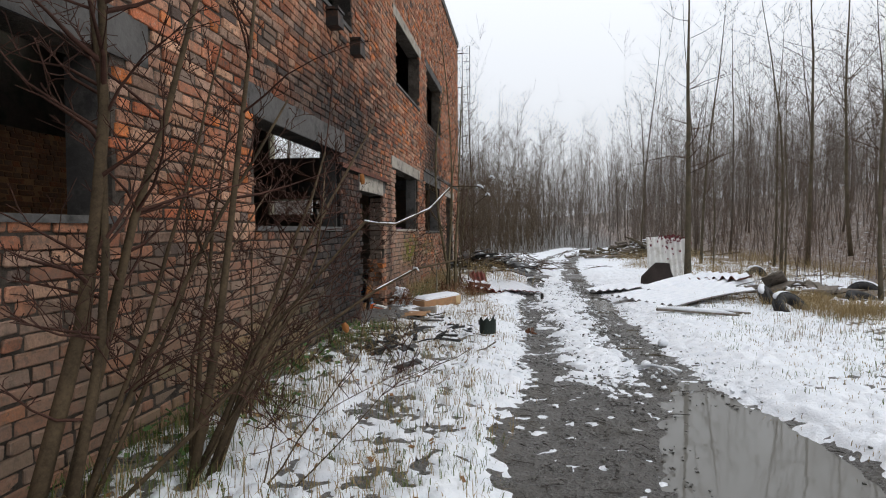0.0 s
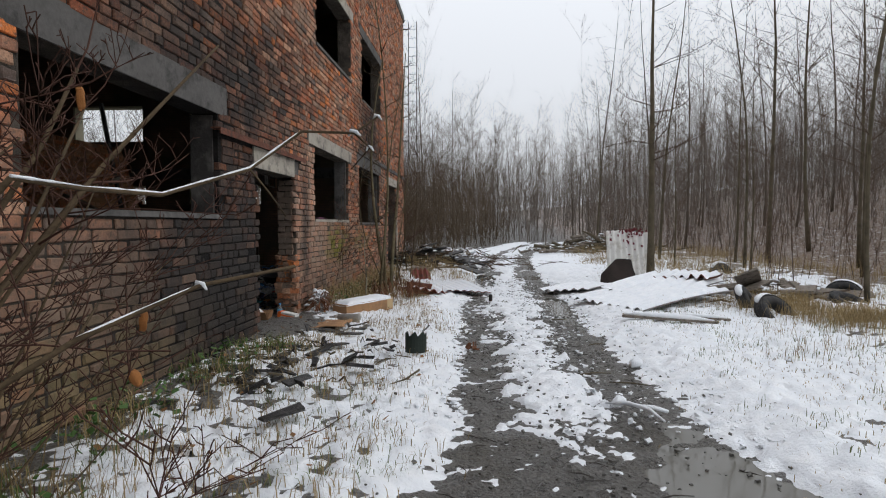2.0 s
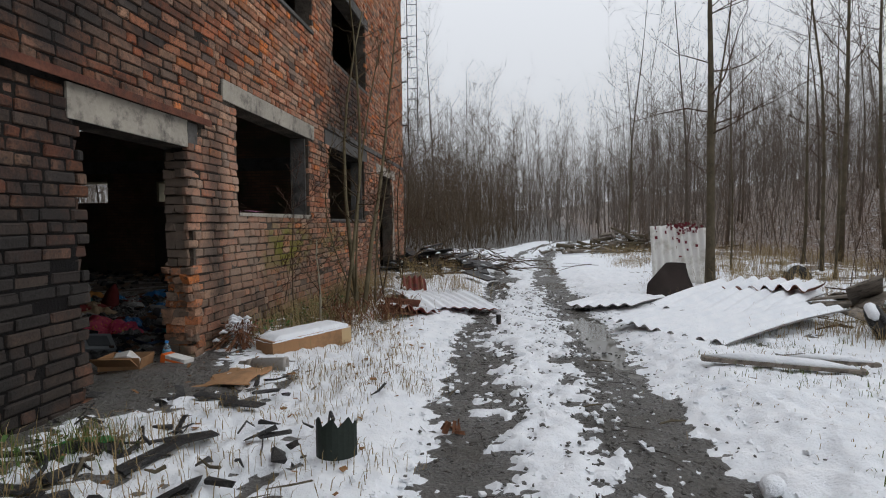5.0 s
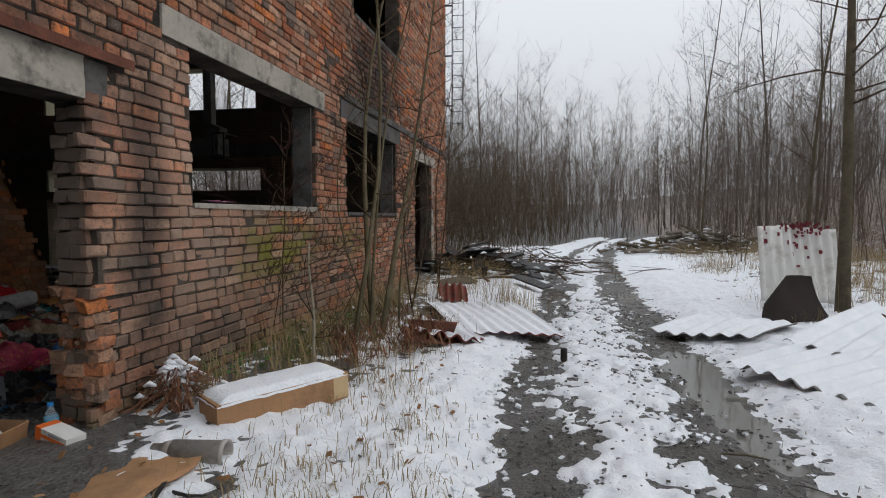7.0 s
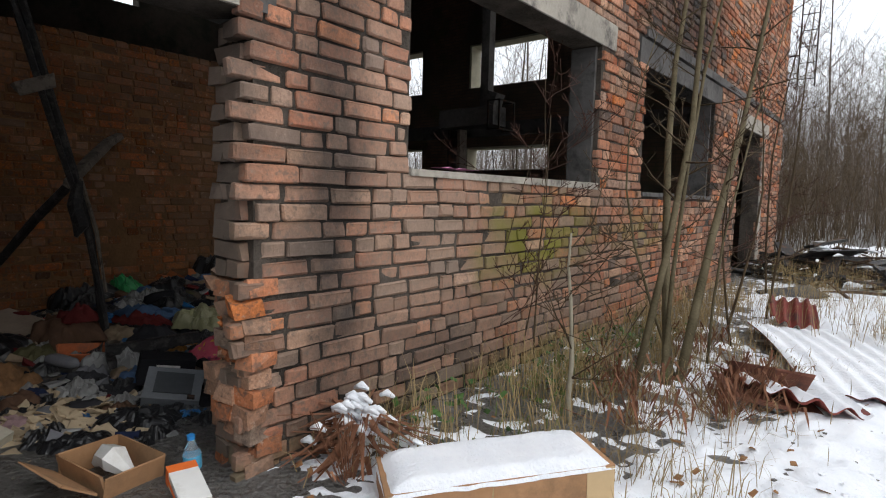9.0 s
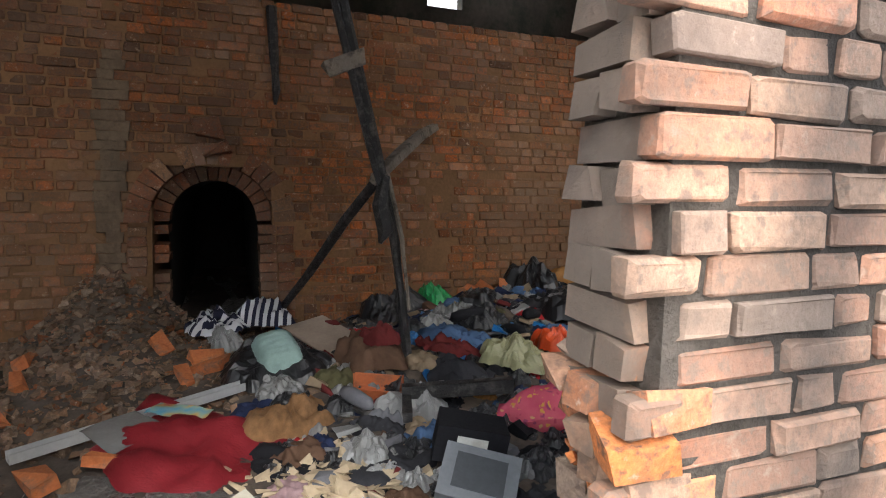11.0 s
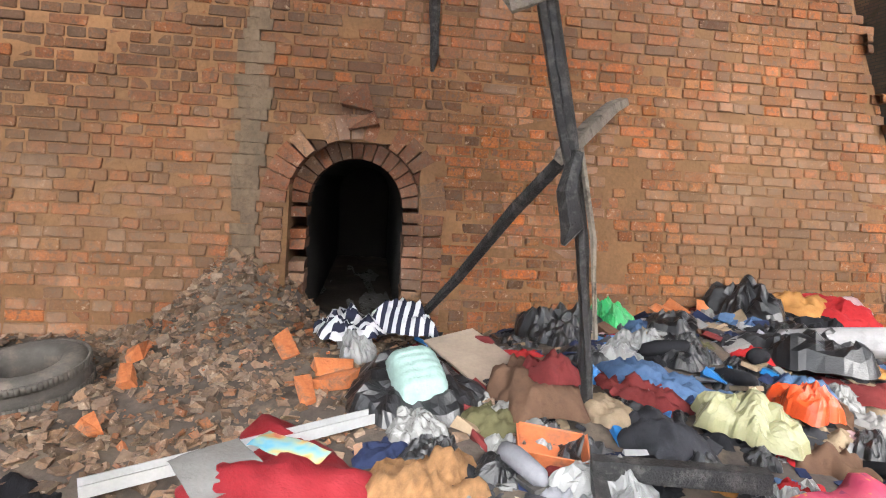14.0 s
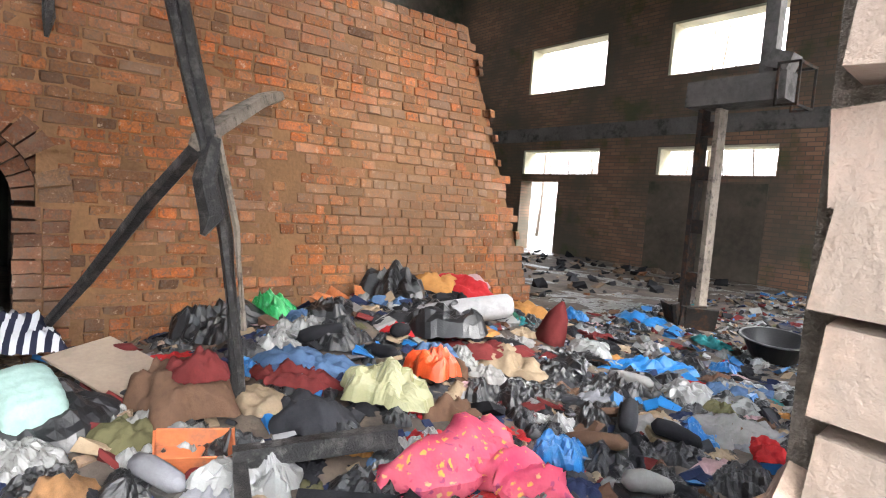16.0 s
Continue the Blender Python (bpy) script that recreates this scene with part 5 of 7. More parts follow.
def debris(name, n, cx, cy, sx, sy, h, mats, label, seed, lmin, lmax, thick, snow=0.5, category="debris"):
    """A heap of boards and branches with snow on top, one thing."""
    rng, t = random.Random(seed), empty(name, pose(cx, cy, gz(cx, cy)), label, category)
    for mat, nm, frac in mats:
        b = Buf()
        for _ in range(int(n * frac)):
            x, y = rng.gauss(0, sx), rng.gauss(0, sy)
            z = max(0.02, h * math.exp(-(x / sx) ** 2 / 2 - (y / sy) ** 2 / 2) * rng.random())
            ln, a, tl = rng.uniform(lmin, lmax), rng.uniform(0, 360), rng.gauss(0, 12)
            th = thick * rng.uniform(0.4, 1.2)
            if nm == "branch":
                d = Vector((math.cos(radians(a)), math.sin(radians(a)), math.sin(radians(tl)))) * ln / 2
                p = Vector((x, y, z))
                b.tube([p - d, p + Vector((0, 0, rng.uniform(-0.04, 0.06))), p + d], [th * 0.5, th * 0.45, th * 0.2], 5)
            else:
                b.box((x, y, z), (ln, ln * rng.uniform(0.1, 0.45), th), (rng.gauss(0, 14), tl, a), 0, 0.012, rng)
        b.thing(nm, mat, "loose " + nm + " pieces of the heap", "", "", "stuff", t)
    if snow:
        b = Buf()
        for _ in range(int(n * snow)):
            x, y = rng.gauss(0, sx), rng.gauss(0, sy)
            z = 0.05 + h * math.exp(-(x / sx) ** 2 / 2 - (y / sy) ** 2 / 2) * rng.uniform(0.3, 0.95)
            s = rng.uniform(0.06, 0.2)
            a = rng.uniform(0, 3.1)
            b.tube([(x - math.cos(a) * s, y - math.sin(a) * s, z), (x, y, z + 0.015), (x + math.cos(a) * s, y + math.sin(a) * s, z)], [0.006, rng.uniform(0.015, 0.035), 0.006], 6)
        b.thing("snow_cover", M_SNOW, "thin caps of snow on the heap", "", "", "stuff", t, True)
    return t


debris("burnt_debris", 90, 0.95, 21.2, 0.8, 0.9, 0.7, [(M_CHAR, "board", 0.7), (M_DARKSTEEL, "sheet", 0.2), (M_TWIG, "branch", 0.6)], "black heap of burnt boards and branches with snow", 41, 0.3, 1.1, 0.05)
debris("brushwood_heap", 110, 2.1, 22.6, 0.9, 0.7, 0.55, [(M_TWIG, "branch", 1.0)], "heap of cut branches dusted with snow", 42, 0.5, 1.3, 0.03, 0.3, "branches")
debris("log_pile", 110, 8.0, 29.6, 1.25, 0.7, 0.8, [(M_WOOD, "branch", 0.5), (M_BARK, "branch", 0.7)], "loose pile of snowy logs and boards beside the track", 43, 0.6, 2.0, 0.16, 1.8, "logs")
debris("burnt_boards", 60, 0.75, 8.7, 0.5, 0.6, 0.02, [(M_CHAR, "board", 0.8), (M_CHAR, "branch", 0.5)], "charred boards and sticks half under snow", 44, 0.05, 0.34, 0.022, 0, "boards")
debris("burnt_boards", 60, 0.6, 7.6, 0.4, 0.5, 0.04, [(M_CHAR, "board", 0.8), (M_BARK, "branch", 0.7)], "charred boards and branches half under snow", 45, 0.05, 0.32, 0.022, 0, "boards")
debris("scrap_heap", 40, 7.6, 13.6, 0.7, 0.7, 0.25, [(M_WOOD, "board", 0.4), (M_TWIG, "branch", 0.8)], "boards and twigs among weeds with snow", 46, 0.3, 1.2, 0.035, 0.6)
for (x, y, z, rz, ln, w) in ((5.08, 10.78, 0.12, -13, 1.2, 0.10), (5.6, 10.98, 0.10, -9, 0.7, 0.07)):
    t = empty("plank", pose(x, y, z, 0, 2, rz), "grey weathered plank with snow on it", "plank")
    Buf().box((0, 0, 0), (ln, w, 0.035), jit=0.005, rng=rs).thing("board", M_WOOD, parent=t)
    bb = Buf()
    bb.tube([(-ln / 2 + 0.03, 0, 0.02), (-ln / 4, 0.005, 0.028), (0, 0, 0.03), (ln / 4, -0.004, 0.028), (ln / 2 - 0.04, 0, 0.02)], [0.008, w * 0.4, w * 0.44, w * 0.4, 0.008], 8)
    bb.thing("snow_cover", M_SNOW, parent=t, smoothed=True)

# cardboard box with snow
t = empty("cardboard_box", pose(0.82, 11.36, 0.07, 0, -2, 54), "long brown cardboard box under a cap of snow", "box")
b = Buf()
b.box((0, 0, 0.095), (0.92, 0.30, 0.19), jit=0.006, rng=rs)
b.thing("carton", M_CARD, parent=t)
b = Buf()
b.box((0.40, -0.153, 0.10), (0.12, 0.004, 0.16))
b.thing("tape", M_CARDL, parent=t)
u, v = np.meshgrid(np.linspace(-1, 1, 40), np.linspace(-1, 1, 18))
e = np.maximum(np.abs(u), np.abs(v))
zz = 0.195 + 0.03 * smooth(1.0, 0.75, e) + 0.012 * fbm(u * 6, v * 3, 3, 5) - 0.03 * smooth(0.9, 1.0, e)
s = new("snow_cover", grid_mesh("snow_cover", u * 0.465, v * 0.16, zz, M_SNOW))
s.parent = t
# grey pipe
t = empty("plastic_pipe", pose(0.74, 10.55, 0.115, 90, 0, 96), "short grey plastic pipe socket with snow", "pipe")
b = Buf()
n = 28
ring = [(0.062, -0.11), (0.066, 0.16), (0.072, 0.165), (0.072, 0.19), (0.060, 0.19), (0.056, -0.11)]
vs = [(r_ * math.cos(2 * math.pi * j / n), r_ * math.sin(2 * math.pi * j / n), z_) for j in range(n) for r_, z_ in ring]
b.add(vs, [(j * 6 + k, ((j + 1) % n) * 6 + k, ((j + 1) % n) * 6 + (k + 1) % 6, j * 6 + (k + 1) % 6) for j in range(n) for k in range(6)])
b.tube([(0, 0, -0.11), (0, 0, -0.16), (0, 0, -0.161), (0, 0, -0.22)], [0.062, 0.05, 0.042, 0.04], 20)
b.thing("socket", M_GREYPIPE, parent=t, smoothed=True)
# weed stump with snow
t = empty("snowy_weed", pose(0.2, 11.2, 0.06), "withered fern clump loaded with snow at the wall foot", "weed")
b, bl = Buf(), Buf()
for _ in range(120):
    a, rr, z = rs.uniform(0, 6.28), abs(rs.gauss(0, 0.13)), rs.uniform(0, 0.36)
    q = Vector((rr * math.cos(a) * (1.2 - z * 2), rr * math.sin(a) * (1.2 - z * 2), z))
    b.tube([q - Vector((0.035, 0.01, 0.01)), q + Vector((0, 0, 0.008)), q + Vector((0.035, 0.015, -0.01))], [0.009, rs.uniform(0.012, 0.022), 0.008], 6)
for _ in range(90):
    a, ln = rs.uniform(0, 6.28), rs.uniform(0.1, 0.3)
    q = Vector((math.cos(a) * 0.1, math.sin(a) * 0.1, rs.uniform(0.05, 0.3)))
    d = Vector((math.cos(a), math.sin(a), rs.uniform(-0.6, 0.3))) * ln
    w = Vector((-math.sin(a), math.cos(a), 0)) * 0.014
    bl.add([q - w, q + w, q + d + w * 0.3, q + d - w * 0.3], [(0, 1, 2, 3)])
b.thing("snow_cover", M_SNOW, "clots of snow on the fronds", "", "", "stuff", t, True)
bl.thing("fronds", M_LEAF, parent=t)
# doorstep litter: open carton, flat cardboard, medicine box, bottle
t = empty("open_carton", pose(-0.42, 10.38, 0.09, 0, 0, 8), "open brown cardboard carton with flaps", "box")
b = Buf()
for c, s_, r_ in (((0, -0.11, 0.07), (0.34, 0.008, 0.15), (12, 0, 0)), ((0, 0.12, 0.07), (0.34, 0.008, 0.14), (-6, 0, 0)), ((-0.17, 0, 0.07), (0.008, 0.24, 0.14), (0, 4, 0)), ((0.17, 0, 0.07), (0.008, 0.24, 0.14), (0, 14, 0)), ((0, 0, 0.005), (0.34, 0.24, 0.008), (0, 0, 0)), ((0.0, -0.2, 0.12), (0.33, 0.15, 0.008), (-35, 0, 0))):
    Buf().box(c, s_, r_, 0, 0.004, rs).thing("panel", M_CARD, parent=t)
b = Buf()
b.tube([(-0.12, 0, 0.07), (-0.07, 0.02, 0.11), (0.03, 0.0, 0.13), (0.11, 0.02, 0.08)], [0.02, 0.05, 0.055, 0.02], 6)
b.thing("wrapper", M_WHITE, "crumpled white wrapper", parent=t)
gxx, gyy = np.meshgrid(np.linspace(-0.5, 0.5, 24), np.linspace(-0.3, 0.3, 16))
s = new("flat_cardboard", grid_mesh("flat_cardboard", gxx * (1 + 0.1 * np.sin(gyy * 9)), gyy + 0.03 * np.sin(gxx * 8), 0.03 + 0.05 * fbm(gxx * 4, gyy * 4, 3, 6) + 0.02 * np.abs(np.sin(gxx * 6 + gyy * 3)), M_CARD))
s.matrix_basis = pose(0.35, 10.15, 0.055, 0, 0, 12)
sm = s.modifiers.new("thick", "SOLIDIFY")
sm.thickness = 0.006
tagged(s, "crumpled wet sheet of brown cardboard by the doorway", "cardboard")
t = empty("medicine_box", pose(-0.05, 10.52, 0.16, 0, 8, -14), "small orange and white printed carton", "box")
Buf().box((0.03, 0, 0), (0.22, 0.11, 0.075)).thing("carton", M_WHITE, parent=t)
Buf().box((-0.10, 0, 0), (0.05, 0.112, 0.077)).box((0.03, 0, 0.0), (0.21, 0.113, 0.02)).thing("print", M_ORANGE, parent=t)
Buf().box((0.04, -0.0566, 0.022), (0.1, 0.001, 0.012)).box((0.06, -0.0566, -0.02), (0.06, 0.001, 0.02)).thing("print_bars", plain("grey print", (0.3, 0.3, 0.32), 0.7, bumps=0), parent=t)


def bottle(x, y, z, rot, label, water=M_GLASSP, cap=M_BLUEP, lab=M_BLUEP, h=0.25):
    t = empty("plastic_bottle", pose(x, y, z, *rot), label, "bottle")
    b = Buf()
    b.tube([(0, 0, 0), (0, 0, 0.012), (0, 0, h * 0.35), (0, 0, h * 0.4), (0, 0, h * 0.68), (0, 0, h * 0.86), (0, 0, h * 0.93)], [0.03, 0.036, 0.036, 0.032, 0.036, 0.016, 0.014], 16)
    b.thing("body", water, parent=t, smoothed=True)
    Buf().tube([(0, 0, h * 0.93), (0, 0, h)], 0.016, 14).thing("cap", cap, parent=t)
    Buf().tube([(0, 0, h * 0.42), (0, 0, h * 0.66)], 0.0365, 16).thing("wrapper", lab, parent=t)
    return t


M_LABELBLUE = plain("light blue film", (0.10, 0.40, 0.62), 0.4, bumps=0)
bottle(-0.2, 10.62, 0.06, (4, 3, 0), "upright clear water bottle with blue cap and wrapper", lab=M_LABELBLUE)
bottle(-0.42, 10.55, 0.1, (80, 0, 40), "clear plastic bottle lying with a blue wrapper")
bottle(0.6, 8.8, 0.12, (86, 0, -60), "green plastic bottle lying in the snow", M_GREENP, M_GREENP, M_GREENP, 0.3)
# hose loop, rusty tin, leaf, can
b = Buf()
b.tube([(0.27 + 0.34 * math.cos(a), 8.25 + 0.24 * math.sin(a), 0.16 + 0.03 * math.sin(2 * a)) for a in [k * 0.22 - 1 for k in range(30)]], 0.010, 7)
b.thing("hose", M_RUBBER, "loop of black rubber hose on the snow", "hose", smoothed=True)
b = Buf()
for k in range(9):
    a0, a1 = math.pi * (0.15 + 0.085 * k), math.pi * (0.15 + 0.085 * (k + 1))
    top0, top1 = 0.20 + 0.03 * math.sin(k * 2.1), 0.20 + 0.03 * math.sin((k + 1) * 2.1)
    for rr in (0.11, 0.118):
        b.add([(rr * math.cos(a0), rr * math.sin(a0), 0), (rr * math.cos(a1), rr * math.sin(a1), 0), (rr * math.cos(a1), rr * math.sin(a1), top1), (rr * math.cos(a0), rr * math.sin(a0), top0)], [(0, 1, 2, 3)])
b.thing("broken_bucket", M_PETROL, "broken blackish-green tin bucket standing in snow", "bucket", m=pose(1.87, 8.86, 0.07, 0, 0, 185), smoothed=False)
b = Buf()
b.tube([(0, 0, 0), (0, 0, 0.012), (0, 0, 0.115), (0, 0, 0.125)], [0.03, 0.033, 0.033, 0.028], 14)
b.thing("drink_can", M_DARKSTEEL, "dark metal drink can standing on the track", "can", smoothed=True, m=pose(2.75, 13.4, gz(2.75, 13.4)))
b = Buf()
for k in range(7):
    b.box((0.05 * math.cos(k), 0.05 * math.sin(k), 0.01 * k), (0.07, 0.035, 0.004), (20 * k, 15 * k, 50 * k), 0, 0.012, rs)
b.thing("dead_leaves", M_LEAF, "small clump of wet brown leaves on the track", "leaves", m=pose(2.45, 9.5, gz(2.45, 9.5)))
for x, y, s_, lbl in ((4.09, 8.74, 0.075, "rounded lump of snow at the track's edge"), (3.6, 7.4, 0.06, "lump of snow on the track")):
    b = Buf()
    b.tube([(-s_, 0, -0.01), (-s_ * 0.6, 0, 0.02), (0, 0, 0.03), (s_ * 0.6, 0, 0.02), (s_, 0, -0.01)], [0.005, s_ * 0.6, s_ * 0.75, s_ * 0.6, 0.005], 10)
    b.thing("snow_lump", M_SNOW, lbl, "snow lump", smoothed=True, m=pose(x, y, gz(x, y) + 0.015, 0, 0, 40))
t = empty("snowy_branch", pose(3.68, 7.2, gz(3.68, 7.2) + 0.03, 0, 0, -50), "forked stick crusted with snow on the track", "branch")
for pts in (((-0.28, 0, 0), (-0.1, 0.03, 0.04), (0.1, 0, 0.05), (0.26, -0.06, 0.02)), ((-0.05, 0.02, 0.04), (0.05, 0.12, 0.03), (0.12, 0.2, 0.0))):
    bb = Buf()
    bb.tube(pts, [0.008, 0.016, 0.014] + [0.007] * (len(pts) - 3), 8)
    bb.thing("twig", M_SNOW, parent=t, smoothed=True)
for x, y, rz, ln in ((3.6, 8.3, 10, 0.3), (3.85, 8.05, -15, 0.35), (3.4, 9.9, 30, 0.2), (3.7, 11.3, -10, 0.25), (2.4, 10.3, 70, 0.2), (3.9, 9.7, 20, 0.2)):
    b = Buf()
    b.tube([(-ln / 2, 0, 0.005), (0, 0.012, 0.012), (ln / 2, 0, 0.006)], [0.006, 0.008, 0.004], 5)
    b.thing("stick", M_BARK, "thin wet stick lying on the track", "stick", "sticks on the track", m=pose(x, y, gz(x, y) + 0.005, 0, 0, rz))
# wall ladder at the far corner
t = empty("wall_ladder", pose(0.16, 22.34, 0), "dark steel wall ladder fixed to the hall's corner", "ladder")
b = Buf()
for dx in (0, 0.28):
    bb = Buf()
    bb.tube([(dx, 0, 3.6), (dx, 0, 8.2)], 0.014, 6)
    bb.thing("rail", M_DARKSTEEL, parent=t)
for k in range(15):
    bb = Buf()
    bb.tube([(0, 0, 3.75 + 0.3 * k), (0.28, 0, 3.75 + 0.3 * k)], 0.009, 5)
    bb.thing("rung", M_DARKSTEEL, parent=t)
for k in range(4):
    bb = Buf()
    bb.box((-0.09, 0, 4.2 + 1.25 * k), (0.2, 0.04, 0.03))
    bb.thing("bracket", M_DARKSTEEL, parent=t)
# pink rag on the sill, pots and boxes fixed high on the wall
gxx, gyy = np.meshgrid(np.linspace(-0.16, 0.16, 14), np.linspace(-0.07, 0.07, 8))
s = new("rag", grid_mesh("rag", gxx, gyy, 0.025 * fbm(gxx * 18, gyy * 18, 3, 3), plain("pink cloth", (0.55, 0.22, 0.38), 0.9, bumps=0.1)))
s.matrix_basis = pose(-0.06, 12.15, 1.475, 0, 0, 88)
tagged(s, "crumpled pink rag on the window sill", "rag")
for y, z in ((8.05, 4.0), (9.0, 3.95)):
    b = Buf()
    b.box((0.07, 0, 0), (0.16, 0.2, 0.18), jit=0.01, rng=rs).box((0.06, 0, 0.11), (0.2, 0.24, 0.03))
    b.thing("wall_bracket", M_DARKSTEEL, "sooty steel bracket box on the wall", "bracket", m=pose(0.0, y, z))

# shrubs in front of the wall
BUSH = (M_SHRUB, M_SHRUBT)
shrub("shrub", [((0.22, 3.42, 0), (0.62, 3.45, 2.9), 0.042), ((0.3, 3.5, 0), (0.75, 4.1, 2.9), 0.03), ((0.35, 3.5, 0), (0.5, 3.5, 2.6), 0.026), ((0.33, 3.55, 0), (0.8, 4.9, 2.3), 0.02), ((0.3, 3.6, 0), (0.5, 4.6, 2.6), 0.016), ((0.4, 3.6, 0), (0.9, 5.3, 1.9), 0.014), ((0.28, 3.7, 0), (0.3, 4.9, 2.0), 0.014)],
      "tall bare shrub with olive-brown stems before the wall", BUSH, 3, 12)
shrub("shrub", [((0.62, 4.0, 0), (0.72, 4.6, 2.9), 0.028), ((0.6, 4.05, 0), (0.95, 5.2, 2.0), 0.02), ((0.58, 4.1, 0), (0.4, 4.9, 2.2), 0.018), ((0.66, 4.05, 0), (1.05, 6.2, 2.4), 0.02), ((0.7, 4.1, 0), (0.8, 5.6, 1.7), 0.014), ((0.5, 4.2, 0), (0.35, 5.6, 1.8), 0.014), ((0.62, 3.95, 0), (1.15, 4.7, 1.3), 0.009), ((0.6, 4.0, 0), (0.2, 4.4, 1.9), 0.01)],
      "bare thicket shrub with many thin brown stems", BUSH, 4, 8)
shrub("shrub", [((0.45, 4.95, 0), (0.5, 5.0, 0.75), 0.018), ((0.42, 4.9, 0), (0.6, 5.8, 1.6), 0.010), ((0.5, 4.9, 0), (0.2, 5.5, 1.5), 0.010), ((0.4, 5.0, 0), (0.9, 5.9, 1.2), 0.008), ((0.5, 5.1, 0), (0.3, 6.3, 1.3), 0.008), ((0.4, 5.2, 0), (0.5, 6.5, 1.0), 0.007)],
      "low bare shrub with reddish twigs at the wall foot", BUSH, 5, 6)
shrub("shrub", [((0.95, 4.1, 0), (1.35, 4.9, 0.75), 0.006), ((1.0, 4.0, 0), (0.9, 4.6, 0.8), 0.005), ((1.1, 4.1, 0), (1.55, 5.0, 0.55), 0.005)], "thin dead weed stems in the snow", BUSH, 6, 5)
def snowy_branch(x, y, label, limbs, strings, clumps, leaves):
    """A bare branch from the shrubs: limbs of points and radius, snow strings, snow clumps, curled brown leaves (places in the world)."""
    base = Vector((x, y, 0.05))
    t = empty("snowy_branch", Matrix.Translation(base), label, "branch")
    for pts, rr in limbs:
        bb = Buf()
        q = [Vector(p) - base for p in pts]
        bb.tube(q, [rr * (1 - 0.45 * k / (len(q) - 1)) for k in range(len(q))], 7)
        bb.thing("limb", M_SHRUB, parent=t, smoothed=True)
    for pts in strings:
        bb = Buf()
        q = [Vector(p) - base for p in pts]
        fine = [q[k].lerp(q[k + 1], j / 8) + Vector((0, 0, 0.006)) for k in range(len(q) - 1) for j in range(8)] + [q[-1]]
        bb.tube(fine, [rs.uniform(0.0012, 0.0055) for _ in fine], 6)
        bb.thing("snow_string", M_SNOW, parent=t, smoothed=True)
    for cx, cy, cz, size in clumps:
        bb = Buf()
        q = Vector((cx, cy, cz)) - base
        bb.tube([q + Vector((-size, 0.01, -0.01)), q + Vector((-size * 0.5, 0, 0.008)), q + Vector((size * 0.3, 0, 0.004)), q + Vector((size, -0.01, -0.012))], [0.003, size * 0.36, size * 0.3, 0.003], 9)
        bb.thing("snow_clump", M_SNOW, parent=t, smoothed=True)
    for cx, cy, cz, size in leaves:
        u, v = np.meshgrid(np.linspace(-1, 1, 9), np.linspace(0, 1, 9))
        half = size * 0.42 * np.sqrt(np.clip(np.sin(np.pi * (0.08 + 0.88 * v)), 0, 1))
        o = new("leaf", grid_mesh("leaf", u * half, 0.25 * size * np.abs(u) ** 1.5 + 0.03 * size * np.sin(9 * v), -v * size * 1.3, M_DRYLEAF))
        o.parent = t
        o.matrix_basis = Matrix.Translation(Vector((cx, cy, cz)) - base) @ Matrix.Rotation(rs.uniform(-0.8, 0.8), 4, "Z") @ Matrix.Rotation(rs.uniform(-0.5, 0.5), 4, "Y")
        o.modifiers.new("thick", "SOLIDIFY").thickness = 0.0015
    return t


M_DRYLEAF = plain("dry orange-brown leaf", (0.30, 0.12, 0.035), 0.8, vary=0.4, scale=20, bumps=0.4)
snowy_branch(0.66, 4.05, "long thin branch hung with a string of snow", [(((0.66, 4.05, 0.1), (0.9, 4.15, 0.8), (1.51, 4.2, 1.49), (1.53, 4.4, 1.48), (1.56, 4.7, 1.48), (1.73, 4.95, 1.58), (1.85, 5.15, 1.74), (2.04, 5.2, 1.74), (2.12, 5.25, 1.81)), 0.008), (((1.73, 4.95, 1.58), (1.78, 5.0, 1.5), (1.82, 5.05, 1.42)), 0.004), (((2.04, 5.2, 1.74), (2.09, 5.25, 1.69), (1.98, 5.4, 1.62)), 0.004)],
             [((1.51, 4.2, 1.49), (1.53, 4.4, 1.48), (1.56, 4.7, 1.48), (1.73, 4.95, 1.58), (1.85, 5.15, 1.74))], [(2.04, 5.2, 1.74, 0.026), (2.09, 5.25, 1.69, 0.016), (2.12, 5.25, 1.81, 0.018)], [(1.37, 4.6, 1.78, 0.05)])
snowy_branch(0.62, 3.95, "thin branch with clumps of snow and a curled brown leaf", [(((0.62, 3.95, 0.1), (0.95, 4.1, 0.7), (1.5, 4.4, 1.1), (1.69, 4.67, 1.21), (1.9, 4.9, 1.25)), 0.010), (((1.5, 4.4, 1.1), (1.35, 4.7, 1.15), (1.3, 5.0, 1.10)), 0.004)], [((1.5, 4.4, 1.1), (1.69, 4.67, 1.21))], [(1.69, 4.67, 1.21, 0.022)], [(1.3, 5.0, 1.08, 0.06), (1.0, 5.4, 0.75, 0.06)])
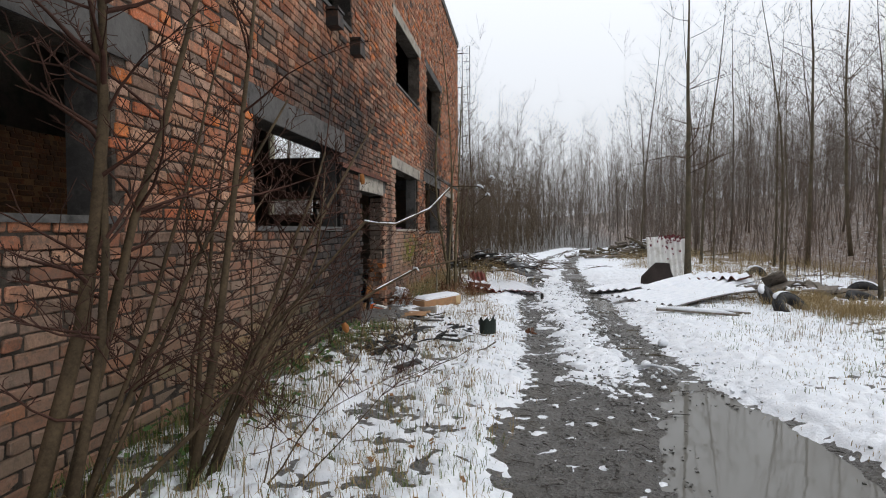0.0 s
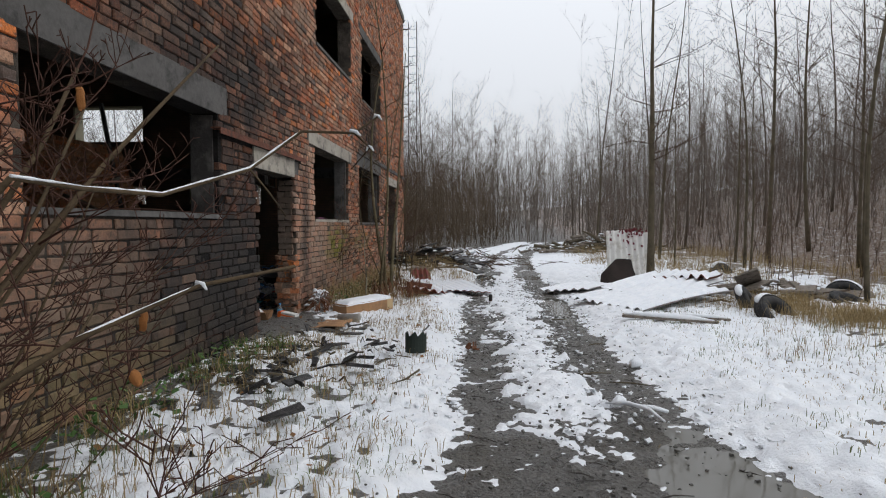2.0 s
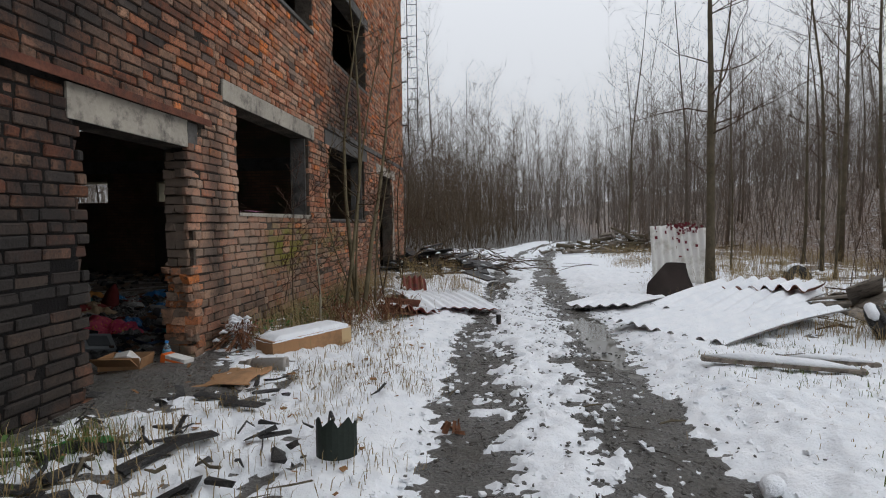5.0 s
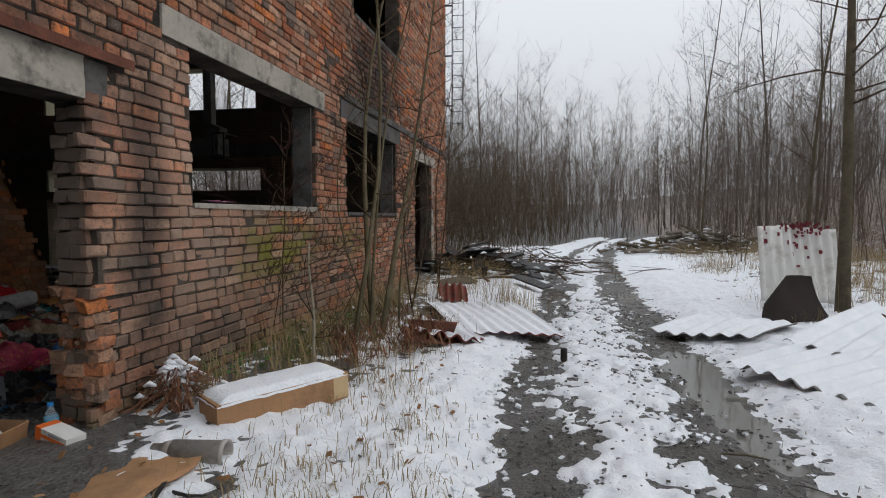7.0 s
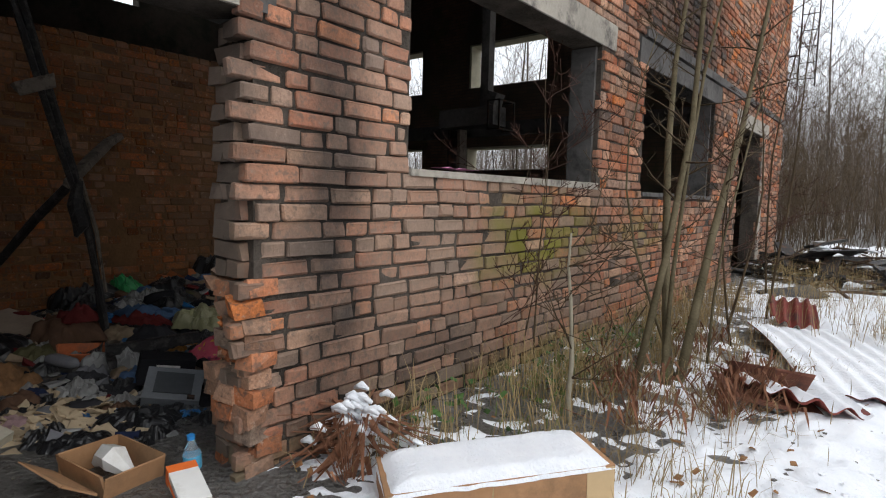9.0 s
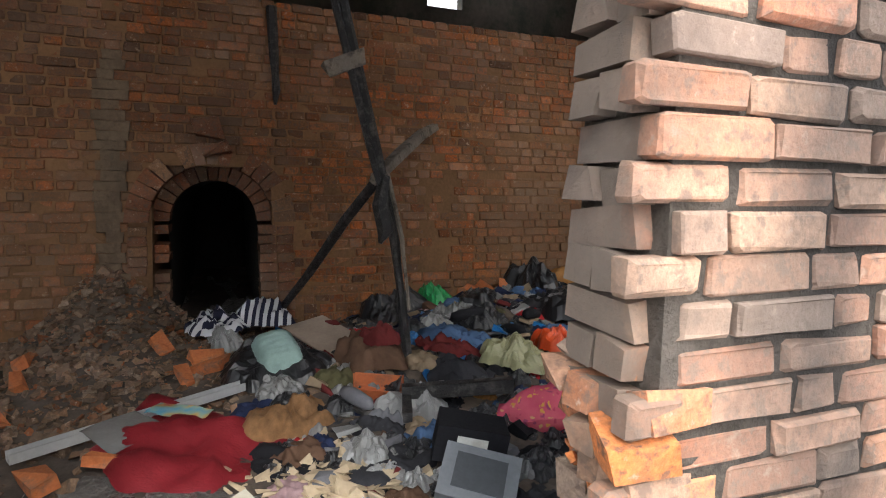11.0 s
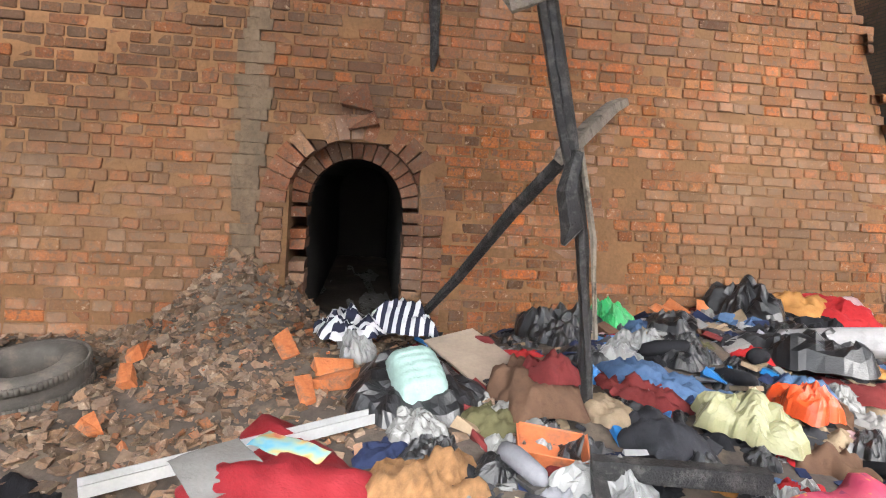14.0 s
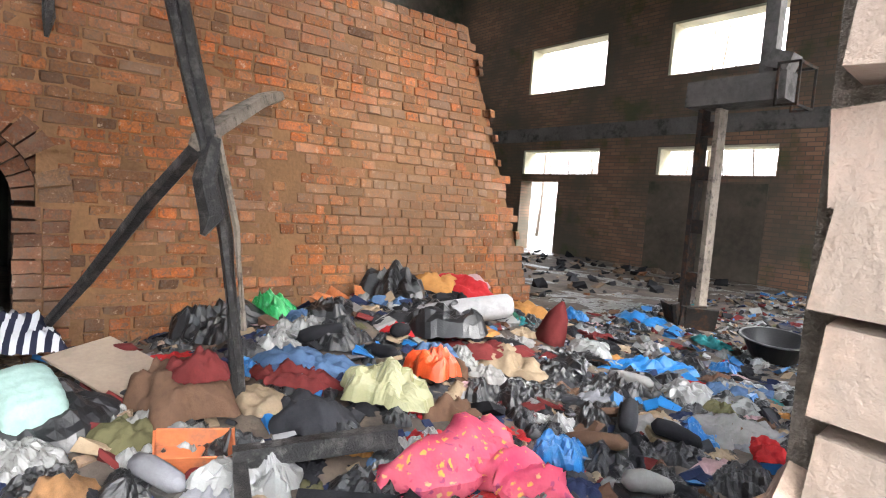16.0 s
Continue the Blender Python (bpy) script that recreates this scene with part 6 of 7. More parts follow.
# saplings between the wall and the track further on
shrub("sapling", [((0.69, 12.29, 0), (0.66, 12.25, 1.15), 0.017)], "slender pale sapling by the wall", (plain("pale bark", (0.30, 0.27, 0.20), 0.9, bumps=0.3), M_SHRUB), 7, 8, "sapling")
shrub("sapling", [((0.75, 13.0, 0), (0.62, 13.5, 5.5), 0.026), ((0.86, 13.38, 0), (0.3, 16.2, 5.2), 0.036), ((0.9, 13.5, 0), (0.55, 18.5, 6.0), 0.036), ((0.8, 13.45, 0), (0.9, 15.2, 4.6), 0.018), ((0.85, 13.6, 0), (0.2, 14.6, 2.8), 0.012), ((0.9, 14.2, 0), (1.1, 15.3, 3.0), 0.012)],
      "clump of leaning bare saplings growing by the wall", (bark_material("green-brown bark", (0.06, 0.05, 0.028), (0.17, 0.14, 0.085), 0.0), M_SHRUB), 8, 12, "sapling")
shrub("sapling", [((0.9, 14.9, 0), (0.8, 15.2, 2.2), 0.012), ((0.7, 15.6, 0), (0.6, 16.6, 2.9), 0.014), ((0.9, 16.5, 0), (1.0, 17.4, 3.6), 0.014), ((0.6, 18.2, 0), (0.8, 18.6, 4.0), 0.016)],
      "thin bare saplings in dry weeds by the wall", (M_SHRUB, M_SHRUBT), 9, 12, "sapling")
shrub("shrub", [((-0.05, 12.6, 1.1), (0.15, 12.7, 1.6), 0.005), ((-0.05, 12.9, 1.1), (0.25, 12.6, 2.2), 0.005), ((0.2, 12.7, 0), (0.1, 13.0, 1.9), 0.007)], "thin bare twigs growing before the window", (M_SHRUB, M_SHRUBT), 10, 7)
for x, y, n_, sz in ((1.3, 13.1, 90, 0.4), (1.0, 12.5, 50, 0.35), (1.35, 13.55, 70, 0.35), (0.35, 11.0, 34, 0.25), (0.7, 12.9, 50, 0.4), (0.8, 14.4, 50, 0.4)):
    b = Buf()
    for _ in range(n_):
        a, ln = rs.uniform(0, 6.28), sz * rs.uniform(0.3, 1)
        q = Vector((rs.gauss(0, sz * 0.35), rs.gauss(0, sz * 0.35), rs.uniform(0.1, 0.3)))
        d = Vector((math.cos(a) * 0.25, math.sin(a) * 0.25, -0.35)) * ln
        w = Vector((-math.sin(a), math.cos(a), 0)) * 0.008
        b.add([q - w, q + w, q + d * 0.6 + w, q + d], [(0, 1, 2, 3)])
        b.tube([q, (q.x * 0.3, q.y * 0.3, 0.0)], 0.002, 3)
    b.thing("withered_fern", M_LEAF, "withered brown hanging fern fronds", "fern", m=pose(x, y, gz(x, y)))
r2 = random.Random(66)
b = Buf()
for _ in range(420):
    x, y = abs(r2.gauss(0.25, 0.2)) + 0.03, r2.choice((r2.uniform(4, 8.5), r2.uniform(4, 8.5), r2.uniform(11.4, 15)))
    b.box((x, y, gz(x, y) + r2.uniform(0.01, 0.12)), (r2.uniform(0.02, 0.06), r2.uniform(0.015, 0.03), 0.002), (r2.uniform(-50, 50), r2.uniform(-50, 50), r2.uniform(0, 180)), 0, 0.004, r2)
b.thing("ivy", M_IVY, "green creeping leaves at the wall foot", "leaves", "", "stuff")
b = Buf()
for _ in range(260):
    x, y = r2.uniform(0.1, 2.0), r2.uniform(3.5, 16)
    b.box((x, y, gz(x, y) + r2.uniform(0.01, 0.03)), (r2.uniform(0.02, 0.05), r2.uniform(0.015, 0.03), 0.002), (r2.uniform(-30, 30), r2.uniform(-30, 30), r2.uniform(0, 180)), 0, 0.004, r2)
b.thing("leaf_litter", M_YELLOWLEAF, "scattered brown fallen leaves", "leaves", "", "stuff")


# ---- things inside ----
def fz(x, y):
    return float(floor_h(np.float64(x), np.float64(y)))


def lump_mesh(seed, n=22, folds=1.0, peak=0.5, ragged_edge=0.25, name="cloth"):
    """A crumpled heap of cloth or film about 1 wide: a sheet draped over itself."""
    rng = random.Random(seed)
    ox, oy = rng.uniform(0, 50), rng.uniform(0, 50)
    u, v = np.meshgrid(np.linspace(-1, 1, n), np.linspace(-1, 1, n))
    a, r_ = np.arctan2(v, u), np.maximum(np.abs(u), np.abs(v))
    rim = 0.5 * (1 + ragged_edge * (fbm(np.cos(a) * 1.5 + ox, np.sin(a) * 1.5 + oy, 3, seed) - 0.5) * 2)
    x, y = np.cos(a) * r_ * rim, np.sin(a) * r_ * rim
    wx, wy = x + 0.18 * (fbm(x * 3 + ox, y * 3, 2, seed + 1) - 0.5), y + 0.18 * (fbm(x * 3, y * 3 + oy, 2, seed + 2) - 0.5)
    ridge = 1 - np.abs(2 * fbm(wx * 7 + ox, wy * 3.4 + oy, 3, seed + 3) - 1)
    crease = 1 - np.abs(2 * fbm(wx * 11 + oy, wy * 13 + ox, 2, seed + 7) - 1)
    z = peak * np.sqrt(np.clip(1 - r_ ** 2.2, 0, 1)) * (0.15 + 1.15 * fbm(x * 4.5 + ox, y * 4.5, 3, seed + 5)) + folds * (0.34 * (ridge - 0.75) + 0.13 * (crease - 0.7)) * np.sqrt(np.clip(1.1 - r_, 0, 1)) - 0.05 * r_
    return x, y, z


LUMPS = {"cloth": [lump_mesh(200 + k, 24, 0.6, 0.33, 0.5) for k in range(10)], "bag": [lump_mesh(300 + k, 24, 0.62, 0.46, 0.6) for k in range(7)], "flat": [lump_mesh(400 + k, 22, 0.8, 0.14, 0.6) for k in range(6)]}
CACHE = {}


def lump(name, form, k, mat, m, label, category, group=""):
    key = (form, k, mat.name)
    if key not in CACHE:
        x, y, z = LUMPS[form][k]
        CACHE[key] = grid_mesh(name, x, y, z, mat, smoothed=form != "bag")
    ob = new(name, CACHE[key])
    ob.matrix_basis = m
    return tagged(ob, label, category, group)


def cloth(name, color, rough=0.95, vary=0.2):
    return plain(name, tuple(0.65 * c for c in color), rough, vary=vary, scale=18, bumps=0.35, spec=0.15, dirt=tuple(c * 0.55 for c in color))


def film(name, color, rough=0.32):
    return plain(name, tuple(0.65 * c for c in color), rough, vary=0.2, scale=14, bumps=0.25, spec=0.5)


C = {"black": cloth("black cloth", (0.022, 0.022, 0.026)), "charcoal": cloth("charcoal cloth", (0.055, 0.055, 0.062)), "navy": cloth("navy cloth", (0.025, 0.035, 0.085)),
     "denim": cloth("blue denim", (0.09, 0.16, 0.29)), "grey": cloth("grey cloth", (0.24, 0.24, 0.26)), "white": cloth("off-white cloth", (0.31, 0.30, 0.29)),
     "red": cloth("bright red cloth", (0.50, 0.03, 0.035)), "maroon": cloth("maroon cloth", (0.17, 0.03, 0.03)), "brown": cloth("brown cloth", (0.15, 0.085, 0.055)),
     "beige": cloth("beige cloth", (0.36, 0.27, 0.18)), "orange": cloth("orange-gold cloth", (0.52, 0.25, 0.08)), "pink": cloth("dusty pink cloth", (0.50, 0.33, 0.34)),
     "teal": cloth("teal cloth", (0.04, 0.25, 0.27)), "green": cloth("dark green cloth", (0.025, 0.11, 0.07)), "olive": cloth("olive cloth", (0.13, 0.12, 0.06))}
F = {"black": film("black bin film", (0.016, 0.016, 0.018)), "white": film("white film", (0.30, 0.30, 0.295)), "blue": film("bright blue film", (0.02, 0.19, 0.50)),
     "clear": film("milky film", (0.24, 0.24, 0.235), 0.25), "green": film("green film", (0.03, 0.42, 0.12)), "cream": film("yellowish film", (0.38, 0.37, 0.20)), "orange": film("red-orange film", (0.75, 0.09, 0.02))}
ri = random.Random(17)


def put(name, form, k, mat, x, y, w, d, h, label, category, rz=None, dz=0.0, group=""):
    rz = ri.uniform(0, 360) if rz is None else rz
    m = pose(x, y, fz(x, y) - 0.015 + dz, ri.uniform(-8, 8), ri.uniform(-8, 8), rz) @ Matrix.Diagonal((w, d, h, 1))
    return lump(name, form, k, mat, m, label, category, group)


# the dumped clothes: many single garments and bags
WORDS = {"black": "crumpled black garment", "charcoal": "crumpled charcoal-grey garment", "navy": "crumpled navy-blue garment", "denim": "crumpled blue denim garment", "grey": "crumpled grey garment",
         "white": "dirty off-white garment", "red": "crumpled red garment", "maroon": "crumpled maroon garment", "brown": "crumpled brown garment", "beige": "crumpled beige garment",
         "orange": "crumpled orange-gold garment", "pink": "crumpled dusty pink garment", "teal": "crumpled teal garment", "green": "crumpled dark green garment", "olive": "crumpled olive garment"}
WEIGHT = [("black", 44), ("charcoal", 18), ("navy", 7), ("denim", 5), ("grey", 9), ("white", 6), ("red", 4), ("maroon", 4), ("brown", 7), ("beige", 6), ("orange", 2), ("pink", 3), ("teal", 2), ("green", 3), ("olive", 4)]
BAG = [("black", 15), ("white", 4), ("blue", 1.5), ("clear", 4)]
names, weights = zip(*WEIGHT)
bnames, bweights = zip(*BAG)
spots = []
tries = 0
while len(spots) < 1000 and tries < 12000:
    tries += 1
    x, y = ri.uniform(-4.0, -0.75), ri.uniform(10.25, 17.5)
    if y < 10.9 and x < -3.2 or (y > 14.6 and ri.random() < 0.45) or (x > -1.2 and y < 11.2 and ri.random() < 0.6):
        continue
    s = ri.uniform(0.11, 0.33) * (1.0 if y < 14.5 else 0.7)
    if any(abs(x - a) + abs(y - c) < 0.40 * (s + e) * 0.5 for a, c, e in spots):
        continue
    spots.append((x, y, s))
spots.sort(key=lambda q: math.hypot(q[0] + 0.1, q[1] - 10.3))
FARTHER = spots[360:]


def joined_heap(name, rows_, label):
    """What lies farther off, as one mesh."""
    keys, co, qu, mi, base = [], [], [], [], 0
    for x, y, s in rows_:
        form, k = ri.choice(("cloth", "flat", "flat", "bag")), ri.randrange(6)
        mat = F[ri.choices(bnames, bweights)[0]] if form == "bag" else C[ri.choices(names, weights)[0]]
        if mat not in keys:
            keys.append(mat)
        X_, Y_, Z_ = (g[::2, ::2] for g in LUMPS[form][k])
        a, ny_, nx_ = ri.uniform(0, 6.28), *X_.shape
        ca, sa = math.cos(a) * s, math.sin(a) * s
        co.append(np.stack([x + X_ * ca - Y_ * sa, y + X_ * sa + Y_ * ca, fz(x, y) - 0.01 + Z_ * s * 0.8], -1).reshape(-1, 3))
        idx = np.arange(nx_ * ny_).reshape(ny_, nx_)
        q = np.stack([idx[:-1, :-1], idx[:-1, 1:], idx[1:, 1:], idx[1:, :-1]], -1).reshape(-1, 4)
        qu.append(q + base)
        mi += [keys.index(mat)] * len(q)
        base += nx_ * ny_
    me_ = bpy.data.meshes.new(name)
    me_.from_pydata(np.concatenate(co).tolist(), [], np.concatenate(qu).tolist())
    for m_ in keys:
        me_.materials.append(m_)
    me_.polygons.foreach_set("material_index", mi)
    return tagged(new(name, me_), label, "clothing", "", "stuff")


joined_heap("scattered_clothes", FARTHER, "far trodden clothes and bags strewn over the floor")
for x, y, s in spots[:360]:
    if ri.random() < 0.6:
        c = ri.choices(names, weights)[0]
        put("garment", "cloth" if ri.random() < 0.7 else "flat", ri.randrange(6), C[c], x, y, s, s * ri.uniform(0.6, 1), s * ri.uniform(0.5, 1.0), WORDS[c] + " in the dumped heap", "clothing", group="dumped clothes")
    else:
        c = ri.choices(bnames, bweights)[0]
        put("plastic_bag", "bag", ri.randrange(7), F[c], x, y, s * 0.9, s * 0.8, s * 0.75, f"crumpled {c} plastic bag in the dumped heap", "bag", group="dumped bags")


def bits(name, n, place, mats, label, seed, lo, hi, flat=0.3):
    rng, b = random.Random(seed), Buf()
    for _ in range(n):
        x, y = place(rng)
        s = lo + (hi - lo) * rng.random() ** 2
        b.box((x, y, fz(x, y) + s * 0.15), (s, s * rng.uniform(0.4, 1), s * rng.uniform(0.2, 1) * flat), (rng.uniform(-35, 35), rng.uniform(-35, 35), rng.uniform(0, 180)), rng.randrange(len(mats)), s * 0.14, rng)
    return b.thing(name, mats, label, "litter", "", "stuff")


litter_mats = [C["black"], C["grey"], F["white"], C["brown"], F["blue"], C["beige"], C["navy"], F["clear"], C["charcoal"], C["maroon"]]
bits("litter", 2600, lambda r_: (r_.uniform(-4.0, -0.6), r_.uniform(10.3, 20.5)), litter_mats, "trodden scraps of cloth, paper and plastic", 51, 0.025, 0.13, 0.35)
M_RUBBLE = brick_material("brick rubble", "island", [], [], [], [(0.0, (0.24, 0.10, 0.045)), (0.12, (0.17, 0.115, 0.075)), (0.42, (0.11, 0.08, 0.055)), (0.68, (0.19, 0.115, 0.068)), (0.82, (0.20, 0.16, 0.125)), (0.97, (0.38, 0.12, 0.036))])
bits("rubble", 3400, lambda r_: (-2.2 - 1.9 * r_.random() ** 0.8, r_.gauss(9.1, 0.8)), [M_RUBBLE], "broken bricks and mortar rubble by the kiln", 52, 0.010, 0.07, 0.6)
bits("rubble", 500, lambda r_: (-4.3 + abs(r_.gauss(0, 0.25)), 9.3 + r_.gauss(0, 0.35)), [M_RUBBLE], "fallen brick rubble sloping up the kiln face", 57, 0.02, 0.075, 0.8)
bits("rubble", 500, lambda r_: (r_.uniform(-4, -1.0), r_.uniform(6.5, 9.6)), [M_RUBBLE], "scattered brick crumbs on the floor", 53, 0.02, 0.09, 0.7)
bits("rubble", 260, lambda r_: (r_.uniform(-10, -4.6), r_.uniform(15, 21)), [M_RUBBLE, C["black"], C["charcoal"]], "dark rubble on the floor behind the kiln", 54, 0.05, 0.2, 0.6)
M_PIERFOOT = brick_material("broken orange brick", "island", [], [], [], [(0.0, (0.46, 0.17, 0.075)), (0.3, (0.30, 0.17, 0.11)), (0.5, (0.24, 0.18, 0.14)), (0.7, (0.56, 0.19, 0.06)), (0.85, (0.40, 0.24, 0.16))])
M_CHIP = plain("pale wood chips", (0.42, 0.33, 0.22), 0.9, vary=0.35, scale=10, bumps=0.2)
bits("wood_chips", 420, lambda r_: (r_.gauss(-1.3, 0.24), r_.gauss(10.42, 0.2)), [M_CHIP], "pale torn wood chips and straw", 55, 0.02, 0.10, 0.25)
for x, y, s, c in ((-3.43, 9.66, 0.20, (12, 25, 30)), (-3.04, 9.97, 0.22, (5, -12, 60)), (-2.95, 9.83, 0.2, (-8, 14, 15)), (-3.2, 9.95, 0.2, (20, 6, 100)), (-3.05, 8.95, 0.14, (10, 10, 20)), (-2.6, 9.0, 0.13, (0, 12, 50)), (-3.3, 8.9, 0.2, (30, 0, 10)), (-1.9, 9.35, 0.2, (8, 0, 30)), (-1.95, 9.6, 0.17, (0, 14, 80)), (-3.85, 12.25, 0.2, (40, 10, 15)), (-3.8, 12.5, 0.2, (50, 0, 70)), (-3.7, 12.1, 0.17, (20, 20, 100))):
    b = Buf()
    b.box((0, 0, 0), (s, s * 0.5, s * 0.3), jit=0.022, rng=ri)
    b.thing("broken_brick", plain("bright orange brick", (0.44, 0.14, 0.05), 0.9, vary=0.5, scale=14, bumps=0.8, dirt=(0.2, 0.11, 0.07)) if "bright orange brick" not in bpy.data.materials else bpy.data.materials["bright orange brick"], "bright orange broken brick on the rubble", "brick", "loose bricks", m=pose(x, y, fz(x, y) + 0.05, *c))

# special things
M_STRIPE, _n, _l, _b = material("striped ticking", 0.95, 0, 0.1)
_w = _n.new("ShaderNodeTexWave")
_w.inputs["Scale"].default_value = 2.6
_w.inputs["Distortion"].default_value = 1.2
_w.inputs["Detail"].default_value = 1.0
_l.new(coords(_n), _w.inputs["Vector"])
_l.new(ramp(_n, _l, _w.outputs["Fac"], [(0.45, (0.02, 0.022, 0.04)), (0.55, (0.5, 0.5, 0.52))]), _b.inputs["Base Color"])
put("striped_cloth", "flat", 0, M_STRIPE, -3.72, 9.98, 0.6, 0.42, 0.7, "navy and white striped cloth thrown on rubble", "cloth", 20, 0.14)
put("striped_cloth", "cloth", 3, M_STRIPE, -3.72, 10.35, 0.48, 0.34, 0.55, "folded navy and white striped cloth", "cloth", 75, 0.14)
put("plastic_bag", "bag", 2, F["white"], -3.5, 10.05, 0.3, 0.22, 0.3, "small white bag under the striped cloth", "bag", 10, 0.05)
t = empty("pillow_bag", pose(-2.9, 10.36, fz(-2.9, 10.36) + 0.02, 0, 0, 10), "pale mint pillow in an open black bin bag", "bag")
x_, y_, z_ = LUMPS["bag"][1]
o = new("bag", grid_mesh("bag", x_ * 0.72, y_ * 0.66, z_ * 0.42 - 0.02, F["black"], False))
o.parent = t
b = Buf()
nn = 22
pts = []
uu, vv = np.meshgrid(np.linspace(-1, 1, nn), np.linspace(-1, 1, nn))
o = new("pillow", grid_mesh("pillow", uu * 0.17 * (1 - 0.08 * vv ** 2), vv * 0.13 * (1 - 0.08 * uu ** 2), 0.10 + 0.12 * np.sqrt(np.clip((1 - uu ** 4) * (1 - vv ** 4), 0, 1)) + 0.006 * np.sin(uu * 22) + 0.01 * fbm(uu * 3, vv * 3, 2, 2), cloth("mint cloth", (0.36, 0.51, 0.47))))
o.parent = t
o.matrix_basis = pose(0.06, 0, -0.005, 6, 24, 5)
M_REDJ = cloth("red quilted nylon", (0.27, 0.022, 0.03), 0.6)
put("jacket", "cloth", 1, M_REDJ, -2.02, 9.98, 1.2, 0.75, 0.40, "dark red padded jacket lying over the litter", "jacket", 42, 0.01)
M_FUR = plain("tan plush", (0.24, 0.125, 0.055), 1.0, vary=0.5, scale=40, bumps=1.0)
put("plush_toy", "cloth", 4, M_FUR, -2.12, 10.38, 0.5, 0.36, 0.62, "matted tan plush toy lying face down on the litter", "toy", 120)
b = Buf()
d = Vector((-0.49, 0.91, 0)).normalized()
b.box((0, 0, 0.02), (0.006, 1.1, 0.045)).box((0.03, 0, 0.0), (0.06, 1.1, 0.006)).box((0.06, 0, 0.02), (0.006, 1.1, 0.045))
b.thing("metal_rail", plain("grey aluminium", (0.42, 0.43, 0.43), 0.45, 0.5, vary=0.2, bumps=0.1), "grey aluminium channel rail lying on rubble", "rail", m=pose(-2.38, 9.66, fz(-2.38, 9.66) + 0.05, 2, 0, 28))
gxx, gyy = np.meshgrid(np.linspace(-0.15, 0.15, 12), np.linspace(-0.11, 0.11, 10))
for nm, mat, x, y, rz, lbl in (("paper_sheet", F["clear"], -2.18, 9.62, 35, "dirty torn white paper sheet"), ("leaflet", None, -2.28, 9.85, 60, "colourful printed leaflet in blue and orange")):
    if mat is None:
        mat, _n, _l, _b = material("printed leaflet", 0.5)
        _v = _n.new("ShaderNodeTexVoronoi")
        _v.inputs["Scale"].default_value = 14
        _l.new(coords(_n), _v.inputs["Vector"])
        _l.new(ramp(_n, _l, nz(_n, _l, coords(_n), 9, 2), [(0.35, (0.08, 0.25, 0.36)), (0.5, (0.22, 0.30, 0.24)), (0.58, (0.42, 0.28, 0.10)), (0.66, (0.40, 0.12, 0.07))]), _b.inputs["Base Color"])
    o = new(nm, grid_mesh(nm, gxx, gyy * (1.2 if nm == "paper_sheet" else 0.6), 0.03 * fbm(gxx * 9, gyy * 9, 2, 8), mat))
    o.matrix_basis = pose(x, y, fz(x, y) + 0.075, 6, 4, rz)
    tagged(o, lbl, "paper")
tyre(-3.06, 8.5, fz(-3.06, 8.5) + 0.09, 4, 9, 0, "dusty grey-black car tyre lying on the rubble floor", 0, plain("dusty rubber", (0.075, 0.068, 0.06), 0.85, vary=0.4, scale=12, bumps=0.3, dirt=(0.13, 0.11, 0.09)))
put("plastic_sack", "bag", 3, F["white"], -3.4, 7.95, 0.62, 0.5, 0.7, "full white plastic sack by the kiln", "bag", 30)
put("plastic_bag", "bag", 4, F["black"], -2.65, 8.2, 0.55, 0.4, 0.5, "crumpled black bin bag on the floor", "bag", 10)
put("garment", "cloth", 2, C["red"], -2.15, 8.6, 0.36, 0.3, 0.42, "bright red hat with a white fur trim", "hat", 30)
put("garment", "flat", 1, C["white"], -2.05, 8.72, 0.3, 0.14, 0.4, "white fur trim scrap", "clothing", 30, 0.03)
put("garment", "flat", 2, C["black"], -1.95, 9.05, 0.7, 0.4, 0.5, "flat black garment on the floor", "clothing", 15)
put("plastic_bag", "bag", 5, F["cream"], -2.32, 11.72, 0.42, 0.34, 0.36, "pale yellow plastic sack filled with clothes", "bag", 40, 0.05)
put("plastic_bag", "bag", 0, F["orange"], -2.45, 12.12, 0.32, 0.26, 0.36, "red-orange plastic bag on the heap", "bag", 20, 0.06)
put("plastic_bag", "bag", 6, F["white"], -1.98, 11.0, 0.36, 0.28, 0.36, "crumpled white bag in the litter", "bag", 80, 0.03)
put("plastic_bag", "bag", 1, F["clear"], -2.55, 10.35, 0.3, 0.26, 0.2, "translucent plastic bag on rubble", "bag", 10, 0.02)
put("plastic_bag", "bag", 2, F["green"], -3.72, 11.72, 0.34, 0.24, 0.38, "bright green plastic bag on the heap", "bag", 10, 0.05)
put("plastic_bag", "bag", 4, F["black"], -3.7, 11.35, 0.6, 0.45, 0.5, "black bin bag by the kiln", "bag", 60, 0.03)
put("plastic_bag", "bag", 5, F["black"], -3.72, 12.65, 0.55, 0.45, 0.55, "tall black bin bag against the kiln", "bag", 10, 0.02)
put("plastic_bag", "bag", 0, F["black"], -3.05, 12.55, 0.75, 0.5, 0.5, "torn black bin bag on the heap", "bag", 50, 0.03)
put("garment", "cloth", 4, C["red"], -3.62, 13.3, 0.5, 0.4, 0.42, "bright red garment on top of the heap", "clothing", 20, 0.08)
put("garment", "cloth", 5, C["orange"], -3.72, 13.05, 0.55, 0.36, 0.36, "orange-gold patterned blanket on the heap", "clothing", 60, 0.07)
put("garment", "cloth", 0, C["pink"], -3.95, 13.5, 0.6, 0.42, 0.46, "dusty pink quilt on top of the heap", "clothing", 90, 0.08)
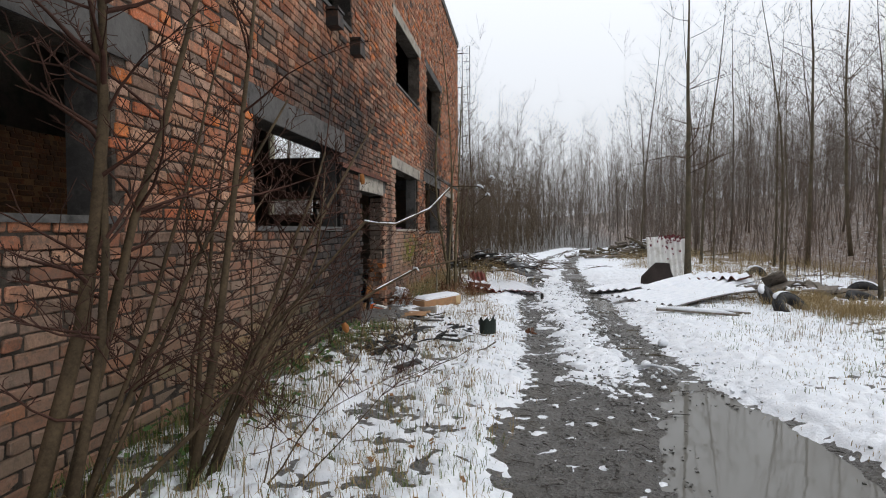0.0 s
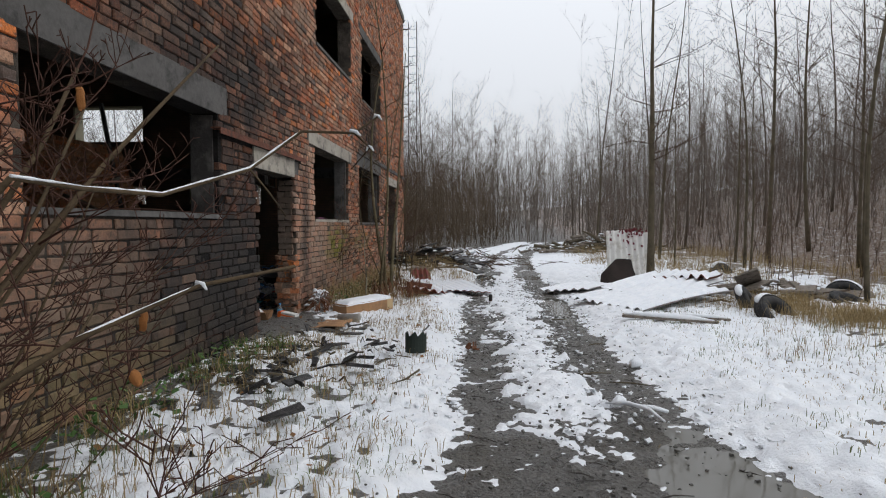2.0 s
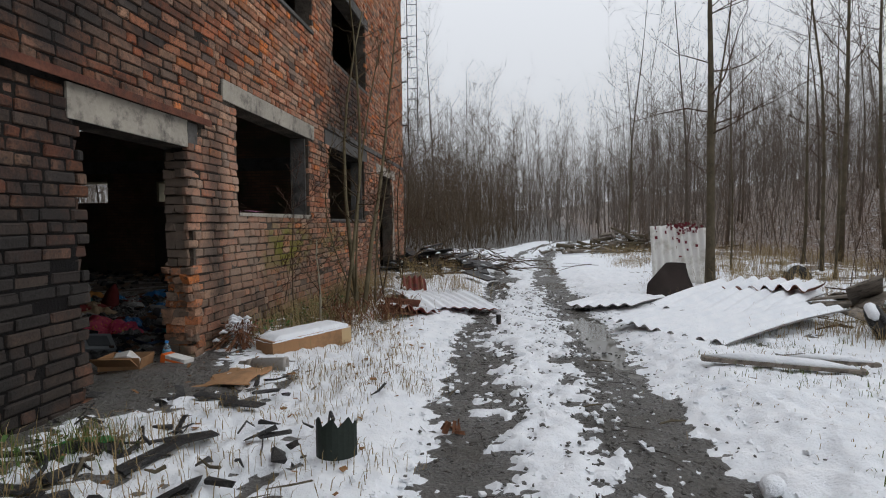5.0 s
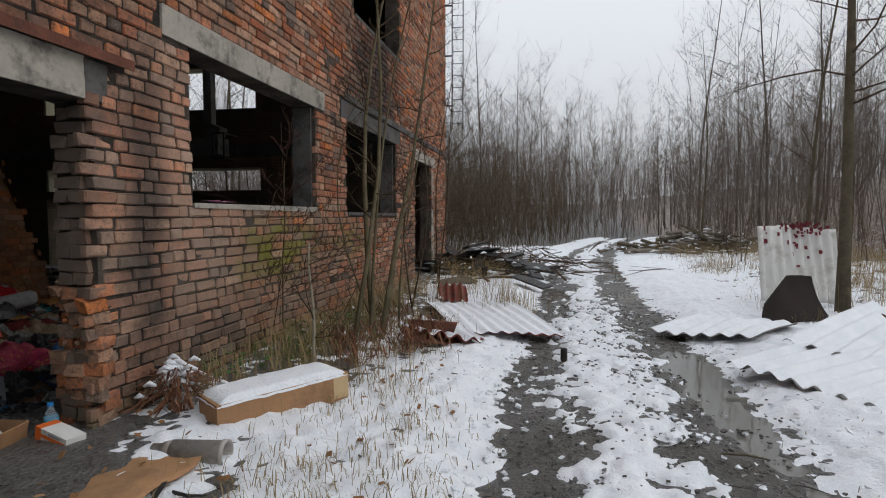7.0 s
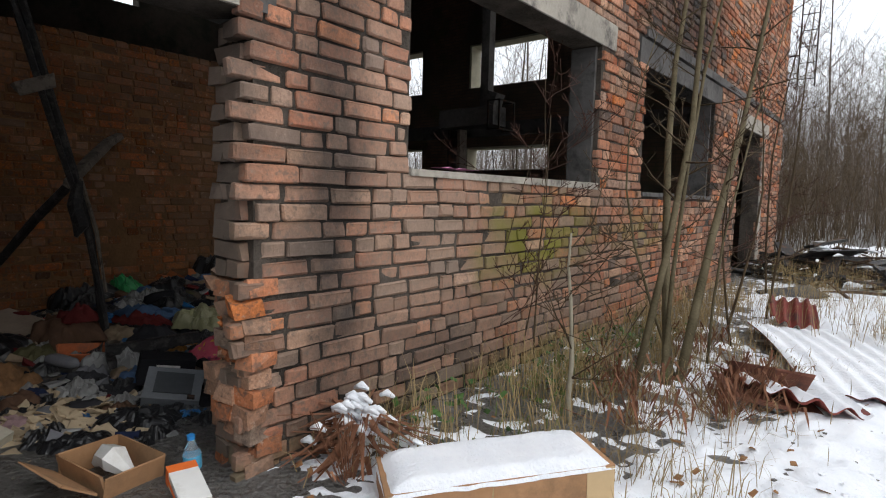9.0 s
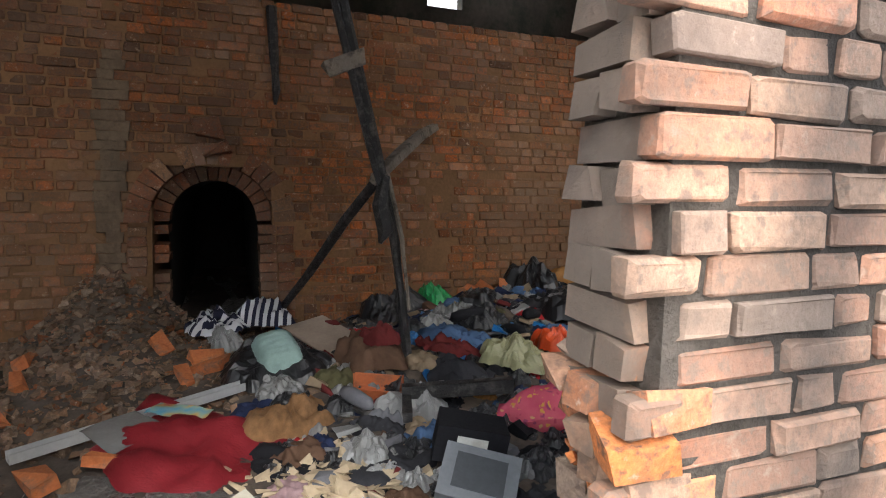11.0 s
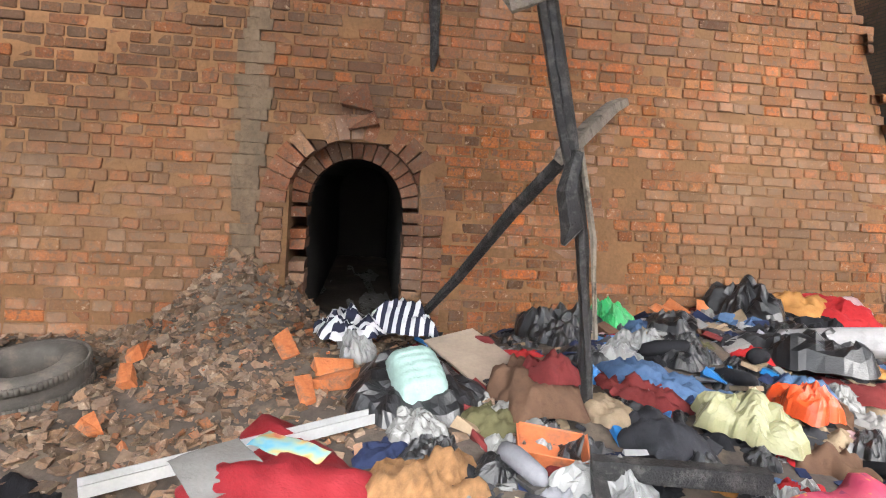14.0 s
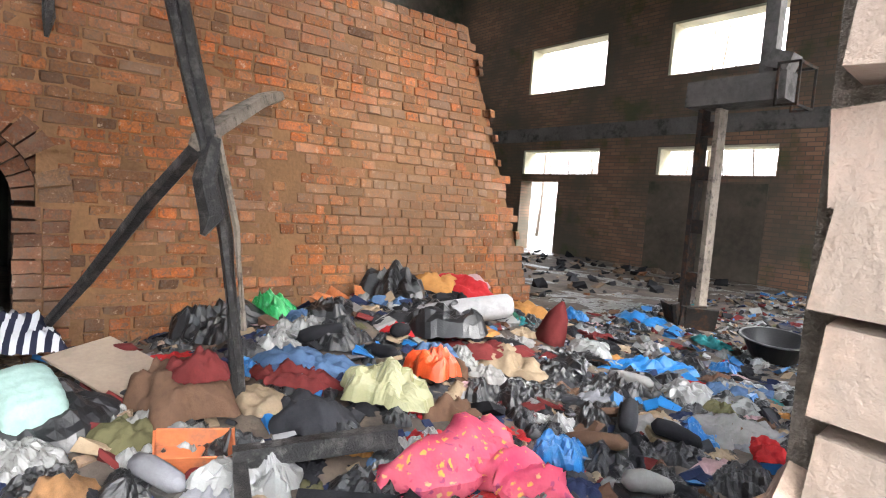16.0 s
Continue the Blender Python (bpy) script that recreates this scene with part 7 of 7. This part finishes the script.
put("garment", "cloth", 7, C["orange"], -3.45, 13.85, 0.46, 0.36, 0.32, "yellowish blanket at the heap's edge", "clothing", 0, 0.04)
put("garment", "cloth", 6, C["brown"], -2.72, 10.92, 0.55, 0.42, 0.62, "matted brown fur coat on the litter", "coat", 30, 0.03)
put("garment", "cloth", 8, C["maroon"], -2.62, 10.98, 0.28, 0.16, 0.36, "maroon cloth on the fur coat", "clothing", 50, 0.17)
put("garment", "flat", 3, C["denim"], -2.75, 11.55, 0.55, 0.36, 0.5, "blue denim trousers on the heap", "clothing", 50, 0.06)
put("garment", "flat", 4, C["maroon"], -2.62, 11.42, 0.45, 0.26, 0.5, "maroon garment beside denim", "clothing", 50, 0.05)
put("garment", "cloth", 9, C["charcoal"], -2.3, 11.35, 0.5, 0.36, 0.42, "grey-blue jacket on the litter", "jacket", 10, 0.03)
put("garment", "flat", 5, C["beige"], -2.55, 12.75, 0.6, 0.4, 0.5, "beige blanket edge on the heap", "clothing", 10, 0.05)
put("garment", "flat", 0, C["maroon"], -2.75, 12.6, 0.9, 0.4, 0.5, "maroon blanket under the heap", "clothing", 40, 0.02)
put("tarpaulin", "flat", 2, F["blue"], -2.25, 13.85, 0.75, 0.32, 0.5, "bright blue plastic tarpaulin scrap", "tarpaulin", 60, 0.04)
put("tarpaulin", "flat", 3, F["blue"], -3.4, 15.6, 0.6, 0.4, 0.6, "bright blue plastic tarpaulin scrap", "tarpaulin", 10, 0.04)
put("tarpaulin", "flat", 4, F["blue"], -3.75, 14.9, 0.4, 0.3, 0.6, "blue plastic scrap beside the kiln", "tarpaulin", 70, 0.04)
put("plastic_bag", "bag", 3, F["blue"], -1.55, 12.1, 0.3, 0.22, 0.3, "small blue plastic bag in the litter", "bag", 70, 0.02)
put("garment", "flat", 1, C["teal"], -2.5, 15.3, 0.4, 0.28, 0.4, "teal cloth scrap on the floor", "clothing", 0, 0.02)
put("garment", "flat", 5, C["white"], -1.35, 13.2, 0.55, 0.34, 0.5, "white garment trodden into the litter", "clothing", 70, 0.02)
put("garment", "flat", 3, C["denim"], -1.68, 13.95, 0.5, 0.32, 0.5, "pale blue jeans on the litter", "clothing", 70, 0.02)
put("garment", "cloth", 2, C["denim"], -1.72, 11.0, 0.3, 0.26, 0.3, "pale blue top on the floor", "clothing", 20)
# white foam roll
b = Buf()
b.tube([(-0.33, 0, 0), (-0.3, 0, 0), (0, 0.02, 0.01), (0.3, 0, 0.03), (0.33, 0, 0.03)], [0.05, 0.085, 0.09, 0.08, 0.05], 14)
b.thing("foam_roll", cloth("white foam", (0.42, 0.41, 0.42)), "rolled white foam mat on the heap", "foam roll", smoothed=True, m=pose(-2.95, 12.75, fz(-2.95, 12.75) + 0.16, 0, -8, 58))
# floral bundle
M_FLOWER, _n, _l, _b = material("floral pink cloth", 0.9, 0, 0.15)
_co = coords(_n)
_v = _n.new("ShaderNodeTexVoronoi")
_v.inputs["Scale"].default_value = 26
_l.new(_co, _v.inputs["Vector"])
_c = mix(_n, _l, 0.5, ramp(_n, _l, nz(_n, _l, _co, 5, 3), [(0.3, (0.44, 0.045, 0.10)), (0.7, (0.58, 0.12, 0.16))]), ramp(_n, _l, _v.outputs["Color"], [(0.30, (0.58, 0.33, 0.06)), (0.45, (0.40, 0.05, 0.10)), (0.7, (0.26, 0.05, 0.12)), (0.85, (0.55, 0.38, 0.15))], "CONSTANT"), "MIX")
_n2 = _c.node
_l.new(ramp(_n, _l, _v.outputs["Distance"], [(0.22, (0.9, 0.9, 0.9)), (0.36, (0, 0, 0))]), _n2.inputs[0])
_l.new(_c, _b.inputs["Base Color"])
bump(_n, _l, _b, nz(_n, _l, _co, 12, 3), 0.5, 0.02)
_warp = _n.new("ShaderNodeVectorMath")
_warp.operation = "MULTIPLY_ADD"
_w3 = _n.new("ShaderNodeTexNoise")
_w3.inputs["Scale"].default_value = 30
_l.new(_co, _w3.inputs["Vector"])
_l.new(_w3.outputs["Color"], _warp.inputs[0])
_warp.inputs[1].default_value = (0.05, 0.05, 0.05)
_l.new(_co, _warp.inputs[2])
_l.new(_warp.outputs[0], _v.inputs["Vector"])


def roll(pts, radii, seed, n=20, m=44):
    """A padded roll of cloth with folds round a bent line."""
    pts = [Vector(p) for p in pts]
    xs, ys, zs = (np.zeros((m, n + 1)) for _ in range(3))
    for i in range(m):
        f_ = i / (m - 1) * (len(pts) - 1)
        k = min(int(f_), len(pts) - 2)
        c_, d_ = pts[k].lerp(pts[k + 1], f_ - k), (pts[k + 1] - pts[k]).normalized()
        r0 = radii[k] + (radii[k + 1] - radii[k]) * (f_ - k)
        side = d_.cross(Vector((0, 0, 1))).normalized()
        up = side.cross(d_)
        for j in range(n + 1):
            a_ = 2 * math.pi * (j % n) / n
            fold = float(fbm(np.float64(i * 0.30 + math.cos(a_) * 1.5 + seed), np.float64(math.sin(a_) * 1.6 + i * 0.02), 3, seed))
            r1 = r0 * (0.42 + 1.1 * fold)
            q_ = c_ + side * math.cos(a_) * r1 * 1.15 + up * math.sin(a_) * r1 * 0.9
            xs[i, j], ys[i, j], zs[i, j] = q_
    return xs, ys, zs


t = empty("floral_quilt", pose(-1.70, 11.66, fz(-1.70, 11.66) - 0.05, 0, 0, -5), "pink floral quilt rolled into a bundle", "quilt")
for sd, pts_, rad_ in ((1, [(-0.05, -0.36, 0.03), (-0.02, -0.26, 0.08), (0.05, -0.08, 0.12), (0.0, 0.1, 0.14), (-0.1, 0.26, 0.10), (-0.12, 0.42, 0.04)], [0.03, 0.09, 0.115, 0.12, 0.11, 0.03]),
                       (5, [(-0.02, 0.02, 0.12), (0.14, 0.14, 0.11), (0.3, 0.22, 0.08), (0.42, 0.27, 0.03)], [0.08, 0.11, 0.10, 0.02])):
    o = new("roll", grid_mesh("roll", *roll(pts_, rad_, sd), M_FLOWER))
    o.parent = t
t = empty("broken_window", pose(-1.9, 11.2, fz(-1.9, 11.2) + 0.12, 0, -3, 74), "black plastic window frame piece in the litter", "frame")
Buf().box((0, 0, 0), (0.58, 0.05, 0.07), jit=0.004, rng=ri).thing("bar", M_CHAR, parent=t)
Buf().box((-0.27, -0.12, -0.03), (0.045, 0.28, 0.05), jit=0.004, rng=ri).thing("bar", M_CHAR, parent=t)
t = empty("shoe_box", pose(-2.22, 10.85, fz(-2.22, 10.85) + 0.02, 14, 6, 78), "open orange shoe box in the litter", "box")
M_SHOEBOX = plain("orange-brown card", (0.42, 0.12, 0.045), 0.8, vary=0.3, bumps=0.2, dirt=(0.22, 0.09, 0.05))
for nm, c, s_, r_ in (("bottom", (0, 0, 0.01), (0.26, 0.16, 0.006), (0, 0, 0)), ("side", (0, -0.08, 0.05), (0.26, 0.006, 0.085), (10, 0, 0)), ("side", (0.13, 0, 0.05), (0.006, 0.16, 0.085), (0, 6, 0)), ("side", (-0.13, 0, 0.045), (0.006, 0.16, 0.08), (0, -9, 0)), ("side", (0, 0.08, 0.045), (0.26, 0.006, 0.08), (-8, 0, 0))):
    Buf().box(c, s_, r_, 0, 0.004, ri).thing(nm, M_SHOEBOX, parent=t)
b = Buf()
b.box((0, 0, 0), (0.5, 0.35, 0.012), jit=0.004, rng=ri)
b.thing("chipboard_panel", plain("grey-brown chipboard", (0.28, 0.22, 0.17), 0.9, bumps=0.2), "flat grey-brown chipboard panel on the litter", "panel", m=pose(-3.15, 10.72, fz(-3.15, 10.72) + 0.08, 6, 12, 30))


def shoe(x, y, rz, col, label, dz=0.03):
    t = empty("shoe", pose(x, y, fz(x, y) + dz, ri.uniform(-30, 30), ri.uniform(-20, 20), rz), label, "shoe", "dumped shoes")
    b = Buf()
    b.tube([(-0.13, 0, 0.035), (-0.11, 0, 0.05), (-0.05, 0, 0.055), (0.03, 0, 0.045), (0.1, 0, 0.035), (0.135, 0, 0.025)], [0.02, 0.04, 0.042, 0.04, 0.036, 0.012], 12)
    b.thing("upper", col, parent=t, smoothed=True)
    Buf().box((0, 0, 0.0), (0.26, 0.085, 0.024), jit=0.004, rng=ri).thing("sole", M_RUBBER if col is not C["black"] else C["beige"], parent=t)


for x, y, rz, c, lbl in ((-2.1, 10.72, 20, "grey", "grey trainer with white laces"), (-3.0, 11.75, 70, "black", "black shoe on the heap"), (-2.7, 11.95, 10, "black", "black shoe with a pale sole"), (-1.6, 12.65, 120, "charcoal", "dark shoe in the litter"), (-1.4, 12.73, 60, "black", "upturned shoe showing its sole"), (-3.35, 10.75, 50, "maroon", "red-brown leather shoe on the litter"), (-2.9, 12.2, 130, "black", "black trainer on the heap"), (-1.5, 12.3, 30, "brown", "worn brown shoe in the litter"), (-1.2, 12.2, 80, "white", "white trainer in the litter"), (-2.0, 13.3, 15, "white", "dirty white trainer in the litter")):
    shoe(x, y, rz, C[c], lbl)
# maroon chair seat standing up, basin, label box, grey case, battery
b = Buf()
b.tube([(0, 0, 0), (0, 0.01, 0.12), (0, 0.03, 0.28), (0, 0.08, 0.42)], [0.16, 0.15, 0.11, 0.02], 4)
b.thing("seat_cushion", C["maroon"], "dark red cushion standing up in the heap", "cushion", smoothed=True, m=pose(-2.85, 13.5, fz(-2.85, 13.5), 0, 14, 30) @ Matrix.Diagonal((0.72, 0.3, 0.8, 1)))
b, n = Buf(), 28
ring = [(0.0, 0.012), (0.17, 0.012), (0.25, 0.17), (0.275, 0.175), (0.275, 0.185), (0.245, 0.185), (0.165, 0.02), (0.0, 0.02)]
b.add([(r_ * math.cos(2 * math.pi * j / n), r_ * math.sin(2 * math.pi * j / n), z_) for j in range(n) for r_, z_ in ring], [(j * 8 + k, ((j + 1) % n) * 8 + k, ((j + 1) % n) * 8 + k + 1, j * 8 + k + 1) for j in range(n) for k in range(7)])
b.thing("wash_basin", film("black plastic", (0.02, 0.021, 0.023)), "round black plastic wash basin on the floor", "basin", smoothed=True, m=pose(-2.0, 15.3, fz(-2.0, 15.3) + 0.03, 6, 4, 0))
t = empty("black_case", pose(-1.42, 11.06, fz(-1.42, 11.06) + 0.12, 0, 10, 70), "black box with a white sticker", "case")
Buf().box((0, 0, 0), (0.3, 0.2, 0.16), jit=0.004, rng=ri).thing("body", C["black"], parent=t)
Buf().box((0.0, -0.103, 0.02), (0.13, 0.003, 0.05)).thing("sticker", M_WHITE, parent=t)
t = empty("tool_case", pose(-1.15, 10.98, fz(-1.15, 10.98) + 0.1, 35, 10, 60), "grey plastic tool case lying tilted", "case")
Buf().box((0, 0, 0), (0.30, 0.22, 0.09), jit=0.003, rng=ri).thing("shell", plain("grey plastic", (0.16, 0.17, 0.18), 0.5, bumps=0.1), parent=t)
Buf().box((0, 0, 0.048), (0.2, 0.14, 0.012)).thing("panel", plain("dark grey plastic", (0.06, 0.065, 0.07), 0.5, bumps=0.1), parent=t)
Buf().box((0.10, -0.09, 0.05), (0.04, 0.02, 0.02)).thing("latch", M_DARKSTEEL, parent=t)
t = empty("power_adapter", pose(-1.25, 10.13, fz(-1.25, 10.13) + 0.06, 10, 20, 35), "yellowed white plastic adapter block", "adapter")
Buf().box((0, 0, 0), (0.19, 0.12, 0.09), jit=0.004, rng=ri).thing("body", plain("yellowed plastic", (0.50, 0.46, 0.37), 0.5, bumps=0.1), parent=t)
Buf().box((0.0, 0.0, 0.047), (0.09, 0.07, 0.003)).thing("sticker", M_WHITE, parent=t)
b = Buf()
b.box((0, 0, 0), (0.05, 0.05, 0.05), (30, 30, 10), 0, 0.003, ri)
b.thing("small_carton", F["clear"], "small pale printed carton in the litter", "box", m=pose(-0.7, 10.77, fz(-0.7, 10.77) + 0.04))
for x, y, k, c, s_ in ((-0.95, 10.4, 1, "black", 0.36), (-0.75, 10.2, 3, "black", 0.3), (-0.6, 10.5, 5, "black", 0.3), (-1.05, 10.75, 2, "black", 0.4), (-0.8, 10.95, 4, "black", 0.35), (-1.1, 9.95, 0, "clear", 0.3), (-0.55, 9.8, 6, "black", 0.32)):
    put("plastic_bag", "bag", k, F[c], x, y, s_, s_ * 0.8, s_ * 0.5, f"crumpled {c} bin bag by the doorway", "bag")
for x, y, c, s_ in ((-1.6, 10.75, "charcoal", 0.5), (-1.3, 11.4, "black", 0.5), (-1.0, 11.6, "black", 0.45), (-1.75, 10.35, "black", 0.45), (-0.8, 11.4, "charcoal", 0.4), (-1.2, 9.7, "charcoal", 0.4), (-1.5, 9.5, "grey", 0.4)):
    put("garment", "cloth", ri.randrange(9), C[c], x, y, s_, s_ * 0.8, s_ * 0.4, WORDS[c] + " by the doorway", "clothing")

b = Buf()
for k in range(13):
    z = 0.0 + 0.077 * k
    for x in (-0.045, -0.15, -0.24):
        deep = 0.03 + 0.05 * math.sin(k * 0.55) ** 2 + ri.uniform(0, 0.05)
        b.box((x + ri.uniform(-0.01, 0.01), 10.735 + deep, z), (ri.uniform(0.08, 0.12), ri.uniform(0.10, 0.15), ri.uniform(0.055, 0.078)), (ri.uniform(-9, 9), ri.uniform(-7, 7), ri.uniform(-14, 14)), 0, 0.012, ri)
for _ in range(60):
    z, sz = ri.uniform(-0.02, 0.98), ri.uniform(0.015, 0.04)
    b.box((ri.uniform(-0.27, 0.0), 10.76 + ri.uniform(0, 0.05), z), (sz, sz, sz * 0.7), (ri.uniform(-40, 40), ri.uniform(-40, 40), ri.uniform(0, 180)), 0, sz * 0.14, ri)
b.thing("broken_bricks", M_PIERFOOT, "crumbled brick and mortar at the pier's foot", "", "", "stuff", wall_front)
# burnt post with braces
t = empty("burnt_post", pose(-2.6, 11.09, 0.05), "charred leaning wooden post with broken braces", "post")
b = Buf()
b.tube([(0.0, 0.07, 0), (0, 0.03, 0.4), (0, -0.03, 0.9), (0, -0.13, 1.4), (-0.02, -0.27, 2.0), (-0.04, -0.41, 2.6), (-0.05, -0.5, 3.0)], [0.036, 0.033, 0.031, 0.03, 0.031, 0.032, 0.03], 7)
b.thing("pole", M_CHAR, parent=t)
b = Buf()
b.tube([(0.05, 0.03, 0.35), (0.03, -0.06, 1.0), (0.02, -0.2, 1.5), (0.0, -0.37, 2.2), (0.0, -0.5, 2.7)], [0.018, 0.02, 0.022, 0.025, 0.02], 5)
b.thing("batten", M_CHAR, parent=t)
b = Buf()
b.tube([(-1.2, -0.62, 0.28), (-0.8, -0.45, 0.62), (-0.35, -0.26, 1.05), (0.0, -0.12, 1.33)], [0.03, 0.034, 0.038, 0.036], 6)
b.thing("brace", M_CHAR, parent=t)
b = Buf()
b.tube([(0.03, -0.09, 1.34), (0.04, 0.0, 0.95), (0.04, 0.05, 0.5)], [0.014, 0.015, 0.013], 5)
b.thing("lath", M_WOOD, parent=t)
b = Buf()
b.tube([(0.0, -0.16, 1.30), (-0.5, 0.14, 1.48), (-1.1, 0.5, 1.68), (-1.58, 0.79, 1.8)], [0.04, 0.05, 0.05, 0.045], 5)
b.thing("plank", M_WOOD, parent=t)
b = Buf()
b.tube([(0.02, -0.1, 1.32), (0.05, -0.14, 1.15), (0.04, -0.10, 1.0), (0.05, -0.14, 0.92)], [0.035, 0.05, 0.055, 0.012], 6)
b.thing("hanging_scrap", M_CHAR, parent=t)
b = Buf()
b.box((0.02, -0.34, 1.96), (0.05, 0.24, 0.07), (24, 0, 0), 0, 0.015, ri)
b.thing("cross_piece", M_WOOD, parent=t)
b = Buf()
b.tube([(kiln_x(2.0) + 0.03, 10.5, 1.98), (kiln_x(2.1) + 0.05, 10.51, 2.1), (kiln_x(2.4) + 0.04, 10.5, 2.4), (kiln_x(2.7) + 0.03, 10.49, 2.8)], [0.012, 0.035, 0.04, 0.045], 6)
b.thing("charred_strip", M_CHAR, "charred strip of timber hanging on the kiln face", "timber")
# machine column near the end wall
t = empty("machine_column", pose(-3.12, 16.04, 0.0), "sooty steel and concrete column with a bracket head", "column")
for dx in (-0.09, 0.09):
    bb = Buf()
    bb.box((dx, 0, 1.15), (0.05, 0.16, 2.3))
    bb.thing("channel", M_DARKSTEEL if dx < 0 else M_WOOD, parent=t)
for z in (0.55, 1.1, 1.65, 2.1):
    bb = Buf()
    bb.box((0, 0.0, z), (0.15, 0.15, 0.14))
    bb.thing("batten_plate", M_DARKSTEEL, parent=t)
bb = Buf()
bb.box((0.25, 0, 2.45), (0.95, 0.30, 0.26), jit=0.01, rng=ri)
bb.thing("bracket_head", M_CONCRETE_D, parent=t)
bb = Buf()
for dy in (-0.18, 0.18):
    for dx in (0.66, 0.84):
        bb.box((dx, dy, 2.45), (0.02, 0.02, 0.40))
    for dz in (2.26, 2.64):
        bb.box((0.75, dy, dz), (0.2, 0.02, 0.02))
for dz in (2.26, 2.64):
    bb.box((0.84, 0, dz), (0.02, 0.38, 0.02))
bb.thing("steel_cage", M_DARKSTEEL, parent=t)
bb = Buf()
bb.box((0.5, 0, 3.6), (0.13, 0.13, 2.1)).box((0.62, 0, 2.7), (0.2, 0.2, 0.16), (0, 20, 0))
bb.thing("upper_post", M_CONCRETE_D, parent=t)
for a in (-50, -20, 20, 50):
    bb = Buf()
    bb.box((0.22 * math.sin(radians(a)), -0.12, 0.14), (0.03, 0.3, 0.3), (0, a * 0.4, -a))
    bb.thing("gusset", M_DARKSTEEL, parent=t)

# ---- single bricks that the camera passes nearest ----
def brick_mesh(hl, hh, seed):
    V_, Q_ = brick_faces([(0, 0, hl, hh, 0.0)], 0.9, seed)
    rr = np.random.RandomState(seed)
    V_ = V_ + rr.normal(0, 1, V_.shape) * np.array([0.0015, 0.0008, 0.0008])
    me_ = bpy.data.meshes.new("brick")
    me_.from_pydata(V_.tolist(), [], Q_.tolist())
    return me_


def single_bricks(rows_, mat, parent, xf, count=14):
    kinds = {}
    rng_ = random.Random(3)
    for y, z, hl, hh, face in rows_:
        q = round(hl / 0.006)
        v = rng_.randrange(6)
        if (q, v) not in kinds:
            kinds[(q, v)] = brick_mesh(q * 0.006 + 0.002, 0.037 - 0.0006 * v, q * 7 + v)
            kinds[(q, v)].materials.append(mat)
        o_ = new("brick", kinds[(q, v)])
        o_.parent = parent
        zs = float(sag(np.array([[0.0, y, z]]))[0, 2]) if parent is wall_front else z
        o_.matrix_basis = pose(xf(z) + face + rng_.gauss(0, 0.002), y, zs, rng_.gauss(0, 0.5), 0, rng_.gauss(0, 0.6))


single_bricks(near, M_BRICK_OB, wall_front, lambda z: 0.0)
single_bricks(knear[:290], M_KILN_OB, kiln, lambda z: kiln_x(z))
